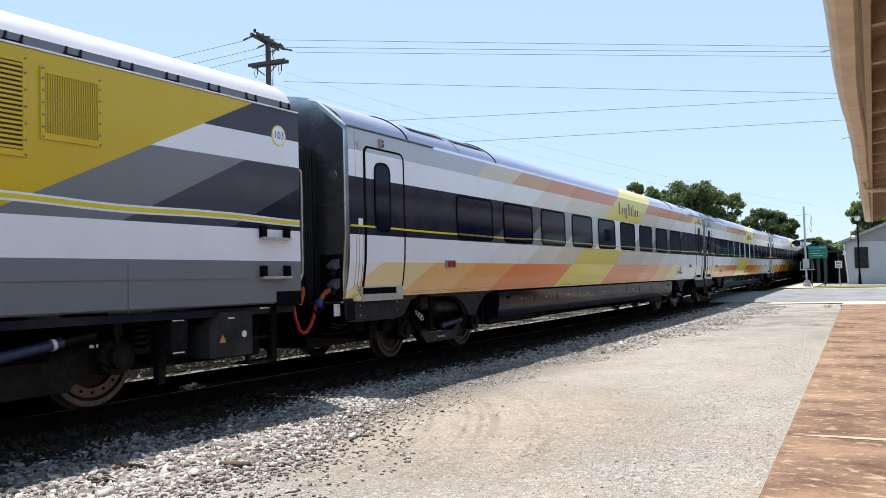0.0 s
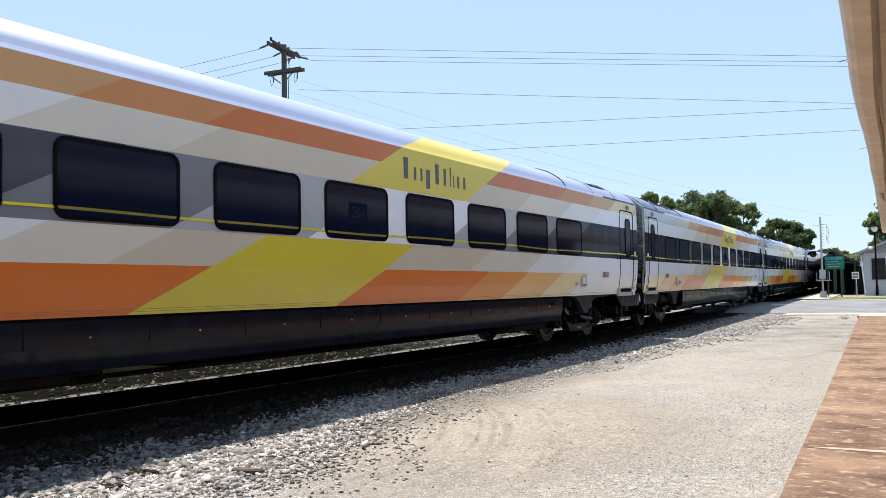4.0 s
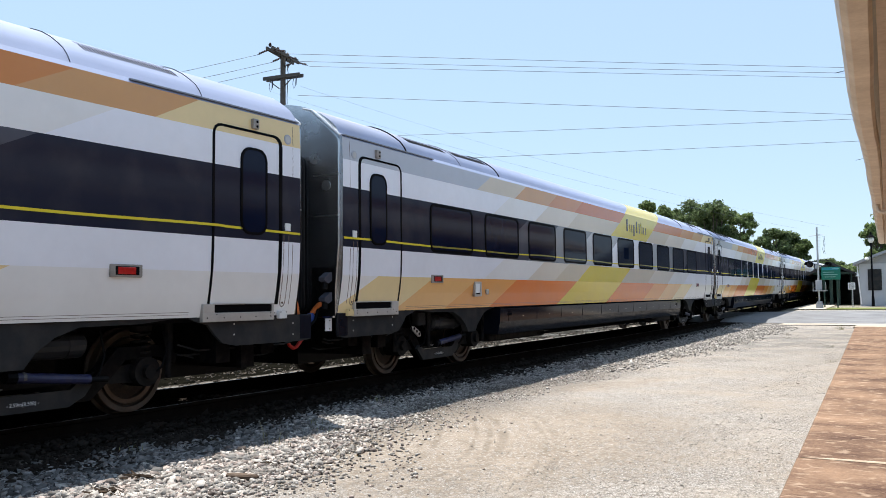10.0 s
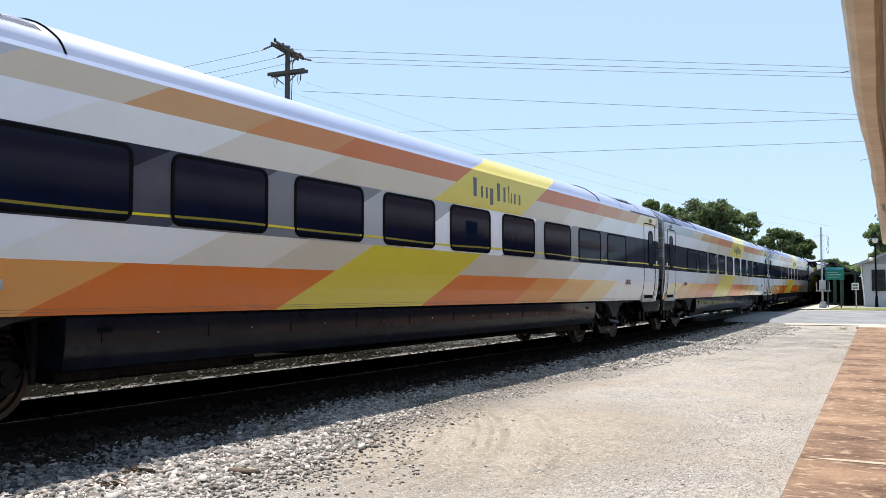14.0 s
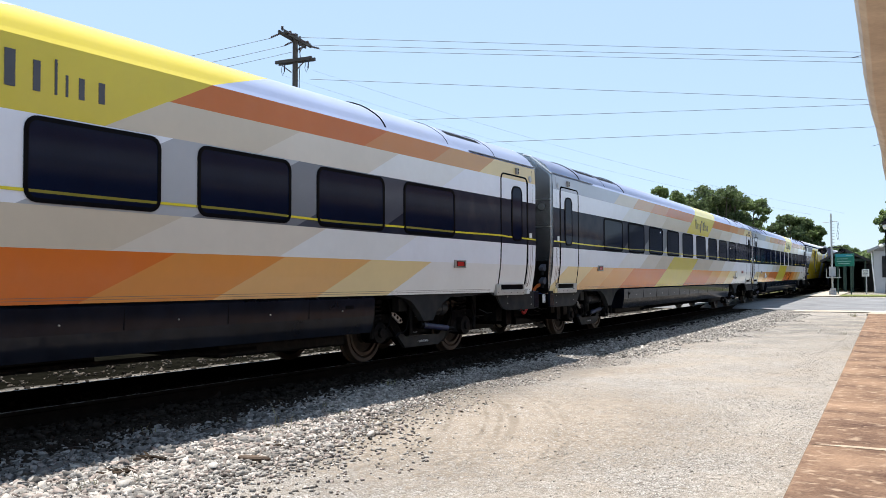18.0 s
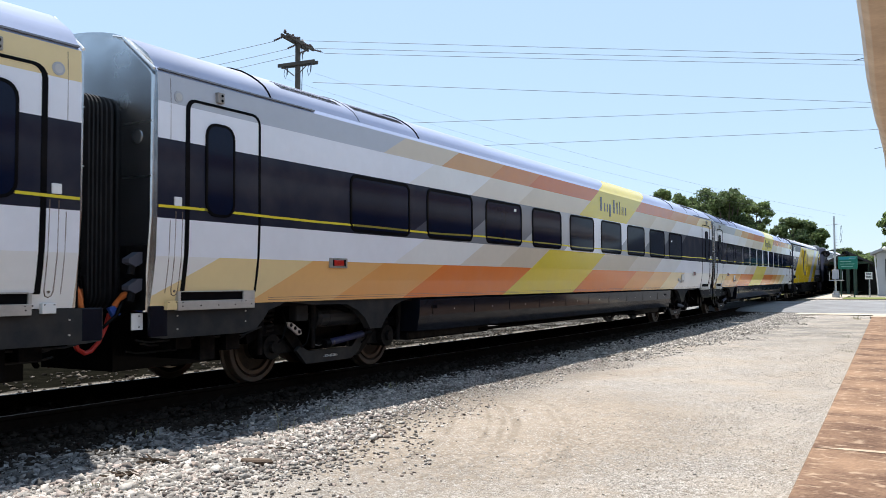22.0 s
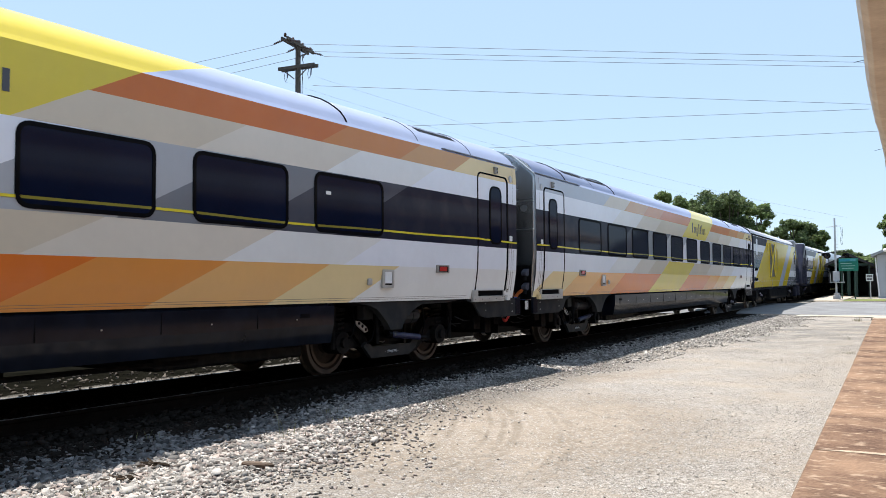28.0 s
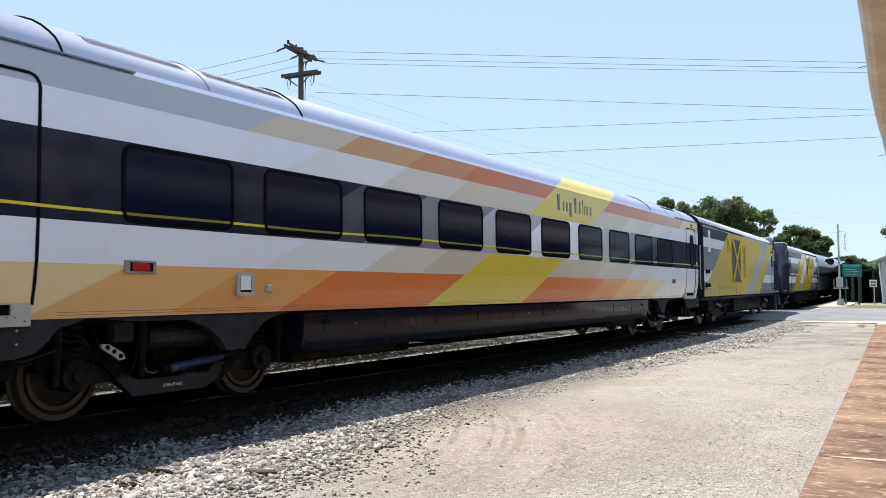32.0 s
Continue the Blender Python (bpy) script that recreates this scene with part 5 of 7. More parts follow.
def sheet(name, xs, ys, height, material, lift=0.0, skip=None):
    nx, ny = len(xs), len(ys)
    co = [(x, y, height(x, y) + lift) for y in ys for x in xs]
    fs = [(j * nx + i, j * nx + i + 1, (j + 1) * nx + i + 1, (j + 1) * nx + i) for j in range(ny - 1) for i in range(nx - 1)
          if not (skip and skip((xs[i] + xs[i + 1]) / 2, (ys[j] + ys[j + 1]) / 2))]
    me = bpy.data.meshes.new(name)
    me.from_pydata(co, [], fs)
    me.materials.append(material)
    for p in me.polygons:
        p.use_smooth = True
    return new(name, me)


RUTX, RUTY = -10.2, 4.6
RUTS = ((7.58, 0.028), (7.46, 0.022), (7.02, 0.035), (6.90, 0.022), (6.76, 0.02), (6.38, 0.03), (6.25, 0.022), (5.86, 0.026), (5.74, 0.02))


def rough_ground(x, y):
    z = ground_z(x, y)
    if abs(x) < 14 and -6 < y < 40:
        z += 0.014 * noise.noise(Vector((x * 0.8, y * 0.8, 0))) + 0.006 * noise.noise(Vector((x * 3.1, y * 3.1, 5))) + 0.003 * noise.noise(Vector((x * 8.3, y * 8.3, 2)))
        # wheel ruts that swing round in the bare dirt
        for r, w in RUTS:
            d = math.hypot(x - RUTX, y - RUTY) - r + 0.06 * noise.noise(Vector((x * 1.7, y * 1.7, 9)))
            if abs(d) < 0.4 and x > -5.2:
                k = smooth(5.2, 6.2, y) * (1 - smooth(8.6, 9.8, y)) * (0.4 + smooth(-0.3, 0.4, noise.noise(Vector((x * 0.9, y * 0.9, 4)))))
                z += k * (-0.014 * math.exp(-(d / w) ** 2) + 0.008 * math.exp(-((abs(d) - w * 1.5) / 0.05) ** 2))
    return z


def ground_material():
    m = bpy.data.materials.new("gravel_and_dirt")
    m.use_nodes = True
    n, l = m.node_tree.nodes, m.node_tree.links
    b = n["Principled BSDF"]
    tc = n.new("ShaderNodeTexCoord")

    def noise_node(scale, detail=6, rough=0.6):
        k = n.new("ShaderNodeTexNoise")
        k.inputs["Scale"].default_value, k.inputs["Detail"].default_value, k.inputs["Roughness"].default_value = scale, detail, rough
        l.new(tc.outputs["Object"], k.inputs["Vector"])
        return k.outputs["Fac"]

    def mapr(v, a, b_, lo=0.0, hi=1.0):
        k = n.new("ShaderNodeMapRange")
        k.inputs["From Min"].default_value, k.inputs["From Max"].default_value, k.inputs["To Min"].default_value, k.inputs["To Max"].default_value = a, b_, lo, hi
        l.new(v, k.inputs["Value"])
        return k.outputs["Result"]

    def mix(f, a, b_):
        k = n.new("ShaderNodeMix")
        k.data_type = "RGBA"
        l.new(f, k.inputs["Factor"])
        for s, v in (("A", a), ("B", b_)):
            if isinstance(v, tuple):
                k.inputs[s].default_value = (*v, 1)
            else:
                l.new(v, k.inputs[s])
        return k.outputs["Result"]

    def math_node(op, a, b_):
        k = n.new("ShaderNodeMath")
        k.operation = op
        for i, v in enumerate((a, b_)):
            if isinstance(v, (int, float)):
                k.inputs[i].default_value = v
            else:
                l.new(v, k.inputs[i])
        return k.outputs[0]
    sep = n.new("ShaderNodeSeparateXYZ")
    l.new(tc.outputs["Object"], sep.inputs[0])
    vor = n.new("ShaderNodeTexVoronoi")
    vor.inputs["Scale"].default_value = 52
    l.new(tc.outputs["Object"], vor.inputs["Vector"])
    vor2 = n.new("ShaderNodeTexVoronoi")
    vor2.inputs["Scale"].default_value = 110
    l.new(tc.outputs["Object"], vor2.inputs["Vector"])
    cell = n.new("ShaderNodeSeparateColor")
    l.new(vor.outputs["Color"], cell.inputs[0])
    # pale crushed limestone, each pebble its own grey
    gravel = mix(mapr(cell.outputs["Red"], 0, 1), (0.215, 0.199, 0.182), (0.38, 0.357, 0.33))
    gravel = mix(mapr(vor.outputs["Distance"], 0.55, 0.95, 0, 0.7), gravel, (0.15, 0.137, 0.124))
    cell2 = n.new("ShaderNodeSeparateColor")
    l.new(vor2.outputs["Color"], cell2.inputs[0])
    gravel = mix(mapr(cell2.outputs["Red"], 0.78, 0.84, 0, 0.8), gravel, (0.10, 0.094, 0.09))
    gravel = mix(mapr(cell2.outputs["Green"], 0.7, 0.78, 0, 0.7), gravel, (0.54, 0.52, 0.49))
    gravel = mix(mapr(noise_node(0.9, 9, 0.72), 0.44, 0.64, 0, 0.55), gravel, (0.405, 0.372, 0.33))
    gravel = mix(mapr(noise_node(2.6, 9, 0.75), 0.56, 0.70, 0, 0.5), gravel, (0.21, 0.195, 0.18))
    dirt = mix(mapr(noise_node(1.3), 0.3, 0.7), (0.195, 0.163, 0.13), (0.268, 0.228, 0.186))
    dirt = mix(mapr(noise_node(45, 3), 0.62, 0.72), dirt, (0.25, 0.205, 0.16))
    dirt = mix(mapr(noise_node(7, 8, 0.7), 0.42, 0.66, 0, 0.6), dirt, (0.325, 0.28, 0.232))
    dirt = mix(mapr(noise_node(22, 6, 0.7), 0.52, 0.66, 0, 0.8), dirt, (0.22, 0.18, 0.14))
    # pebbles trodden into the dirt
    dirt = mix(mapr(cell.outputs["Green"], 0.62, 0.75, 0, 0.75), dirt, gravel)
    # pressed darker earth in the wheel tracks
    rx, ry = math_node("ADD", sep.outputs["X"], -RUTX), math_node("ADD", sep.outputs["Y"], -RUTY)
    rr = math_node("SQRT", math_node("ADD", math_node("POWER", rx, 2.0), math_node("POWER", ry, 2.0)), 0.0)
    rr = math_node("ADD", rr, math_node("MULTIPLY", noise_node(1.7), 0.16))
    worn = None
    for r0, w0 in RUTS:
        k = mapr(math_node("ABSOLUTE", math_node("ADD", rr, -r0 - 0.08), 0.0), w0 * 0.7, w0 * 1.8, 1, 0)
        worn = k if worn is None else math_node("MAXIMUM", worn, k)
    worn = math_node("MULTIPLY", worn, mapr(noise_node(2.2, 8, 0.7), 0.40, 0.62, 0.05, 0.72))
    tread = math_node("SINE", math_node("MULTIPLY", math_node("ARCTAN2", ry, rx), 520.0), 0.0)
    worn = math_node("MULTIPLY", worn, mapr(tread, -0.5, 0.6, 0.78, 1.0))
    dirt = mix(worn, dirt, (0.165, 0.138, 0.11))
    # bare dirt where cars turn, and in blotches
    dx = math_node("MULTIPLY", math_node("ADD", sep.outputs["X"], 4.2), 0.56)
    dy = math_node("MULTIPLY", math_node("ADD", sep.outputs["Y"], -7.7), 0.40)
    r = math_node("SQRT", math_node("ADD", math_node("POWER", dx, 2.0), math_node("POWER", dy, 2.0)), 0.0)
    patch = mapr(math_node("ADD", r, math_node("MULTIPLY", noise_node(1.1), 0.9)), 0.95, 1.9, 1.0, 0.0)
    patch = mapr(math_node("ADD", patch, math_node("MULTIPLY", math_node("ADD", noise_node(14, 8, 0.75), -0.5), 3.0)), -0.1, 0.7)
    blot = mapr(noise_node(0.42, 8, 0.65), 0.53, 0.68)
    # a second bare patch farther on
    ex = math_node("MULTIPLY", math_node("ADD", math_node("ADD", sep.outputs["X"], 4.75), math_node("MULTIPLY", math_node("ADD", sep.outputs["Y"], -12.9), -0.3)), 1.0)
    ey = math_node("MULTIPLY", math_node("ADD", sep.outputs["Y"], -12.9), 0.27)
    e = math_node("SQRT", math_node("ADD", math_node("POWER", ex, 2.0), math_node("POWER", ey, 2.0)), 0.0)
    second = mapr(math_node("ADD", e, math_node("MULTIPLY", noise_node(1.9, 8, 0.7), 1.4)), 0.9, 1.5, 0.9, 0.0)
    patch = math_node("MAXIMUM", patch, second)
    cover = math_node("MAXIMUM", patch, math_node("MULTIPLY", blot, 0.55))
    col = mix(cover, gravel, dirt)
    # dark grit and damp-looking specks strewn over all of it
    col = mix(mapr(noise_node(34, 5, 0.62), 0.60, 0.66, 0, 0.6), col, (0.135, 0.118, 0.10))
    col = mix(mapr(noise_node(19, 7, 0.7), 0.585, 0.66, 0, 0.5), col, (0.19, 0.163, 0.135))
    col = mix(mapr(noise_node(0.7, 9, 0.7), 0.47, 0.66, 0, 0.5), col, (0.34, 0.288, 0.232))
    # earth along the rails: oily brown, darkened further for the train's shade
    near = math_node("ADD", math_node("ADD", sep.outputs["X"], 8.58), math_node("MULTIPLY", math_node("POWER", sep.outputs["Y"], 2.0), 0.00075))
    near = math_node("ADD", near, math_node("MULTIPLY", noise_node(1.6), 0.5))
    oily_shade = math_node("MULTIPLY", mapr(near, 1.75, 2.35, 1, 0), mapr(near, -1.7, -1.3, 0, 1))
    col = mix(oily_shade, col, mix(mapr(noise_node(6), 0.35, 0.65), (0.010, 0.0085, 0.007), (0.026, 0.022, 0.018)))
    # ground behind the track turned nearly black
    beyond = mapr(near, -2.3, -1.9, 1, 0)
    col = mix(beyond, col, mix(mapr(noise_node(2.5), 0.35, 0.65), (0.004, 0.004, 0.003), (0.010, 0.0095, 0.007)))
    # fines under the loose stones, darkened for the shade in the gaps
    bal = mapr(near, 3.1, 4.3, 0.85, 0)
    bal = math_node("MULTIPLY", bal, mapr(sep.outputs["Y"], 14, 22, 1, 0))
    col = mix(math_node("MULTIPLY", bal, mapr(near, 2.0, 2.5)), col, (0.095, 0.085, 0.075))
    # wheel tracks swung through the dirt
    wy = math_node("MULTIPLY", mapr(sep.outputs["Y"], 5.2, 6.0), mapr(sep.outputs["Y"], 8.8, 9.8, 1, 0))
    wx = mapr(sep.outputs["X"], -5.0, -4.4)
    col = mix(math_node("MULTIPLY", math_node("MULTIPLY", worn, 0.3), math_node("MULTIPLY", wx, wy)), col, (0.16, 0.134, 0.107))
    # grey cinders between the far gravel and the road; brown earth far off
    yb = math_node("MULTIPLY", mapr(sep.outputs["Y"], 17, 25), mapr(sep.outputs["Y"], 33, 38, 1, 0))
    grey = math_node("MULTIPLY", yb, mapr(noise_node(0.8, 9, 0.72), 0.42, 0.60, 0.05, 0.85))
    col = mix(grey, col, (0.17, 0.167, 0.16))
    far = mapr(math_node("MAXIMUM", math_node("ABSOLUTE", sep.outputs["X"], 0.0), math_node("ABSOLUTE", sep.outputs["Y"], 0.0)), 58, 80)
    col = mix(far, col, mix(mapr(noise_node(0.08), 0.3, 0.7), (0.07, 0.085, 0.035), (0.13, 0.12, 0.06)))
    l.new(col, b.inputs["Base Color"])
    b.inputs["Roughness"].default_value = 0.95
    b.inputs["Specular IOR Level"].default_value = 0.0
    h = math_node("ADD", math_node("MULTIPLY", vor.outputs["Distance"], -0.8), math_node("MULTIPLY", vor2.outputs["Distance"], -0.4))
    hg = n.new("ShaderNodeMix")
    hg.data_type = "FLOAT"
    l.new(cover, hg.inputs["Factor"])
    l.new(h, hg.inputs["A"])
    l.new(noise_node(30, 8), hg.inputs["B"])
    bp = n.new("ShaderNodeBump")
    bp.inputs["Strength"].default_value, bp.inputs["Distance"].default_value = 0.6, 0.02
    l.new(hg.outputs["Result"], bp.inputs["Height"])
    l.new(bp.outputs["Normal"], b.inputs["Normal"])
    return m


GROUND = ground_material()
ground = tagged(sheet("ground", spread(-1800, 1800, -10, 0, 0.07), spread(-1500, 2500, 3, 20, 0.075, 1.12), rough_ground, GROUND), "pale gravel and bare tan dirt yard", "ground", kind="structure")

STONE = mat("ballast_stone", (0.25, 0.238, 0.222), 0.9, var=0.25, scale=9, bump=0.1, fine=90, col2=(0.44, 0.412, 0.38), island=0.6, spec=0.05)
STONE2 = mat("rose_grey_stone", (0.21, 0.18, 0.165), 0.9, var=0.2, scale=9, bump=0.1, fine=90, col2=(0.37, 0.315, 0.285), island=0.6, spec=0.05)
# dusty grey, with the train's shade put into the stone colour
STONE3 = mat("dusty_shaded_stone", (0.10, 0.098, 0.099), 0.9, var=0.25, scale=9, bump=0.1, fine=90, col2=(0.245, 0.238, 0.23), island=0.7, spec=0.05)
BROWNSTONE = mat("dark_brown_stone", (0.04, 0.034, 0.029), 0.9, var=0.5, scale=1.4, bump=0.1, fine=90, col2=(0.125, 0.11, 0.096), island=0.8, spec=0.0)
CHIP = mat("pale_chippings", (0.35, 0.33, 0.303), 0.9, var=0.2, scale=9, bump=0.1, fine=90, col2=(0.48, 0.455, 0.42), island=0.4, spec=0.05)
# oily stones by the rails, with the train's shade put into their colour
DARKSTONE = mat("oily_shaded_ballast", (0.026, 0.022, 0.019), 0.9, var=0.25, scale=9, bump=0.1, fine=90, island=0.5, spec=0.0)


def stones(name, xy, size, material, sink=0.25, flat=0.62):
    """Many small crushed stones as one mesh."""
    rng = np.random.default_rng(len(xy))
    base = np.array([(-1, -1, -1), (1, -1, -1), (1, 1, -1), (-1, 1, -1), (-1, -1, 1), (1, -1, 1), (1, 1, 1), (-1, 1, 1)], float) * 0.58
    faces = np.array([(0, 3, 2, 1), (4, 5, 6, 7), (0, 1, 5, 4), (1, 2, 6, 5), (2, 3, 7, 6), (3, 0, 4, 7)])
    k = len(xy)
    v = base[None] * (1 + rng.uniform(-0.75, 0.6, (k, 8, 3)))
    v *= (size * rng.lognormal(0, 0.32, k))[:, None, None] * np.stack([np.ones(k), rng.uniform(0.6, 1.1, k), np.full(k, flat)], 1)[:, None]
    a, t = rng.uniform(0, 6.283, k), rng.uniform(-0.8, 0.8, k)
    ca, sa, ct, st = np.cos(a)[:, None], np.sin(a)[:, None], np.cos(t)[:, None], np.sin(t)[:, None]
    x, z = v[..., 0] * ct - v[..., 2] * st, v[..., 0] * st + v[..., 2] * ct
    y = v[..., 1]
    zz = np.array([rough_ground(px, py) for px, py in xy])
    out = np.stack([x * ca - y * sa + xy[:, 0:1], x * sa + y * ca + xy[:, 1:2], z + (zz + size * (0.5 - sink))[:, None]], -1).reshape(-1, 3)
    fc = (faces[None] + (np.arange(k) * 8)[:, None, None]).reshape(-1, 4)
    me = bpy.data.meshes.new(name)
    me.vertices.add(len(out))
    me.vertices.foreach_set("co", out.astype(np.float32).ravel())
    me.loops.add(fc.size)
    me.loops.foreach_set("vertex_index", fc.astype(np.int32).ravel())
    me.polygons.add(len(fc))
    me.polygons.foreach_set("loop_start", np.arange(0, fc.size, 4, dtype=np.int32))
    me.update(calc_edges=True)
    me.materials.append(material)
    return new(name, me)


def scatter(n, x0, x1, y0, y1, keep, seed):
    rng = np.random.default_rng(seed)
    p = np.stack([rng.uniform(x0, x1, n), rng.uniform(y0, y1, n)], 1)
    return p[[bool(keep(x, y, r)) for (x, y), r in zip(p, rng.uniform(0, 1, n))]]


def from_track(x, y):
    return x - float(np.interp(y, LINE_Y, LINE_X))


def ballast_edge(y):
    """How far from the track's middle the loose ballast reaches."""
    return float(np.interp(y, (3, 5, 6.6, 8.4, 10.2, 12.4, 16, 22, 30), (4.9, 4.5, 3.85, 3.0, 2.85, 2.95, 3.0, 3.5, 3.9))) + 0.14 * math.sin(y * 0.9) + 0.16 * math.sin(y * 2.3 + 1)



def coarse(xy):
    """Stone sizes: coarse by the rail and towards the near end, finer at the dirt."""
    return np.array([0.030 - 0.011 * smooth(-1.2, 0.3, from_track(x, y) - ballast_edge(y)) - 0.006 * smooth(6, 10, y) for x, y in xy])


near_st = scatter(110000, -8.2, -3.6, 3.2, 15, lambda x, y, r: 1.45 < from_track(x, y) < ballast_edge(y) + 0.7 and r < (1.15 - 0.22 * abs(from_track(x, y) - 2.6)) * (1 - 0.93 * smooth(-1.6, 0.6, from_track(x, y) - ballast_edge(y) + 0.8 * noise.noise(Vector((x * 0.9, y * 0.9, 7))))) * (0.35 + 0.65 * smooth(1.5, 2.0, from_track(x, y))), 1)
# stones darkened where the train's shade lies, on top of oily dirt
oily_shade = np.array([from_track(x, y) + 0.35 * noise.noise(Vector((x * 1.4, y * 1.4, 2))) + 0.8 * noise.noise(Vector((x * 47, y * 47, 2))) < 2.15 + 0.02 * min(y, 12) - 0.5 * smooth(6.0, 8.5, y) for x, y in near_st])
warm = (np.random.default_rng(8).uniform(0, 1, len(near_st)) < 0.3) & np.array([from_track(x, y) > 2.7 for x, y in near_st])
tagged(stones("ballast", near_st[~oily_shade & warm], coarse(near_st[~oily_shade & warm]), STONE2, 0.3), "brownish and rose-grey ballast stones beside the track", "gravel", kind="stuff")
# band up to the shadow's edge gets stones coloured as in shade
dusty_shade = np.array([from_track(x, y) + 0.8 * noise.noise(Vector((x * 41, y * 41, 6))) < 2.9 - 0.95 * smooth(6.0, 8.5, y) for x, y in near_st]) & ~oily_shade & ~warm
tagged(stones("ballast", near_st[dusty_shade], coarse(near_st[dusty_shade]), STONE3, 0.3), "dusty grey ballast stones, darkened for the train's shade", "gravel", kind="stuff")
tagged(stones("ballast", near_st[~oily_shade & ~warm & ~dusty_shade], coarse(near_st[~oily_shade & ~warm & ~dusty_shade]), STONE, 0.3), "loose pale grey ballast stones beside the track", "gravel", kind="stuff")
tagged(stones("ballast", near_st[oily_shade], 0.022, DARKSTONE, 0.4), "oily stones along the rail, darkened for the train's shade", "gravel", kind="stuff")
mid_st = scatter(60000, -10.5, -4.0, 15, 40, lambda x, y, r: 1.6 < from_track(x, y) and r > smooth(-1.4, 0.9, from_track(x, y) - ballast_edge(y) + 0.8 * noise.noise(Vector((x * 0.9, y * 0.9, 7)))), 2)
# the strip of dirty, shade-darkened stones carried on farther along the rail
grimy_shade = np.array([from_track(x, y) + 0.8 * noise.noise(Vector((x * 47, y * 47, 2))) < 1.8 for x, y in mid_st])
tagged(stones("ballast", mid_st[~grimy_shade], 0.027, STONE, 0.3), "loose pale grey ballast stones beside the track", "gravel", kind="stuff")
tagged(stones("ballast", mid_st[grimy_shade], 0.027, DARKSTONE, 0.3), "oily stones along the rail, darkened for the train's shade", "gravel", kind="stuff")
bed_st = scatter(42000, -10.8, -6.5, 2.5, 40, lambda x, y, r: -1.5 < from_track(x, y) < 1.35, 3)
tagged(stones("ballast", bed_st, 0.038, DARKSTONE), "grimy ballast stones between the sleepers, darkened for the train's shade", "gravel", kind="stuff")
back_st = scatter(52000, -13.5, -9.7, 2.5, 46, lambda x, y, r: -1.84 < from_track(x, y) < -1.5 and r < 0.75, 4)
tagged(stones("ballast", back_st, 0.03, STONE, 0.3), "sunlit pale ballast shoulder behind the track", "gravel", kind="stuff")
wild_st = scatter(6000, -15.5, -10.0, 2.5, 46, lambda x, y, r: -4.2 < from_track(x, y) < -2.0, 14)
tagged(stones("ballast", wild_st, 0.035, BROWNSTONE, 0.35), "brown stones in the dark earth behind the track", "gravel", kind="stuff")
chip = scatter(70000, -6.5, -0.8, 3.6, 30, lambda x, y, r: from_track(x, y) > ballast_edge(y) - 0.1 and x < -0.54 - 0.0695 * y and r < 0.16 + 0.84 * smooth(-0.05, 0.35, noise.noise(Vector((x * 0.8, y * 0.55, 11))) + 0.45 * (x > -2.4) - 0.5 * math.exp(-((x + 4.1) / 1.1) ** 2 - ((y - 7.5) / 2.2) ** 2)), 5)
tagged(stones("gravel", chip, 0.0062, CHIP, 0.38), "small pale gravel on the dirt yard", "gravel", kind="stuff")
clod = scatter(130, -5.0, -1.2, 4.2, 16, lambda x, y, r: True, 6)
tagged(stones("stone", clod, 0.011, STONE2, 0.3), "scattered dark clods on the dirt", "gravel", kind="stuff")

# ---- track ----
track = tagged(new("track", None), "steel rails on dark wooden sleepers in ballast", "railway track", kind="structure")
RAILM = mat("rail_steel", (0.014, 0.011, 0.009), 0.7, spec=0.0, metal=0.0, var=0.3, scale=5, bump=0.1)
RAILTOP = mat("polished_rail_head", (0.055, 0.05, 0.046), 0.6, metal=0.4, var=0.15, scale=4, bump=0.02)
SLEEPER = mat("creosoted_wood", (0.016, 0.013, 0.011), 0.85, spec=0.05, var=0.35, scale=2.5, bump=0.2, fine=35, rnd=0.35)
sec = ((-0.07, -0.172), (0.07, -0.172), (0.07, -0.16), (0.012, -0.135), (0.010, -0.045), (0.036, -0.035), (0.037, -0.006), (0.028, 0.0), (-0.028, 0.0), (-0.037, -0.006), (-0.036, -0.035), (-0.010, -0.045), (-0.012, -0.135), (-0.07, -0.16))
for off in (0.755, -0.755):
    bm = bmesh.new()
    rows = []
    for s in np.arange(-130, 320, 2.0):
        p, q = on_line(s), on_line(s + 0.5)
        d = (q - p).normalized()
        w = Vector((d.y, -d.x, 0))
        rows.append([bm.verts.new(p + w * (off + a) + Vector((0, 0, z))) for a, z in sec])
    k = len(sec)
    for a, b in zip(rows, rows[1:]):
        for i in range(k):
            bm.faces.new((a[i], a[(i + 1) % k], b[(i + 1) % k], b[i])).material_index = 1 if i == 7 else 0
    part("rail", bm, [RAILM, RAILTOP], track, "rusty steel rail with a polished head")


def bar_mesh(name, x, y, z, material):
    bm = bmesh.new()
    box(bm, -x, x, -y, y, -z, 0, 0, 0.008)
    me = bpy.data.meshes.new(name)
    bm.to_mesh(me)
    bm.free()
    me.materials.append(material)
    return me


sleeper_me = bar_mesh("sleeper", 1.28, 0.115, 0.16, SLEEPER)
plate_me = bar_mesh("tie_plate", 0.17, 0.09, 0.016, RAILM)
for i in range(240):
    s = -40 + 0.55 * i
    p, q = on_line(s), on_line(s + 0.3)
    a = math.degrees(math.atan2(-(q.x - p.x), q.y - p.y))
    sl = new("sleeper", sleeper_me)
    sl.parent = track
    sl.matrix_basis = pose(p.x, p.y, p.z - 0.172, 0, 0, a + random.uniform(-1, 1))
bm = bmesh.new()
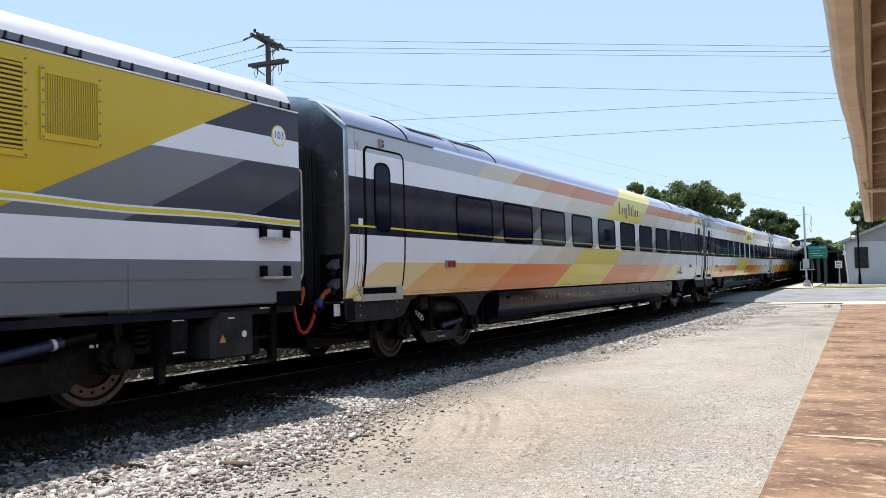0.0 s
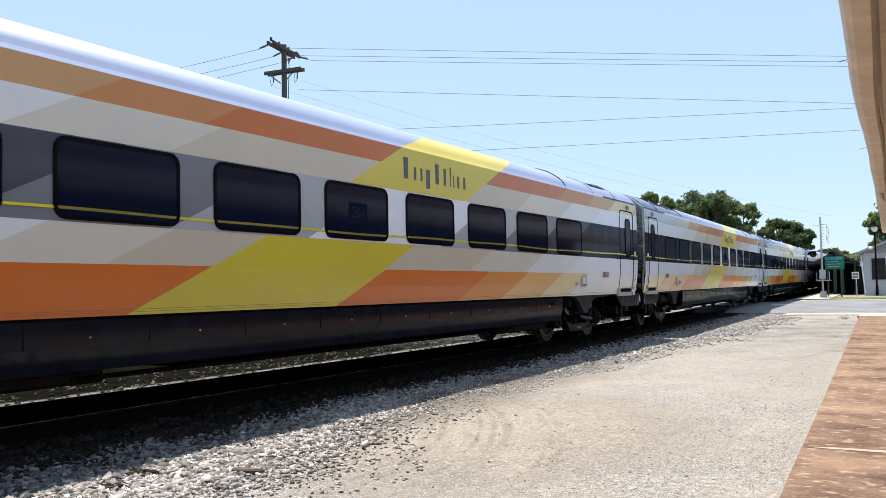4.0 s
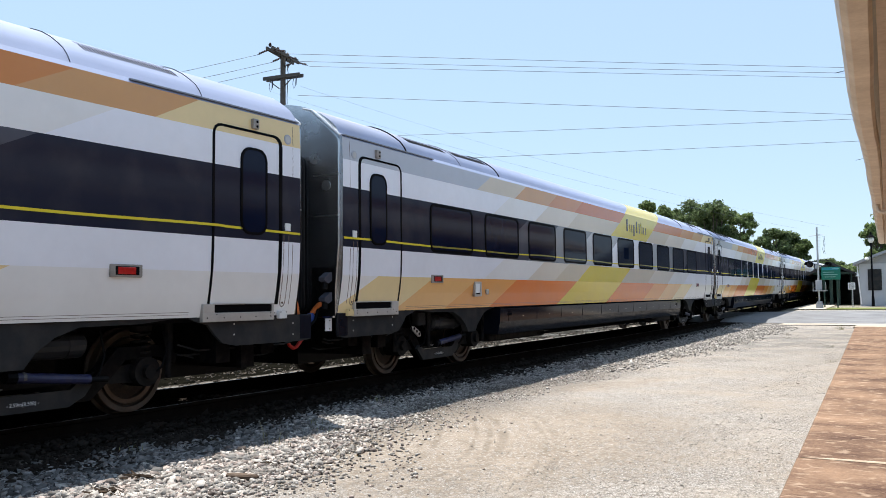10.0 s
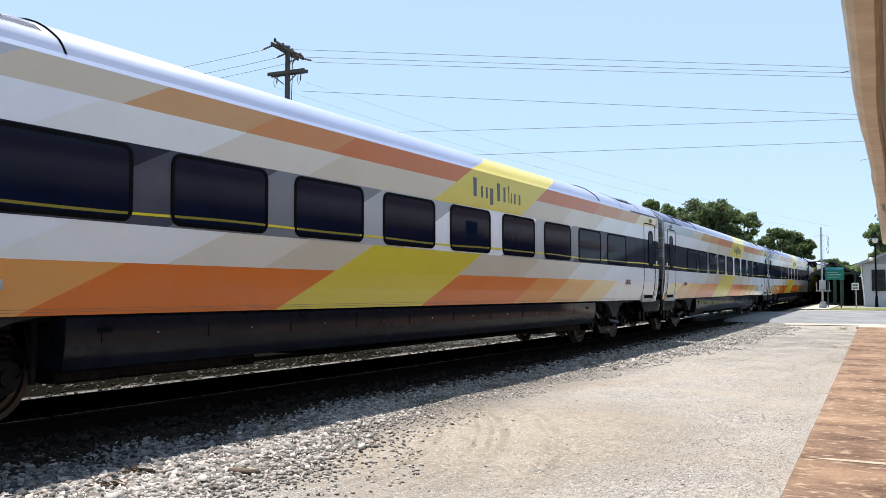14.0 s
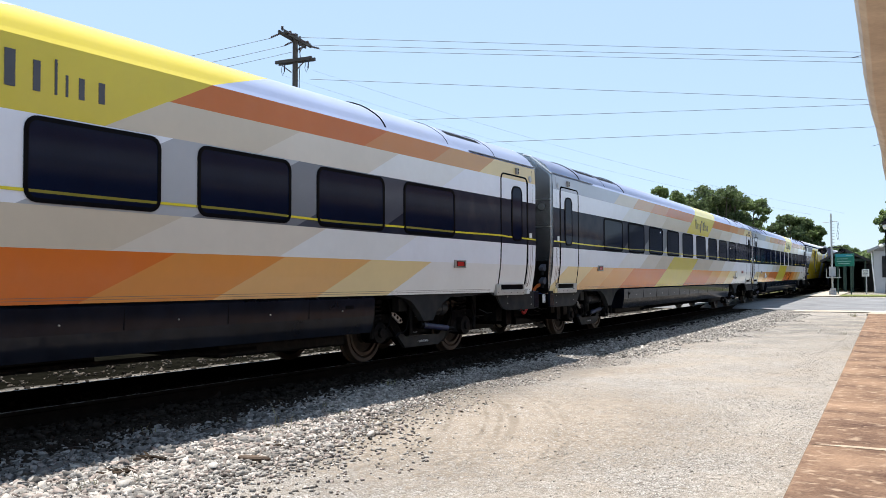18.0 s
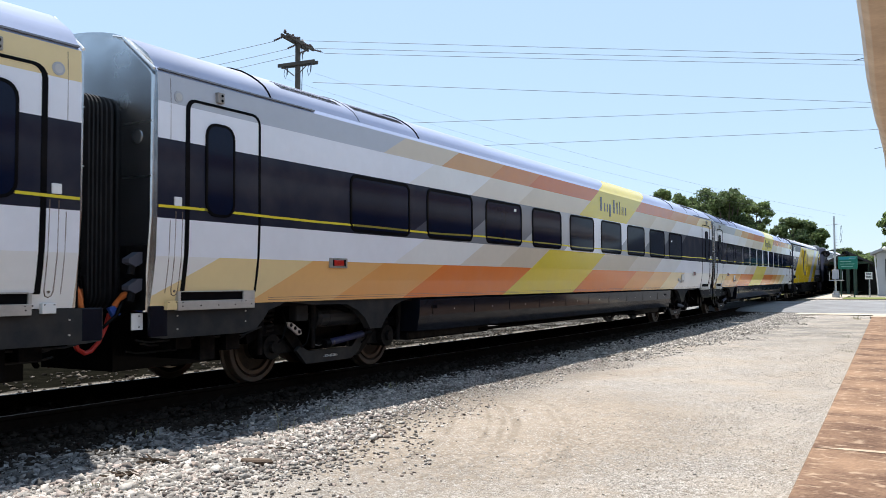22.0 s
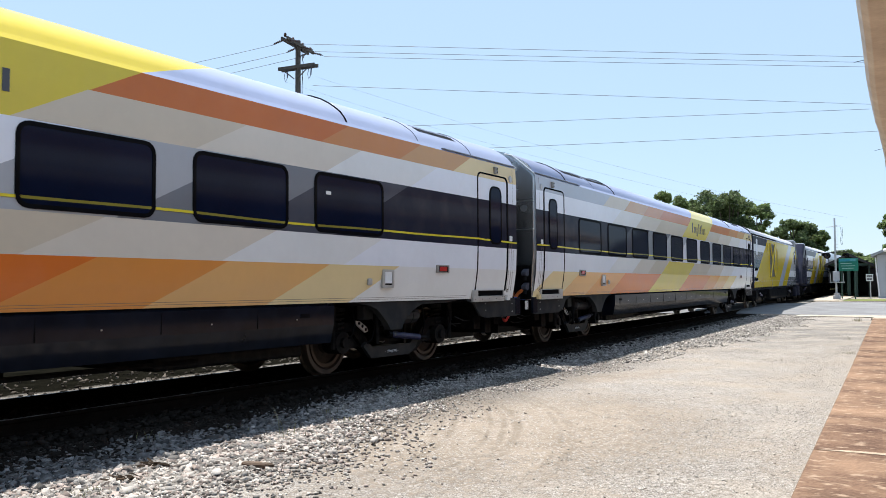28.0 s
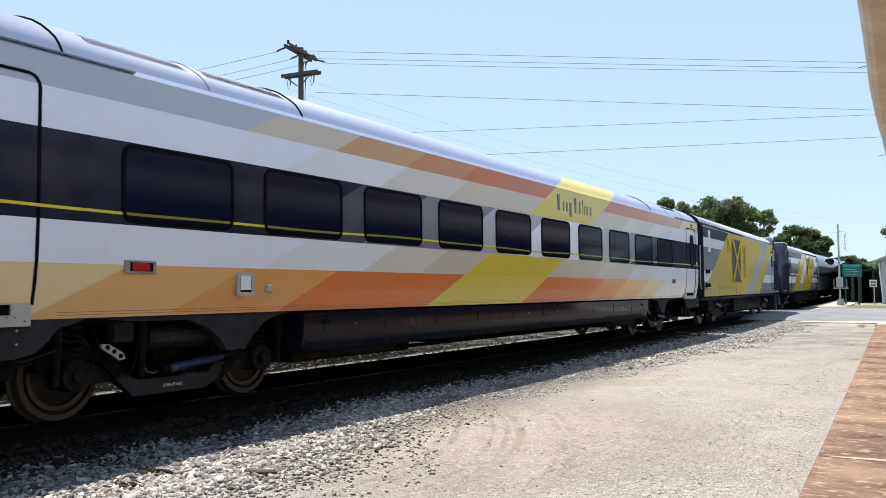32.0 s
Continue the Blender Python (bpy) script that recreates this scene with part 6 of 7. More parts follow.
for i in range(520):
    s = -130 + 0.55 * i if i < 163 else 92.1 + 0.55 * (i - 163)
    p, q = on_line(s), on_line(s + 0.3)
    d = (q - p).normalized()
    w = Vector((d.y, -d.x, 0))
    vs = [bm.verts.new(p + w * a + d * b + Vector((0, 0, z - 0.172))) for a in (-1.28, 1.28) for b in (-0.115, 0.115) for z in (-0.15, 0)]
    for f in ((0, 1, 3, 2), (4, 6, 7, 5), (0, 4, 5, 1), (2, 3, 7, 6), (0, 2, 6, 4), (1, 5, 7, 3)):
        bm.faces.new([vs[j] for j in f])
far_sl = part("sleepers", bm, SLEEPER, track)
far_sl["kind"] = "stuff"

# ---- road, platform, far pavement ----
ASPHALT = mat("worn_asphalt", (0.17, 0.173, 0.18), 0.9, var=0.18, scale=0.6, bump=0.15, fine=70, col2=(0.25, 0.253, 0.26), spec=0.05, dirt=(0.21, 0.205, 0.20), dirt_amt=0.35)
CONC = mat("pale_concrete", (0.38, 0.33, 0.27), 0.9, var=0.14, scale=0.9, bump=0.1, fine=60, col2=(0.50, 0.45, 0.375), spec=0.05)
STAIN = mat("rust_stained_concrete", (0.11, 0.066, 0.053), 0.9, var=0.3, scale=1.1, bump=0.25, fine=48, col2=(0.33, 0.222, 0.152), spec=0.05, dirt=(0.45, 0.35, 0.258), dirt_amt=0.62, dscale=8.5, stretch=(0.8, 1.2, 1), lo=0.55, hi=0.67)
GRASSM = mat("mown_grass", (0.10, 0.13, 0.035), 0.95, var=0.3, scale=1.2, bump=0.3, fine=60, col2=(0.20, 0.22, 0.07), spec=0.2)


def tilt_y(x):
    """The road runs slightly askew."""
    return 0.06 * (x + 5)


def road_z(x, v):
    w = (1 - smooth(1.6, 5.0, abs(from_track(x, 40.4 + v)))) * smooth(0, 1.4, v) * (1 - smooth(12.6, 14.0, v))
    return ground_z(x, 40.4 + v) * (1 - w) + (rise(40.4 + v) - 0.03) * w


road = sheet("road", list(np.arange(-60, 61, 0.8)), list(np.arange(0, 14.6, 0.7)), road_z, ASPHALT, 0.025,
             lambda x, v: False)
for v in road.data.vertices:
    v.co.y += 40.4 - tilt_y(v.co.x) * 0.4
tagged(road, "worn grey asphalt road over the railway crossing", "road", kind="structure")
kerb = sheet("pavement", list(np.arange(-6.2, 40, 0.7)), list(np.arange(0, 1.7, 0.4)), lambda x, v: ground_z(x, 38.6 + v), CONC, 0.03)
for v in kerb.data.vertices:
    v.co.y += 38.6
tagged(kerb, "pale concrete strip along the road", "pavement", kind="structure")
farwalk = sheet("pavement", list(np.arange(-1.0, 1.01, 0.5)), list(np.arange(56.5, 140, 1.5)), lambda v, y: ground_z(-6.0, min(y, 80)) + (rise(y) - rise(min(y, 80))), CONC, 0.05)
for v in farwalk.data.vertices:
    v.co.x += float(np.interp(v.co.y, LINE_Y, LINE_X)) + 3.4
tagged(farwalk, "pale concrete platform path beside the far track", "pavement", kind="structure")
lawn = sheet("lawn", list(np.arange(-8.2, 30, 0.6)), list(np.arange(56.4, 61, 0.5)), lambda x, y: ground_z(x, y), GRASSM, 0.035)
tagged(lawn, "strip of sparse mown grass by the road", "grass", kind="structure")


def plat_x(y):
    return -0.60 - 0.0665 * y


PLATZ = 0.085
PALEJOINT = mat("worn_joint_mortar", (0.34, 0.265, 0.20), 0.9, var=0.3, scale=5, bump=0.2, fine=40, col2=(0.52, 0.43, 0.33), spec=0.05)
plat = tagged(new("platform", None), "rust-stained concrete platform slabs with pale worn patches", "platform", kind="structure")
cuts = [-16.83]
while cuts[-1] < 35.5:
    cuts.append(cuts[-1] + 6.1)
for a, b in zip(cuts, cuts[1:]):
    b = min(b, 36.0)
    bm = bmesh.new()
    top = [(plat_x(a + 0.012), a + 0.012), (4.6, a + 0.012), (4.6, b), (plat_x(b), b)]
    lo = [bm.verts.new((x, y, ground_z(x, y) - 0.1)) for x, y in top]
    hi = [bm.verts.new((x, y, ground_z(x, y) + PLATZ - random.uniform(0, 0.006))) for x, y in top]
    bm.faces.new(hi), bm.faces.new(lo)
    for i in range(4):
        bm.faces.new((lo[i], lo[(i + 1) % 4], hi[(i + 1) % 4], hi[i]))
    bmesh.ops.bevel(bm, geom=[e for e in bm.edges if all(v.co.z > ground_z(v.co.x, v.co.y) for v in e.verts)], offset=0.012, segments=1, affect="EDGES")
    part("slab", bm, STAIN, plat)
    bm = bmesh.new()
    prism(bm, [(plat_x(b) + 0.03, b - 0.01), (4.5, b - 0.02), (4.5, b + 0.13), (2.2, b + 0.10), (0.6, b + 0.15), (plat_x(b) + 0.25, b + 0.06)], "z", ground_z(0, b) - 0.05, ground_z(0, b) + PLATZ + 0.004)
    if 5 < b < 10:
        part("joint_mortar", bm, PALEJOINT, plat, "pale mortar over a slab joint")
    else:
        bm.free()
bm = bmesh.new()
box(bm, plat_x(37.0), 4.6, 36.02, 38.4, ground_z(0, 36) - 0.1, ground_z(0, 37) + 0.07)
part("end_slab", bm, CONC, plat, "pale concrete end slab")

# ---- station eave over the platform ----
EAVEM = mat("tan_painted_sheet", (0.70, 0.56, 0.40), 0.55, var=0.18, scale=1.5, bump=0.08, fine=25, col2=(0.82, 0.70, 0.54), dirt=(0.36, 0.25, 0.15), dirt_amt=0.3)
SOFFIT = mat("tan_soffit_boards", (0.42, 0.29, 0.18), 0.7, var=0.2, scale=2.5, bump=0.12, fine=30, col2=(0.52, 0.38, 0.25))
TIMBER = mat("painted_timber", (0.50, 0.37, 0.25), 0.65, var=0.2, scale=3, bump=0.12, fine=35, col2=(0.60, 0.47, 0.34), dirt=(0.30, 0.2, 0.12), dirt_amt=0.3)
BRICK = mat("brown_brick_wall", (0.25, 0.13, 0.09), 0.9, var=0.25, scale=4, bump=0.2, fine=30)


def eave_x(y):
    return -0.230 - 0.0518 * y


station = tagged(new("station_building", None), "long station building with tan sheet-metal eave and exposed rafters", "building")
Y0, Y1, EZ = -14.0, 37.6, 3.2


def along(bm, outline, y0, y1, steps=26, sag=0.0, mi=0):
    """A section (x from the eave line, z) drawn along the eave."""
    rows = []
    for i in range(steps + 1):
        y = y0 + (y1 - y0) * i / steps
        w = sag * (-0.9 * math.exp(-((y - 10.2) / 2.4) ** 2) + 0.25 * noise.noise(Vector((y * 0.23, 3.3, 0))) + 0.25 * noise.noise(Vector((y * 0.8, 1.3, 0))))
        rows.append([bm.verts.new((eave_x(y) + x + w, y, z + 0.4 * w)) for x, z in outline])
    k = len(outline)
    for a, b in zip(rows, rows[1:]):
        for i in range(k):
            bm.faces.new((a[i], a[(i + 1) % k], b[(i + 1) % k], b[i])).material_index = mi
    bm.faces.new(rows[0]), bm.faces.new(rows[-1])


bm = bmesh.new()
along(bm, ((0.0, EZ + 0.16), (-0.012, EZ + 0.10), (0.02, EZ + 0.03), (0.07, EZ), (0.195, EZ), (0.225, EZ + 0.03), (0.225, EZ + 0.16), (0.21, EZ + 0.16), (0.21, EZ + 0.05), (0.19, EZ + 0.015), (0.075, EZ + 0.015), (0.03, EZ + 0.04), (0.008, EZ + 0.10), (0.012, EZ + 0.16)), Y0, Y1, 60, 0.05)
part("gutter", bm, EAVEM, station, "dented tan metal gutter")
bm = bmesh.new()
along(bm, ((0.232, EZ - 0.02), (0.292, EZ - 0.02), (0.292, EZ + 0.26), (0.232, EZ + 0.26)), Y0, Y1)
part("fascia", bm, TIMBER, station, "peeling painted fascia board")
bm = bmesh.new()
along(bm, ((0.10, EZ + 0.21), (3.2, EZ + 1.25), (3.2, EZ + 1.29), (0.10, EZ + 0.25)), Y0, Y1)
part("roof_sheet", bm, mat("roof_metal", (0.35, 0.34, 0.33), 0.5, metal=0.5, var=0.15, scale=1, bump=0.05), station)
bm = bmesh.new()
for j in range(14):
    a = 0.26 + 0.205 * j
    along(bm, ((a, EZ + 0.165 + 0.335 * (a - 0.1) - 0.02), (a + 0.195, EZ + 0.165 + 0.335 * (a + 0.095) - 0.02), (a + 0.195, EZ + 0.19 + 0.335 * (a + 0.095) - 0.02), (a, EZ + 0.19 + 0.335 * (a - 0.1) - 0.02)), Y0, Y1, 8)
part("soffit_boards", bm, SOFFIT, station, "brown soffit boards")
y = Y0 + 0.5
raf = None
while y < Y1:
    bm = bmesh.new()
    x = eave_x(y)
    prism(bm, [(x + 0.295, EZ + 0.0), (x + 0.295, EZ + 0.16), (x + 3.1, EZ + 1.1), (x + 3.1, EZ + 0.92), (x + 0.5, EZ + 0.02)], "y", y, y + 0.09)
    part("rafter", bm, TIMBER, station)
    y += 1.4
bm = bmesh.new()
prism(bm, [(2.55, Y0), (2.75, Y0), (2.75 - 0.0518 * 50.3, Y1 - 0.2), (2.55 - 0.0518 * 50.3, Y1 - 0.2)], "z", -0.3, EZ + 1.25)
part("wall", bm, BRICK, station, "plain brown brick wall")
bm = bmesh.new()
x = eave_x(20.9)
tube(bm, [(x + 0.12, 20.9, EZ), (x + 0.12, 20.9, EZ - 0.10), (x + 0.16, 20.9, EZ - 0.16), (x + 0.3, 20.9, EZ - 0.18), (x + 1.2, 20.9, EZ - 0.16), (x + 2.6, 20.9, EZ - 0.1)], 0.05, 0, 8)
part("drain_pipe", bm, EAVEM, station, "bent tan drain pipe")
bm = bmesh.new()
for y in (8.6, 14.4):
    x = eave_x(y)
    tube(bm, [(x + 0.02, y, EZ + 0.12), (x - 0.06, y - 0.05, EZ + 0.10), (x - 0.12, y - 0.08, EZ + 0.085)], 0.003, 0, 4)
part("gutter_spikes", bm, IRON2, station, "bent gutter nails")


# ---- beyond the road ----
HOUSEM = mat("grey_rendered_wall", (0.46, 0.47, 0.50), 0.85, var=0.06, scale=1.5, bump=0.05, fine=30)
DARKGREEN = mat("dark_green_paint", (0.012, 0.045, 0.032), 0.5, var=0.2, scale=3, bump=0.05)
SHINGLE = mat("dark_roofing", (0.035, 0.035, 0.036), 0.85, var=0.25, scale=2, bump=0.15, fine=25)
SIGNGREEN = mat("sign_green", (0.0, 0.16, 0.11), 0.4, var=0.08, scale=3, bump=0.0)
SIGNTEAL = mat("sign_teal", (0.02, 0.25, 0.32), 0.4, var=0.08, scale=3, bump=0.0)
GALV = mat("galvanised_steel", (0.45, 0.46, 0.47), 0.45, metal=0.6, var=0.15, scale=3, bump=0.04)
POLEWOOD = mat("weathered_pole_wood", (0.10, 0.085, 0.072), 0.9, var=0.3, scale=4, bump=0.2, fine=40)
WIREM = mat("dark_wire", (0.17, 0.18, 0.21), 0.6, var=0.1, scale=3, bump=0.0)
PORC = mat("brown_porcelain", (0.09, 0.05, 0.04), 0.3, var=0.2, scale=10, bump=0.0)

house = tagged(new("grey_house", None), "small grey rendered house with dark shuttered window and low roof", "house")
HZ = 0.40
bm = bmesh.new()
box(bm, -5.1, 8.0, 66.0, 76.0, HZ - 0.4, HZ + 2.95)
part("wall", bm, HOUSEM, house)
bm = bmesh.new()
prism(bm, [(-5.45, HZ + 2.80), (-5.45, HZ + 2.98), (1.4, HZ + 5.8), (8.25, HZ + 2.98), (8.25, HZ + 2.80), (1.4, HZ + 5.6)], "y", 65.4, 76.6)
prism(bm, [(-5.1, HZ + 2.93), (1.4, HZ + 5.6), (8.0, HZ + 2.93)], "y", 66.0, 66.2)
part("roof", bm, mat("grey_roof_edge", (0.30, 0.31, 0.33), 0.7, var=0.1, scale=1, bump=0.05), house)
for x in (-4.52, -1.6):
    bm = bmesh.new()
    ring(bm, [(x - 0.04, HZ + 1.06), (x + 0.82, HZ + 1.06), (x + 0.82, HZ + 2.54), (x - 0.04, HZ + 2.54)], [(x, HZ + 1.10), (x + 0.78, HZ + 1.10), (x + 0.78, HZ + 2.50), (x, HZ + 2.50)], -65.99, -65.93)
    for v in bm.verts:
        v.co = (v.co.y, -v.co.x, v.co.z)
    w = part("window", bm, APRON, house, "dark grey louvred shutter")
    bm = bmesh.new()
    box(bm, x, x + 0.78, 65.955, 65.99, HZ + 1.10, HZ + 2.50)
    part("shutter", bm, APRON, w)
    for i in range(12):
        bm = bmesh.new()
        box(bm, x + 0.03, x + 0.75, 65.94, 65.954, HZ + 1.13 + 0.113 * i, HZ + 1.21 + 0.113 * i)
        part("slat", bm, APRON, w)
bm = bmesh.new()
tube(bm, [(-5.2, 65.9, HZ + 2.8), (-5.16, 65.94, HZ + 1.9), (-5.02, 65.95, HZ + 0.1)], 0.045)
part("downspout", bm, LABELW, house, "white downspout")

shed = tagged(new("platform_shed", None), "long dark green open platform shed with gabled roof", "shed")
SZ = 0.42


def shed_x(y):
    return -0.095 * (y - 70)


bm = bmesh.new()
rows = []
for y in (69.0, 112.0):
    rows.append([bm.verts.new((shed_x(y) + x, y, z + 0.0095 * (y - 69))) for x, z in ((-9.0, SZ + 2.22), (-9.0, SZ + 2.38), (-7.35, SZ + 3.23), (-5.6, SZ + 2.34), (-5.6, SZ + 2.18), (-7.35, SZ + 3.02))])
for i in range(6):
    bm.faces.new((rows[0][i], rows[0][(i + 1) % 6], rows[1][(i + 1) % 6], rows[1][i]))
bm.faces.new(rows[0]), bm.faces.new(rows[1])
part("roof", bm, SHINGLE, shed, "dark gabled roof")
bm = bmesh.new()
rows = [[bm.verts.new((shed_x(y) + x, y, SZ + z + 0.0095 * (y - 69))) for x, z in ((-6.0, -0.3), (-5.9, -0.3), (-5.9, 2.3), (-6.0, 2.3))] for y in (69.6, 111)]
for i in range(4):
    bm.faces.new((rows[0][i], rows[0][(i + 1) % 4], rows[1][(i + 1) % 4], rows[1][i]))
bm.faces.new(rows[0]), bm.faces.new(rows[1])
part("back_wall", bm, DARKGREEN, shed)
for i in range(11):
    y = 69.6 + 4 * i
    bm = bmesh.new()
    for x in (-7.35, -6.85):
        box(bm, shed_x(y) + x - 0.11, shed_x(y) + x + 0.11, y, y + 0.22, SZ - 0.3, SZ + 2.6 + 0.0095 * (y - 69))
    box(bm, shed_x(y) - 8.6, shed_x(y) - 5.7, y + 0.02, y + 0.2, SZ + 2.3 + 0.0095 * (y - 69), SZ + 2.46 + 0.0095 * (y - 69))
    part("post", bm, DARKGREEN, shed, "dark green twin post")
bm = bmesh.new()
box(bm, -6.3, -4.95, 72.0, 72.3, SZ - 0.3, SZ + 2.15)
part("end_wall", bm, SHINGLE, shed)
# two unseen walls, added to make the open shed dark inside
bm = bmesh.new()
box(bm, shed_x(111) - 8.9, shed_x(111) - 5.4, 111.0, 111.3, SZ - 0.3, SZ + 3.2)
part("far_wall", bm, DARKGREEN, shed)
bm = bmesh.new()
box(bm, shed_x(84) - 8.3, shed_x(84) - 5.9, 84.0, 84.2, SZ - 0.3, SZ + 2.7)
part("cross_wall", bm, DARKGREEN, shed)

sign = tagged(new("station_sign", None), "green direction sign with pale lines of lettering on two posts", "sign")
bm = bmesh.new()
box(bm, -7.10, -5.92, 62.0, 62.05, 2.20, 3.04, 0, 0.015)
box(bm, -7.05, -6.05, 61.985, 62.0, 2.84, 3.01, 1)
part("board", bm, [SIGNGREEN, SIGNTEAL], sign)
bm = bmesh.new()
for x0, x1, z in ((-6.42, -6.0, 2.925), (-6.98, -6.3, 2.70), (-6.98, -6.1, 2.54), (-6.9, -6.2, 2.38)):
    box(bm, x0, x1, 61.972, 61.986, z - 0.018, z + 0.018)
part("lettering", bm, mat("pale_green_lettering", (0.30, 0.52, 0.45), 0.5, var=0.08, scale=3, bump=0.0), sign, "pale bars of lettering")
for x in (-6.95, -6.15):
    bm = bmesh.new()
    box(bm, x - 0.04, x + 0.04, 62.05, 62.13, 0.2, 3.0)
    part("post", bm, DARKGREEN, sign)
notice = tagged(new("notice_sign", None), "small white notice on a thin grey post", "sign")
bm = bmesh.new()
box(bm, -5.58, -5.14, 63.0, 63.03, 1.52, 1.99, 0, 0.01)
part("board", bm, LABELW, notice)
bm = bmesh.new()
for z in (1.90, 1.82, 1.70, 1.62):
    box(bm, -5.52, -5.20, 62.985, 63.0, z - 0.02, z + 0.02)
part("lettering", bm, DGREY, notice, "dark bars of lettering")
bm = bmesh.new()
rod(bm, (-5.32, 63.06, 0.25), (-5.32, 63.06, 1.95), 0.035)
part("post", bm, GALV, notice)

mat_lens = mat("unlit_red_lens", (0.02, 0.006, 0.006), 0.25, var=0.2, scale=10, bump=0.0)
mast = tagged(new("crossing_signal", None), "galvanised crossing signal mast with hooded lamps and climbing pegs", "railway signal")
MX, MY, MZ = -7.05, 60.0, 0.27
bm = bmesh.new()
rod(bm, (MX, MY, MZ), (MX, MY, MZ + 5.35), 0.068, 0, 12, 0.055)
part("pole", bm, GALV, mast)
bm = bmesh.new()
box(bm, MX - 0.2, MX + 0.24, MY - 0.2, MY + 0.2, MZ, MZ + 0.35, 0, 0.05)
box(bm, MX - 0.12, MX + 0.2, MY - 0.2, MY + 0.15, MZ + 0.35, MZ + 0.5, 0, 0.03)
part("base_box", bm, LGREY, mast, "grey gate mechanism box")
bm = bmesh.new()
box(bm, MX - 0.34, MX + 0.5, MY - 0.35, MY + 0.3, MZ + 1.15, MZ + 1.21)
part("service_platform", bm, GALV, mast, "grey service platform")
for x in (-0.3, 0.46):
    bm = bmesh.new()
    rod(bm, (MX + x, MY - 0.3, MZ + 1.2), (MX + x, MY - 0.3, MZ + 1.75), 0.02, 0, 6)
    part("rail_post", bm, GALV, mast)
bm = bmesh.new()
box(bm, MX - 0.18, MX + 0.2, MY - 0.1, MY + 0.2, MZ + 1.25, MZ + 1.88, 0, 0.03)
part("relay_box", bm, LGREY, mast)
bm = bmesh.new()
rod(bm, (MX - 0.48, MY, MZ + 3.1), (MX + 0.7, MY, MZ + 3.15), 0.03, 0, 6)
part("crossarm", bm, APRON, mast, "dark lamp crossarm")
bm = bmesh.new()
rod(bm, (MX - 0.5, MY, MZ + 4.78), (MX + 0.42, MY, MZ + 4.84), 0.02, 0, 6)
part("crossarm", bm, GALV, mast)
for i in range(9):
    bm = bmesh.new()
    rod(bm, (MX + 0.05, MY, MZ + 3.25 + 0.2 * i), (MX + 0.2, MY, MZ + 3.25 + 0.2 * i), 0.014, 0, 5)
    part("climbing_peg", bm, GALV, mast)
for x in (0.36, 0.44):
    bm = bmesh.new()
    tube(bm, [(MX + x, MY, MZ + 4.75), (MX + x + 0.03, MY, MZ + 4.3), (MX + x - 0.04, MY, MZ + 3.9), (MX + x + 0.02, MY, MZ + 3.6)], 0.01, 0, 5)
    part("cable", bm, IRON2, mast)
for x, q in ((-0.5, 0.21), (0.68, 0.14)):
    bm = bmesh.new()
    rod(bm, (MX + x, MY - 0.05, MZ + 2.92), (MX + x, MY + 0.06, MZ + 2.92), q, 0, 20)
    for a in range(9):
        w = math.pi * a / 8
        rod(bm, (MX + x + q * 0.8 * math.cos(w), MY - 0.05, MZ + 2.92 + q * 0.8 * math.sin(w)), (MX + x + q * 0.8 * math.cos(w) - 0.1, MY - 0.38, MZ + 2.90 + q * 0.8 * math.sin(w)), 0.035, 0, 5)
    lamp = part("signal_lamp", bm, BLACK, mast, "black hooded signal lamp")
    bm = bmesh.new()
    rod(bm, (MX + x, MY - 0.07, MZ + 2.92), (MX + x, MY - 0.05, MZ + 2.92), q * 0.7, 0, 16)
    part("lens", bm, mat_lens, lamp)

post = tagged(new("street_lamp", None), "black post lamp with pale glass shade", "street lamp")
LX, LY, LZ = -4.16, 64.0, 0.38
bm = bmesh.new()
rod(bm, (LX, LY, LZ), (LX, LY, LZ + 0.7), 0.11, 0, 12, 0.08)
rod(bm, (LX, LY, LZ + 0.7), (LX, LY, LZ + 4.35), 0.06, 0, 10, 0.05)
part("post", bm, BLACK, post)
bm = bmesh.new()
lathe(bm, [(0, 0, 0), (0.08, 0.0, 0), (0.17, 0.12, 0), (0.20, 0.26, 0), (0.16, 0.36, 1), (0.30, 0.36, 1), (0.22, 0.44, 1), (0.07, 0.56, 1), (0.05, 0.72, 1), (0, 0.74, 1)], 16)
for v in bm.verts:
    v.co = (LX + v.co.y, LY + v.co.z, LZ + 4.3 + v.co.x)
part("shade", bm, [LABELW, BLACK], post, "pale glass lantern with black cap")
bm = bmesh.new()
tube(bm, [(LX, LY, LZ + 3.35), (LX - 0.12, LY, LZ + 3.42), (LX - 0.26, LY, LZ + 3.40), (LX - 0.28, LY, LZ + 3.3)], 0.02, 0, 6)
part("arm", bm, BLACK, post)
bm = bmesh.new()
lathe(bm, [(0, 0, 0), (0.10, 0.03, 0), (0.15, 0.12, 0), (0.10, 0.22, 0), (0, 0.25, 0)], 14)
for v in bm.verts:
    v.co = (LX - 0.28 + v.co.y, LY + v.co.z, LZ + 3.1 + v.co.x)
part("globe", bm, LABELW, post, "small pale globe lamp")

# ---- utility pole and wires ----
PX, PY = -29.9, 33.85


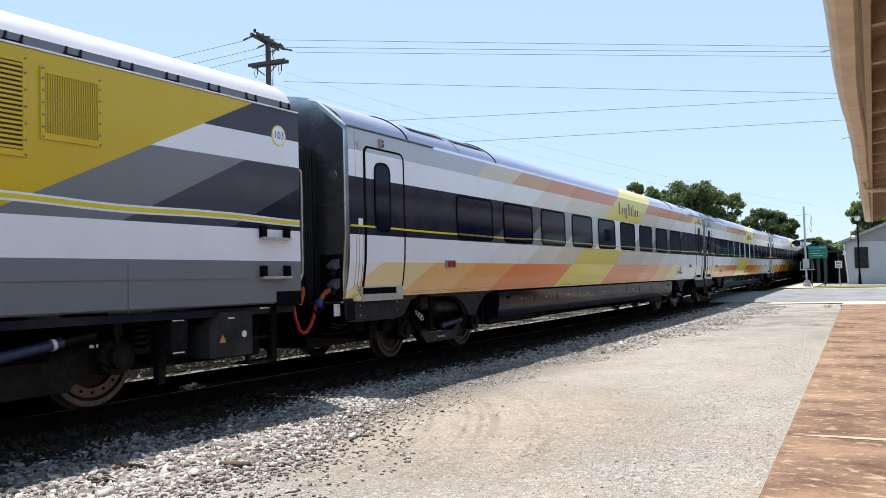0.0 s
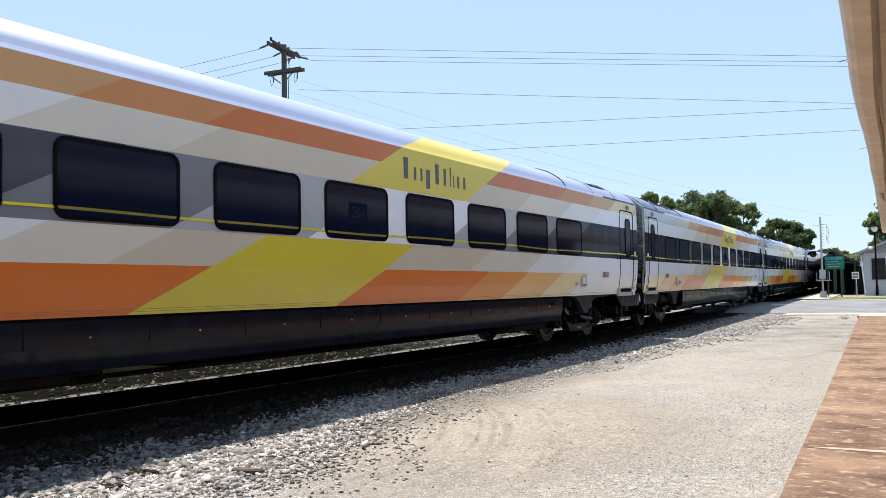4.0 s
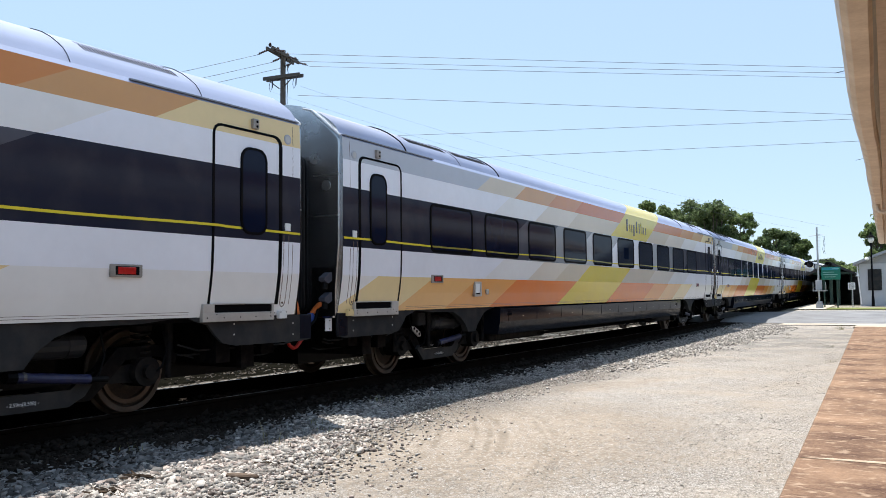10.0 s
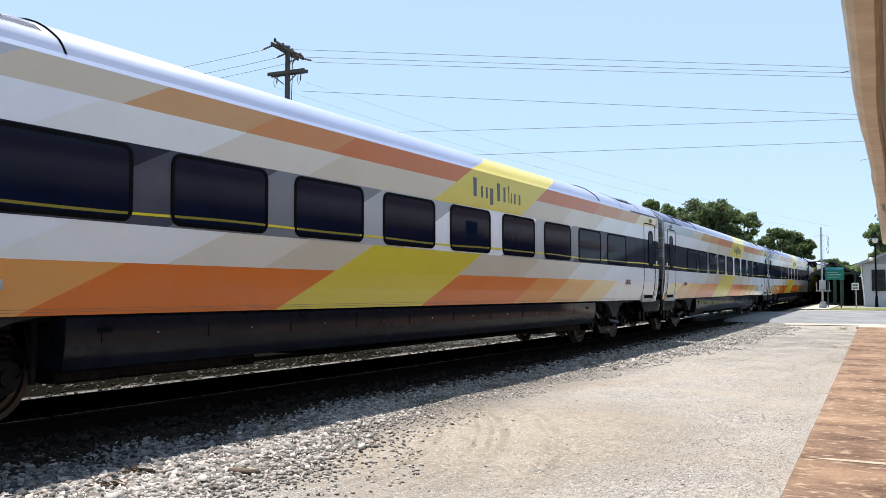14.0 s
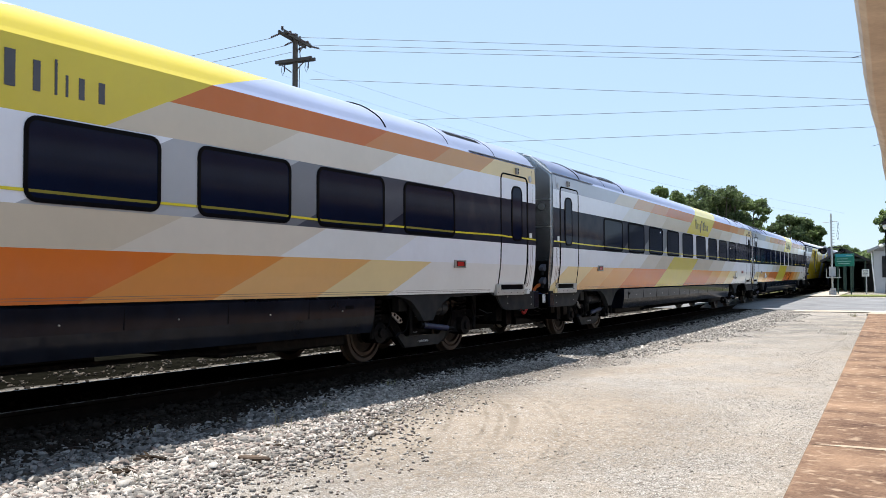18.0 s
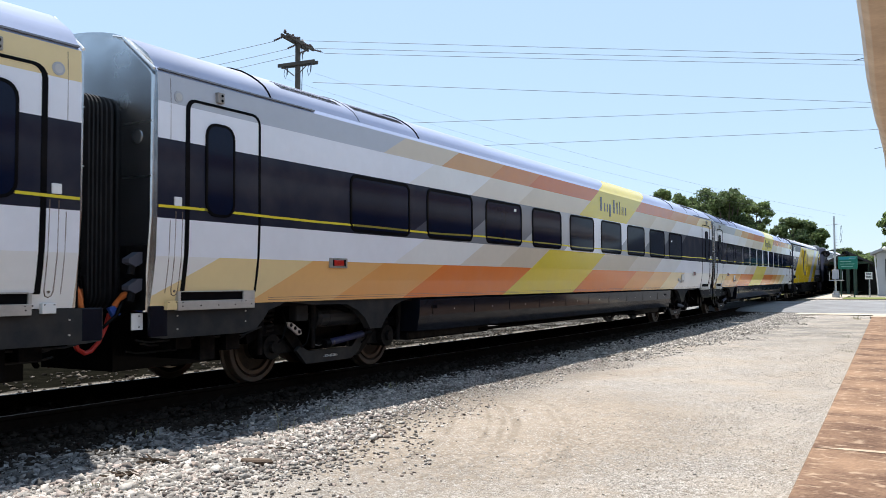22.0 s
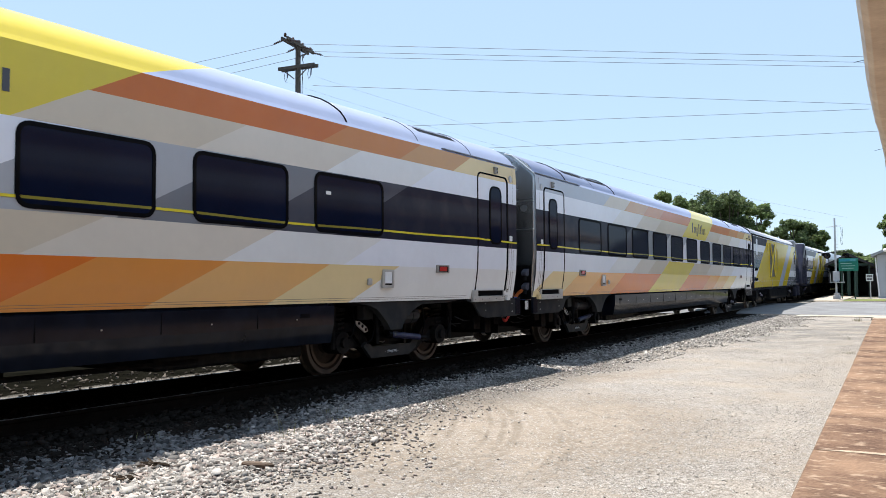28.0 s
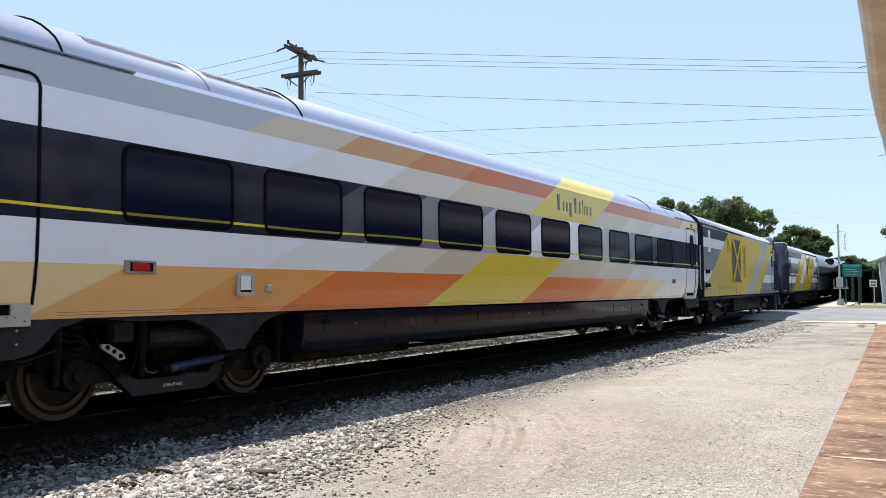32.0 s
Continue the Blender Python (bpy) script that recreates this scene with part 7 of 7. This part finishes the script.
def pole(x, y, top, turn, base):
    p = tagged(new("utility_pole", None), "weathered wooden utility pole with two crossarms and insulators", "utility pole")
    p.matrix_basis = pose(x, y, 0, 0, 0, turn)
    bm = bmesh.new()
    rod(bm, (0, 0, base), (0, 0, top), 0.19, 0, 12, 0.135)
    part("pole", bm, POLEWOOD, p)
    for h, half, a in ((top - 0.28, 1.5, 0), (top - 1.45, 1.16, -97)):
        bm = bmesh.new()
        for o in (-0.16, 0.16):
            box(bm, -half, half, o - 0.05, o + 0.05, h - 0.09, h + 0.09, 0, 0.008)
        part("crossarm", bm, POLEWOOD, p).matrix_basis = pose(0, 0, 0, 0, 0, a)
    for s in (-1, 1):
        bm = bmesh.new()
        rod(bm, (s * 0.65, -0.2, top - 0.32), (s * 0.1, -0.2, top - 1.0), 0.03, 0, 6)
        part("brace", bm, POLEWOOD, p)
        bm = bmesh.new()
        rod(bm, (s * 0.75, -0.22, top - 1.6), (s * 0.1, -0.2, top - 2.1), 0.03, 0, 6)
        part("brace", bm, POLEWOOD, p).matrix_basis = pose(0, 0, 0, 0, 0, -97)
    for xx in (-1.4, -0.55, 0.5, 1.4):
        bm = bmesh.new()
        lathe(bm, [(0, 0, 0), (0.05, 0.0, 0), (0.05, 0.04, 0), (0.09, 0.06, 0), (0.05, 0.09, 0), (0.09, 0.12, 0), (0.05, 0.15, 0), (0.07, 0.2, 0), (0, 0.24, 0)], 10)
        for v in bm.verts:
            v.co = (xx + v.co.y, v.co.z, top - 0.2 + v.co.x)
        part("insulator", bm, PORC, p)
    for xx in (-1.3, 0.2, 1.35):
        for d in (-1, 1):
            bm = bmesh.new()
            for i in range(5):
                rod(bm, (xx, d * (0.25 + 0.1 * i), top - 0.34 - 0.03 * i), (xx, d * (0.29 + 0.1 * i), top - 0.34 - 0.03 * i), 0.06, 0, 8)
            rod(bm, (xx, d * 0.1, top - 0.28), (xx, d * 0.80, top - 0.52), 0.02, 0, 5)
            part("string_insulator", bm, PORC, p)
    # fuses hung under the lower arm, which stands across the upper one
    for xx in (-0.55, 0.95):
        bm = bmesh.new()
        rod(bm, (xx, -0.2, top - 2.0), (xx + 0.06, -0.24, top - 1.55), 0.035, 0, 8)
        tube(bm, [(xx, -0.2, top - 2.0), (xx - 0.12, -0.2, top - 2.2), (xx - 0.2, -0.2, top - 1.95), (xx - 0.1, -0.2, top - 1.5)], 0.014, 0, 5)
        part("cutout_fuse", bm, DGREY, p).matrix_basis = pose(0, 0, 0, 0, 0, -97)
    bm = bmesh.new()
    tube(bm, [(0.17, -0.12, top - 0.4), (0.24, -0.18, top - 1.2), (0.19, -0.14, top - 2.4), (0.2, -0.14, top - 5)], 0.02, 0, 5)
    part("down_lead", bm, BLACK, p)
    return p


pole(PX, PY, 14.5, 103.5, -0.4)


def wire(a, b, sag, r=0.012):
    cu = bpy.data.curves.new("overhead_wire", "CURVE")
    cu.dimensions, cu.bevel_depth, cu.bevel_resolution = "3D", r, 1
    sp = cu.splines.new("POLY")
    n = 24
    sp.points.add(n)
    a, b = Vector(a), Vector(b)
    for i in range(n + 1):
        w = i / n
        p = a.lerp(b, w)
        sp.points[i].co = (p.x, p.y, p.z - sag * 4 * w * (1 - w), 1)
    cu.materials.append(WIREM)
    return tagged(new("overhead_wire", cu), "thin dark overhead power line", "power line", "overhead wires")


DIRX, DIRY = 0.828, 0.561     # from the pole to the next one past the station
for dx, z0, z1, sag in ((-1.3, 13.97, 13.42, 0.08), (0.2, 13.97, 13.2, 0.08), (1.35, 14.0, 12.95, 0.08), (0.0, 12.08, 10.35, 0.06), (0.0, 9.73, 12.2, 0.06), (0.0, 8.34, 11.1, 0.06)):
    a = (PX - 0.233 * dx + 0.8 * DIRX, PY + 0.972 * dx + 0.8 * DIRY, z0)
    b = (PX + DIRX * 62, PY + DIRY * 62, z1)
    wire(a, b, sag)
for dx, z0 in ((-1.3, 13.98), (0.2, 13.98), (1.35, 13.98)):
    wire((PX - 0.233 * dx - 0.78, PY + 0.972 * dx - 0.19, z0), (PX - 40, PY - 14 + dx * 1.2, z0 - 3.4), 0.8)
for dx, z0 in ((1.2, 12.4), (-0.9, 12.4)):
    wire((PX + dx, PY, z0), (PX + 22 + dx, PY + 30, z0 - 6.5), 0.6, 0.004)
pole(PX + DIRX * 62, PY + DIRY * 62, 14.2, 32, -0.4)

# ---- trees ----
BARK = mat("grey_brown_bark", (0.09, 0.07, 0.055), 0.95, var=0.3, scale=4, bump=0.3, fine=30)
LEAF = mat("dark_summer_leaf", (0.085, 0.125, 0.055), 0.6, var=0.3, scale=0.5, bump=0.0, fine=2, col2=(0.18, 0.235, 0.10), island=0.6, spec=0.3)
LEAF2 = mat("fresh_green_leaf", (0.115, 0.17, 0.06), 0.6, var=0.3, scale=0.5, bump=0.0, fine=2, col2=(0.22, 0.29, 0.11), island=0.5, spec=0.3)
for m in (LEAF, LEAF2):
    # thin leaves let the light through
    n, l = m.node_tree.nodes, m.node_tree.links
    tr, mx = n.new("ShaderNodeBsdfTranslucent"), n.new("ShaderNodeMixShader")
    mx.inputs["Fac"].default_value = 0.45
    l.new(n["Principled BSDF"].inputs["Base Color"].links[0].from_socket, tr.inputs["Color"])
    l.new(n["Principled BSDF"].outputs["BSDF"], mx.inputs[1])
    l.new(tr.outputs["BSDF"], mx.inputs[2])
    l.new(mx.outputs["Shader"], n["Material Output"].inputs["Surface"])


def leaf_cloud(name, blobs, count, size, material, seed):
    rng = np.random.default_rng(seed)
    w = np.array([b[3] ** 2 for b in blobs])
    idx = rng.choice(len(blobs), count, p=w / w.sum())
    c = np.array([b[:3] for b in blobs])[idx]
    r = np.array([b[3] for b in blobs])[idx]
    d = rng.normal(size=(count, 3))
    d /= np.linalg.norm(d, axis=1)[:, None]
    rad = r * rng.uniform(0.15, 1.0, count) ** 0.5 * (1 + 0.2 * rng.normal(size=count))
    p = c + d * rad[:, None] * np.array([1, 1, 0.82])
    a = rng.normal(size=(count, 3))
    a /= np.linalg.norm(a, axis=1)[:, None]
    b = np.cross(a, d + 0.6 * rng.normal(size=(count, 3)))
    b /= np.linalg.norm(b, axis=1)[:, None]
    s = size * rng.uniform(0.6, 1.5, count)[:, None]
    quad = np.stack([p - a * s, p + b * s * 0.55, p + a * s, p - b * s * 0.55], 1).reshape(-1, 3)
    me = bpy.data.meshes.new(name)
    me.vertices.add(len(quad))
    me.vertices.foreach_set("co", quad.astype(np.float32).ravel())
    me.loops.add(len(quad))
    me.loops.foreach_set("vertex_index", np.arange(len(quad), dtype=np.int32))
    me.polygons.add(count)
    me.polygons.foreach_set("loop_start", np.arange(0, len(quad), 4, dtype=np.int32))
    me.update(calc_edges=True)
    me.materials.append(material)
    return me


def tree(x, y, h, spread_r, seed, material, count=5200, leaf=0.30, base=0.0, label="tall broad tree with dense dark green crown"):
    rng = random.Random(seed)
    t = tagged(new("tree", None), label, "tree", "trees beyond the railway")
    t.matrix_basis = pose(x, y, base, 0, 0, rng.uniform(0, 360))
    bm = bmesh.new()
    rod(bm, (0, 0, -0.5), (0.2, 0.1, h * 0.42), h * 0.024, 0, 9, h * 0.016)
    tips = []
    blobs = []
    for i in range(17):
        a = i * 2.4 + rng.uniform(-0.4, 0.4)
        rr = spread_r * rng.uniform(0.3, 0.82)
        z = h * rng.uniform(0.42, 0.93)
        rr *= 1.15 - 0.62 * max(0, (z / h - 0.5) / 0.5)
        tip = (rr * math.cos(a), rr * math.sin(a), z)
        rod(bm, (0.15, 0.05, h * rng.uniform(0.24, 0.42)), tip, h * 0.011, 0, 6, h * 0.003)
        tips.append(tip)
        blobs.append((*tip, spread_r * rng.uniform(0.17, 0.34)))
        for j in range(3):
            b = (tip[0] + rng.uniform(-1, 1) * spread_r * 0.4, tip[1] + rng.uniform(-1, 1) * spread_r * 0.4, tip[2] + rng.uniform(-0.6, 0.7) * spread_r * 0.3)
            rod(bm, tip, b, h * 0.004, 0, 5, h * 0.0015)
            blobs.append((*b, spread_r * rng.uniform(0.09, 0.2)))
    blobs.append((0, 0, h * 0.9, spread_r * 0.3))
    part("trunk", bm, BARK, t, "grey-brown trunk and limbs")
    cr = new("crown", leaf_cloud("crown", blobs, count, leaf, material, seed))
    cr.parent = t
    return t


# direction (x per metre of depth), depth, top per metre of depth, spread, leaf
for k, (dirx, dep, top, rad, lf) in enumerate((
        (-0.3070, 98, 0.122, 1.7, LEAF2), (-0.2820, 104, 0.108, 2.6, LEAF2), (-0.2560, 108, 0.116, 3.6, LEAF), (-0.2320, 102, 0.112, 3.4, LEAF), (-0.2200, 116, 0.108, 3.6, LEAF2), (-0.2020, 104, 0.098, 2.6, LEAF2),
        (-0.1750, 190, 0.066, 3.0, LEAF), (-0.158, 200, 0.073, 4.2, LEAF), (-0.147, 205, 0.070, 4.4, LEAF), (-0.134, 205, 0.058, 3.2, LEAF2), (-0.116, 210, 0.040, 4.5, LEAF), (-0.098, 220, 0.036, 5.0, LEAF), (-0.08, 215, 0.034, 5.0, LEAF2), (-0.06, 220, 0.036, 5.0, LEAF))):
    tree(dirx * dep, dep, top * dep + (1.25 if dep < 150 else 1.7 if dep < 207 else 0.5), rad, 40 + k, lf, 12500, 0.15 * dep / 100)
for k, (x, y, h, rad) in enumerate(((-5.4, 92, 8.0, 1.7), (-3.0, 96, 9.6, 3.4), (2.5, 100, 10.0, 4.0), (9.0, 98, 10.5, 4.5))):
    tree(x, y, h, rad, 80 + k, LEAF2, 5200, 0.2, 0.3, "young green tree behind the grey house")

# ---- small things on the ground ----
bm = bmesh.new()
rng = random.Random(5)
for cx, cy, n, hh in ((-5.6, 6.15, 4, 0.36), (-5.5, 6.2, 5, 0.14), (-6.2, 7.6, 10, 0.12), (-6.6, 5.4, 8, 0.13), (-5.75, 7.2, 14, 0.07), (-5.5, 5.75, 12, 0.06), (-6.7, 9.6, 12, 0.12), (-5.25, 3.78, 40, 0.06), (-5.0, 4.0, 14, 0.04), (-6.3, 6.3, 12, 0.06), (-3.3, 34.6, 30, 0.22), (-3.5, 35.2, 24, 0.18), (-2.6, 24, 10, 0.1), (-2.05, 19, 8, 0.09)):
    for i in range(n):
        a = rng.uniform(0, 6.28)
        x, y = cx + rng.uniform(-0.12, 0.12), cy + rng.uniform(-0.12, 0.12)
        z = rough_ground(x, y)
        l = hh * rng.uniform(0.5, 1.0)
        p0, p1, p2 = Vector((x, y, z)), Vector((x + 0.12 * l * math.cos(a), y + 0.12 * l * math.sin(a), z + l * 0.6)), Vector((x + 0.4 * l * math.cos(a), y + 0.4 * l * math.sin(a), z + l))
        w = Vector((-math.sin(a), math.cos(a), 0)) * 0.0035
        vs = [bm.verts.new(v) for v in (p0 - w, p0 + w, p1 + w * 0.7, p2, p1 - w * 0.7)]
        bm.faces.new(vs)
weeds = part("weeds", bm, mat("dry_weed", (0.19, 0.19, 0.08), 0.9, var=0.3, scale=6, bump=0.0, island=0.4))
tagged(weeds, "sparse weeds and dry stalks in the ballast", "weeds", kind="stuff")
bm = bmesh.new()
x, y = -4.87, 5.04
z = rough_ground(x, y)
prism(bm, [(x - 0.14, y - 0.05), (x - 0.05, y - 0.075), (x + 0.10, y - 0.02), (x + 0.15, y + 0.04), (x + 0.02, y + 0.05), (x - 0.11, y + 0.01)], "z", z, z + 0.045)
bmesh.ops.bevel(bm, geom=bm.edges[:], offset=0.012, segments=1, affect="EDGES")
stick = part("wood_scrap", bm, mat("weathered_scrap", (0.09, 0.06, 0.04), 0.9, var=0.3, scale=12, bump=0.2))
tagged(stick, "flat scrap of dark weathered wood on the ballast", "wood scrap")

BARKBIT = mat("dark_bark_litter", (0.05, 0.036, 0.026), 0.9, var=0.4, scale=9, bump=0.2, fine=40, island=0.6, spec=0.05)
for cx, cy, n, size in ((-5.62, 4.62, 16, 0.085), (-5.38, 4.18, 18, 0.095), (-5.05, 5.55, 7, 0.06)):
    bm = bmesh.new()
    for i in range(n):
        x, y, a = cx + rng.gauss(0, 0.06), cy + rng.gauss(0, 0.045), rng.uniform(-0.5, 0.9)
        z, l, w = rough_ground(x, y) + 0.016 + rng.uniform(0, 0.022), size * rng.uniform(0.5, 1.1), 0.010 * rng.uniform(0.6, 1.4)
        c, d = Vector((math.cos(a), math.sin(a), rng.uniform(-0.25, 0.25))) * l, Vector((-math.sin(a), math.cos(a), 0)) * w
        prev = None
        for k, q in ((-1, 0.5), (-0.3, 1.0), (0.4, 0.9), (1, 0.35)):
            m = Vector((x, y, z)) + c * k
            ring = [bm.verts.new(m + d * q), bm.verts.new(m + Vector((0, 0, w * q))), bm.verts.new(m - d * q), bm.verts.new(m - Vector((0, 0, w * q * 0.5)))]
            if prev:
                for j in range(4):
                    bm.faces.new((prev[j], prev[(j + 1) % 4], ring[(j + 1) % 4], ring[j]))
            else:
                bm.faces.new(ring)
            prev = ring
        bm.faces.new(prev)
    tagged(part("bark_litter", bm, BARKBIT), "small heap of dark bark scraps on the ballast", "bark litter", kind="stuff")


# ---- what moves ----
def motions():
    times = [0.5 * i for i in range(65)]
    fine = [0.2 * i for i in range(161)]
    s0 = gone(0)
    for thing, back, a, b, length, turned in CARS:
        rows = []
        for t in times:
            m = car_pose(gone(t) + back, a, b, length / 2)
            rows.append((t, m @ pose(0, 0, 0, 0, 0, 180) if turned else m))
        walk(thing, rows)
        for bogie in thing.children:
            if not bogie.name.startswith("bogie") or bogie.data is not None:
                continue
            for w in bogie.children:
                if w.name.startswith("wheelset"):
                    y, z = w.location.y, w.location.z
                    sgn = -1 if turned else 1
                    walk(w, [(t, pose(0, y, z, math.degrees((s0 - gone(t)) / z) * sgn)) for t in fine])


motions()
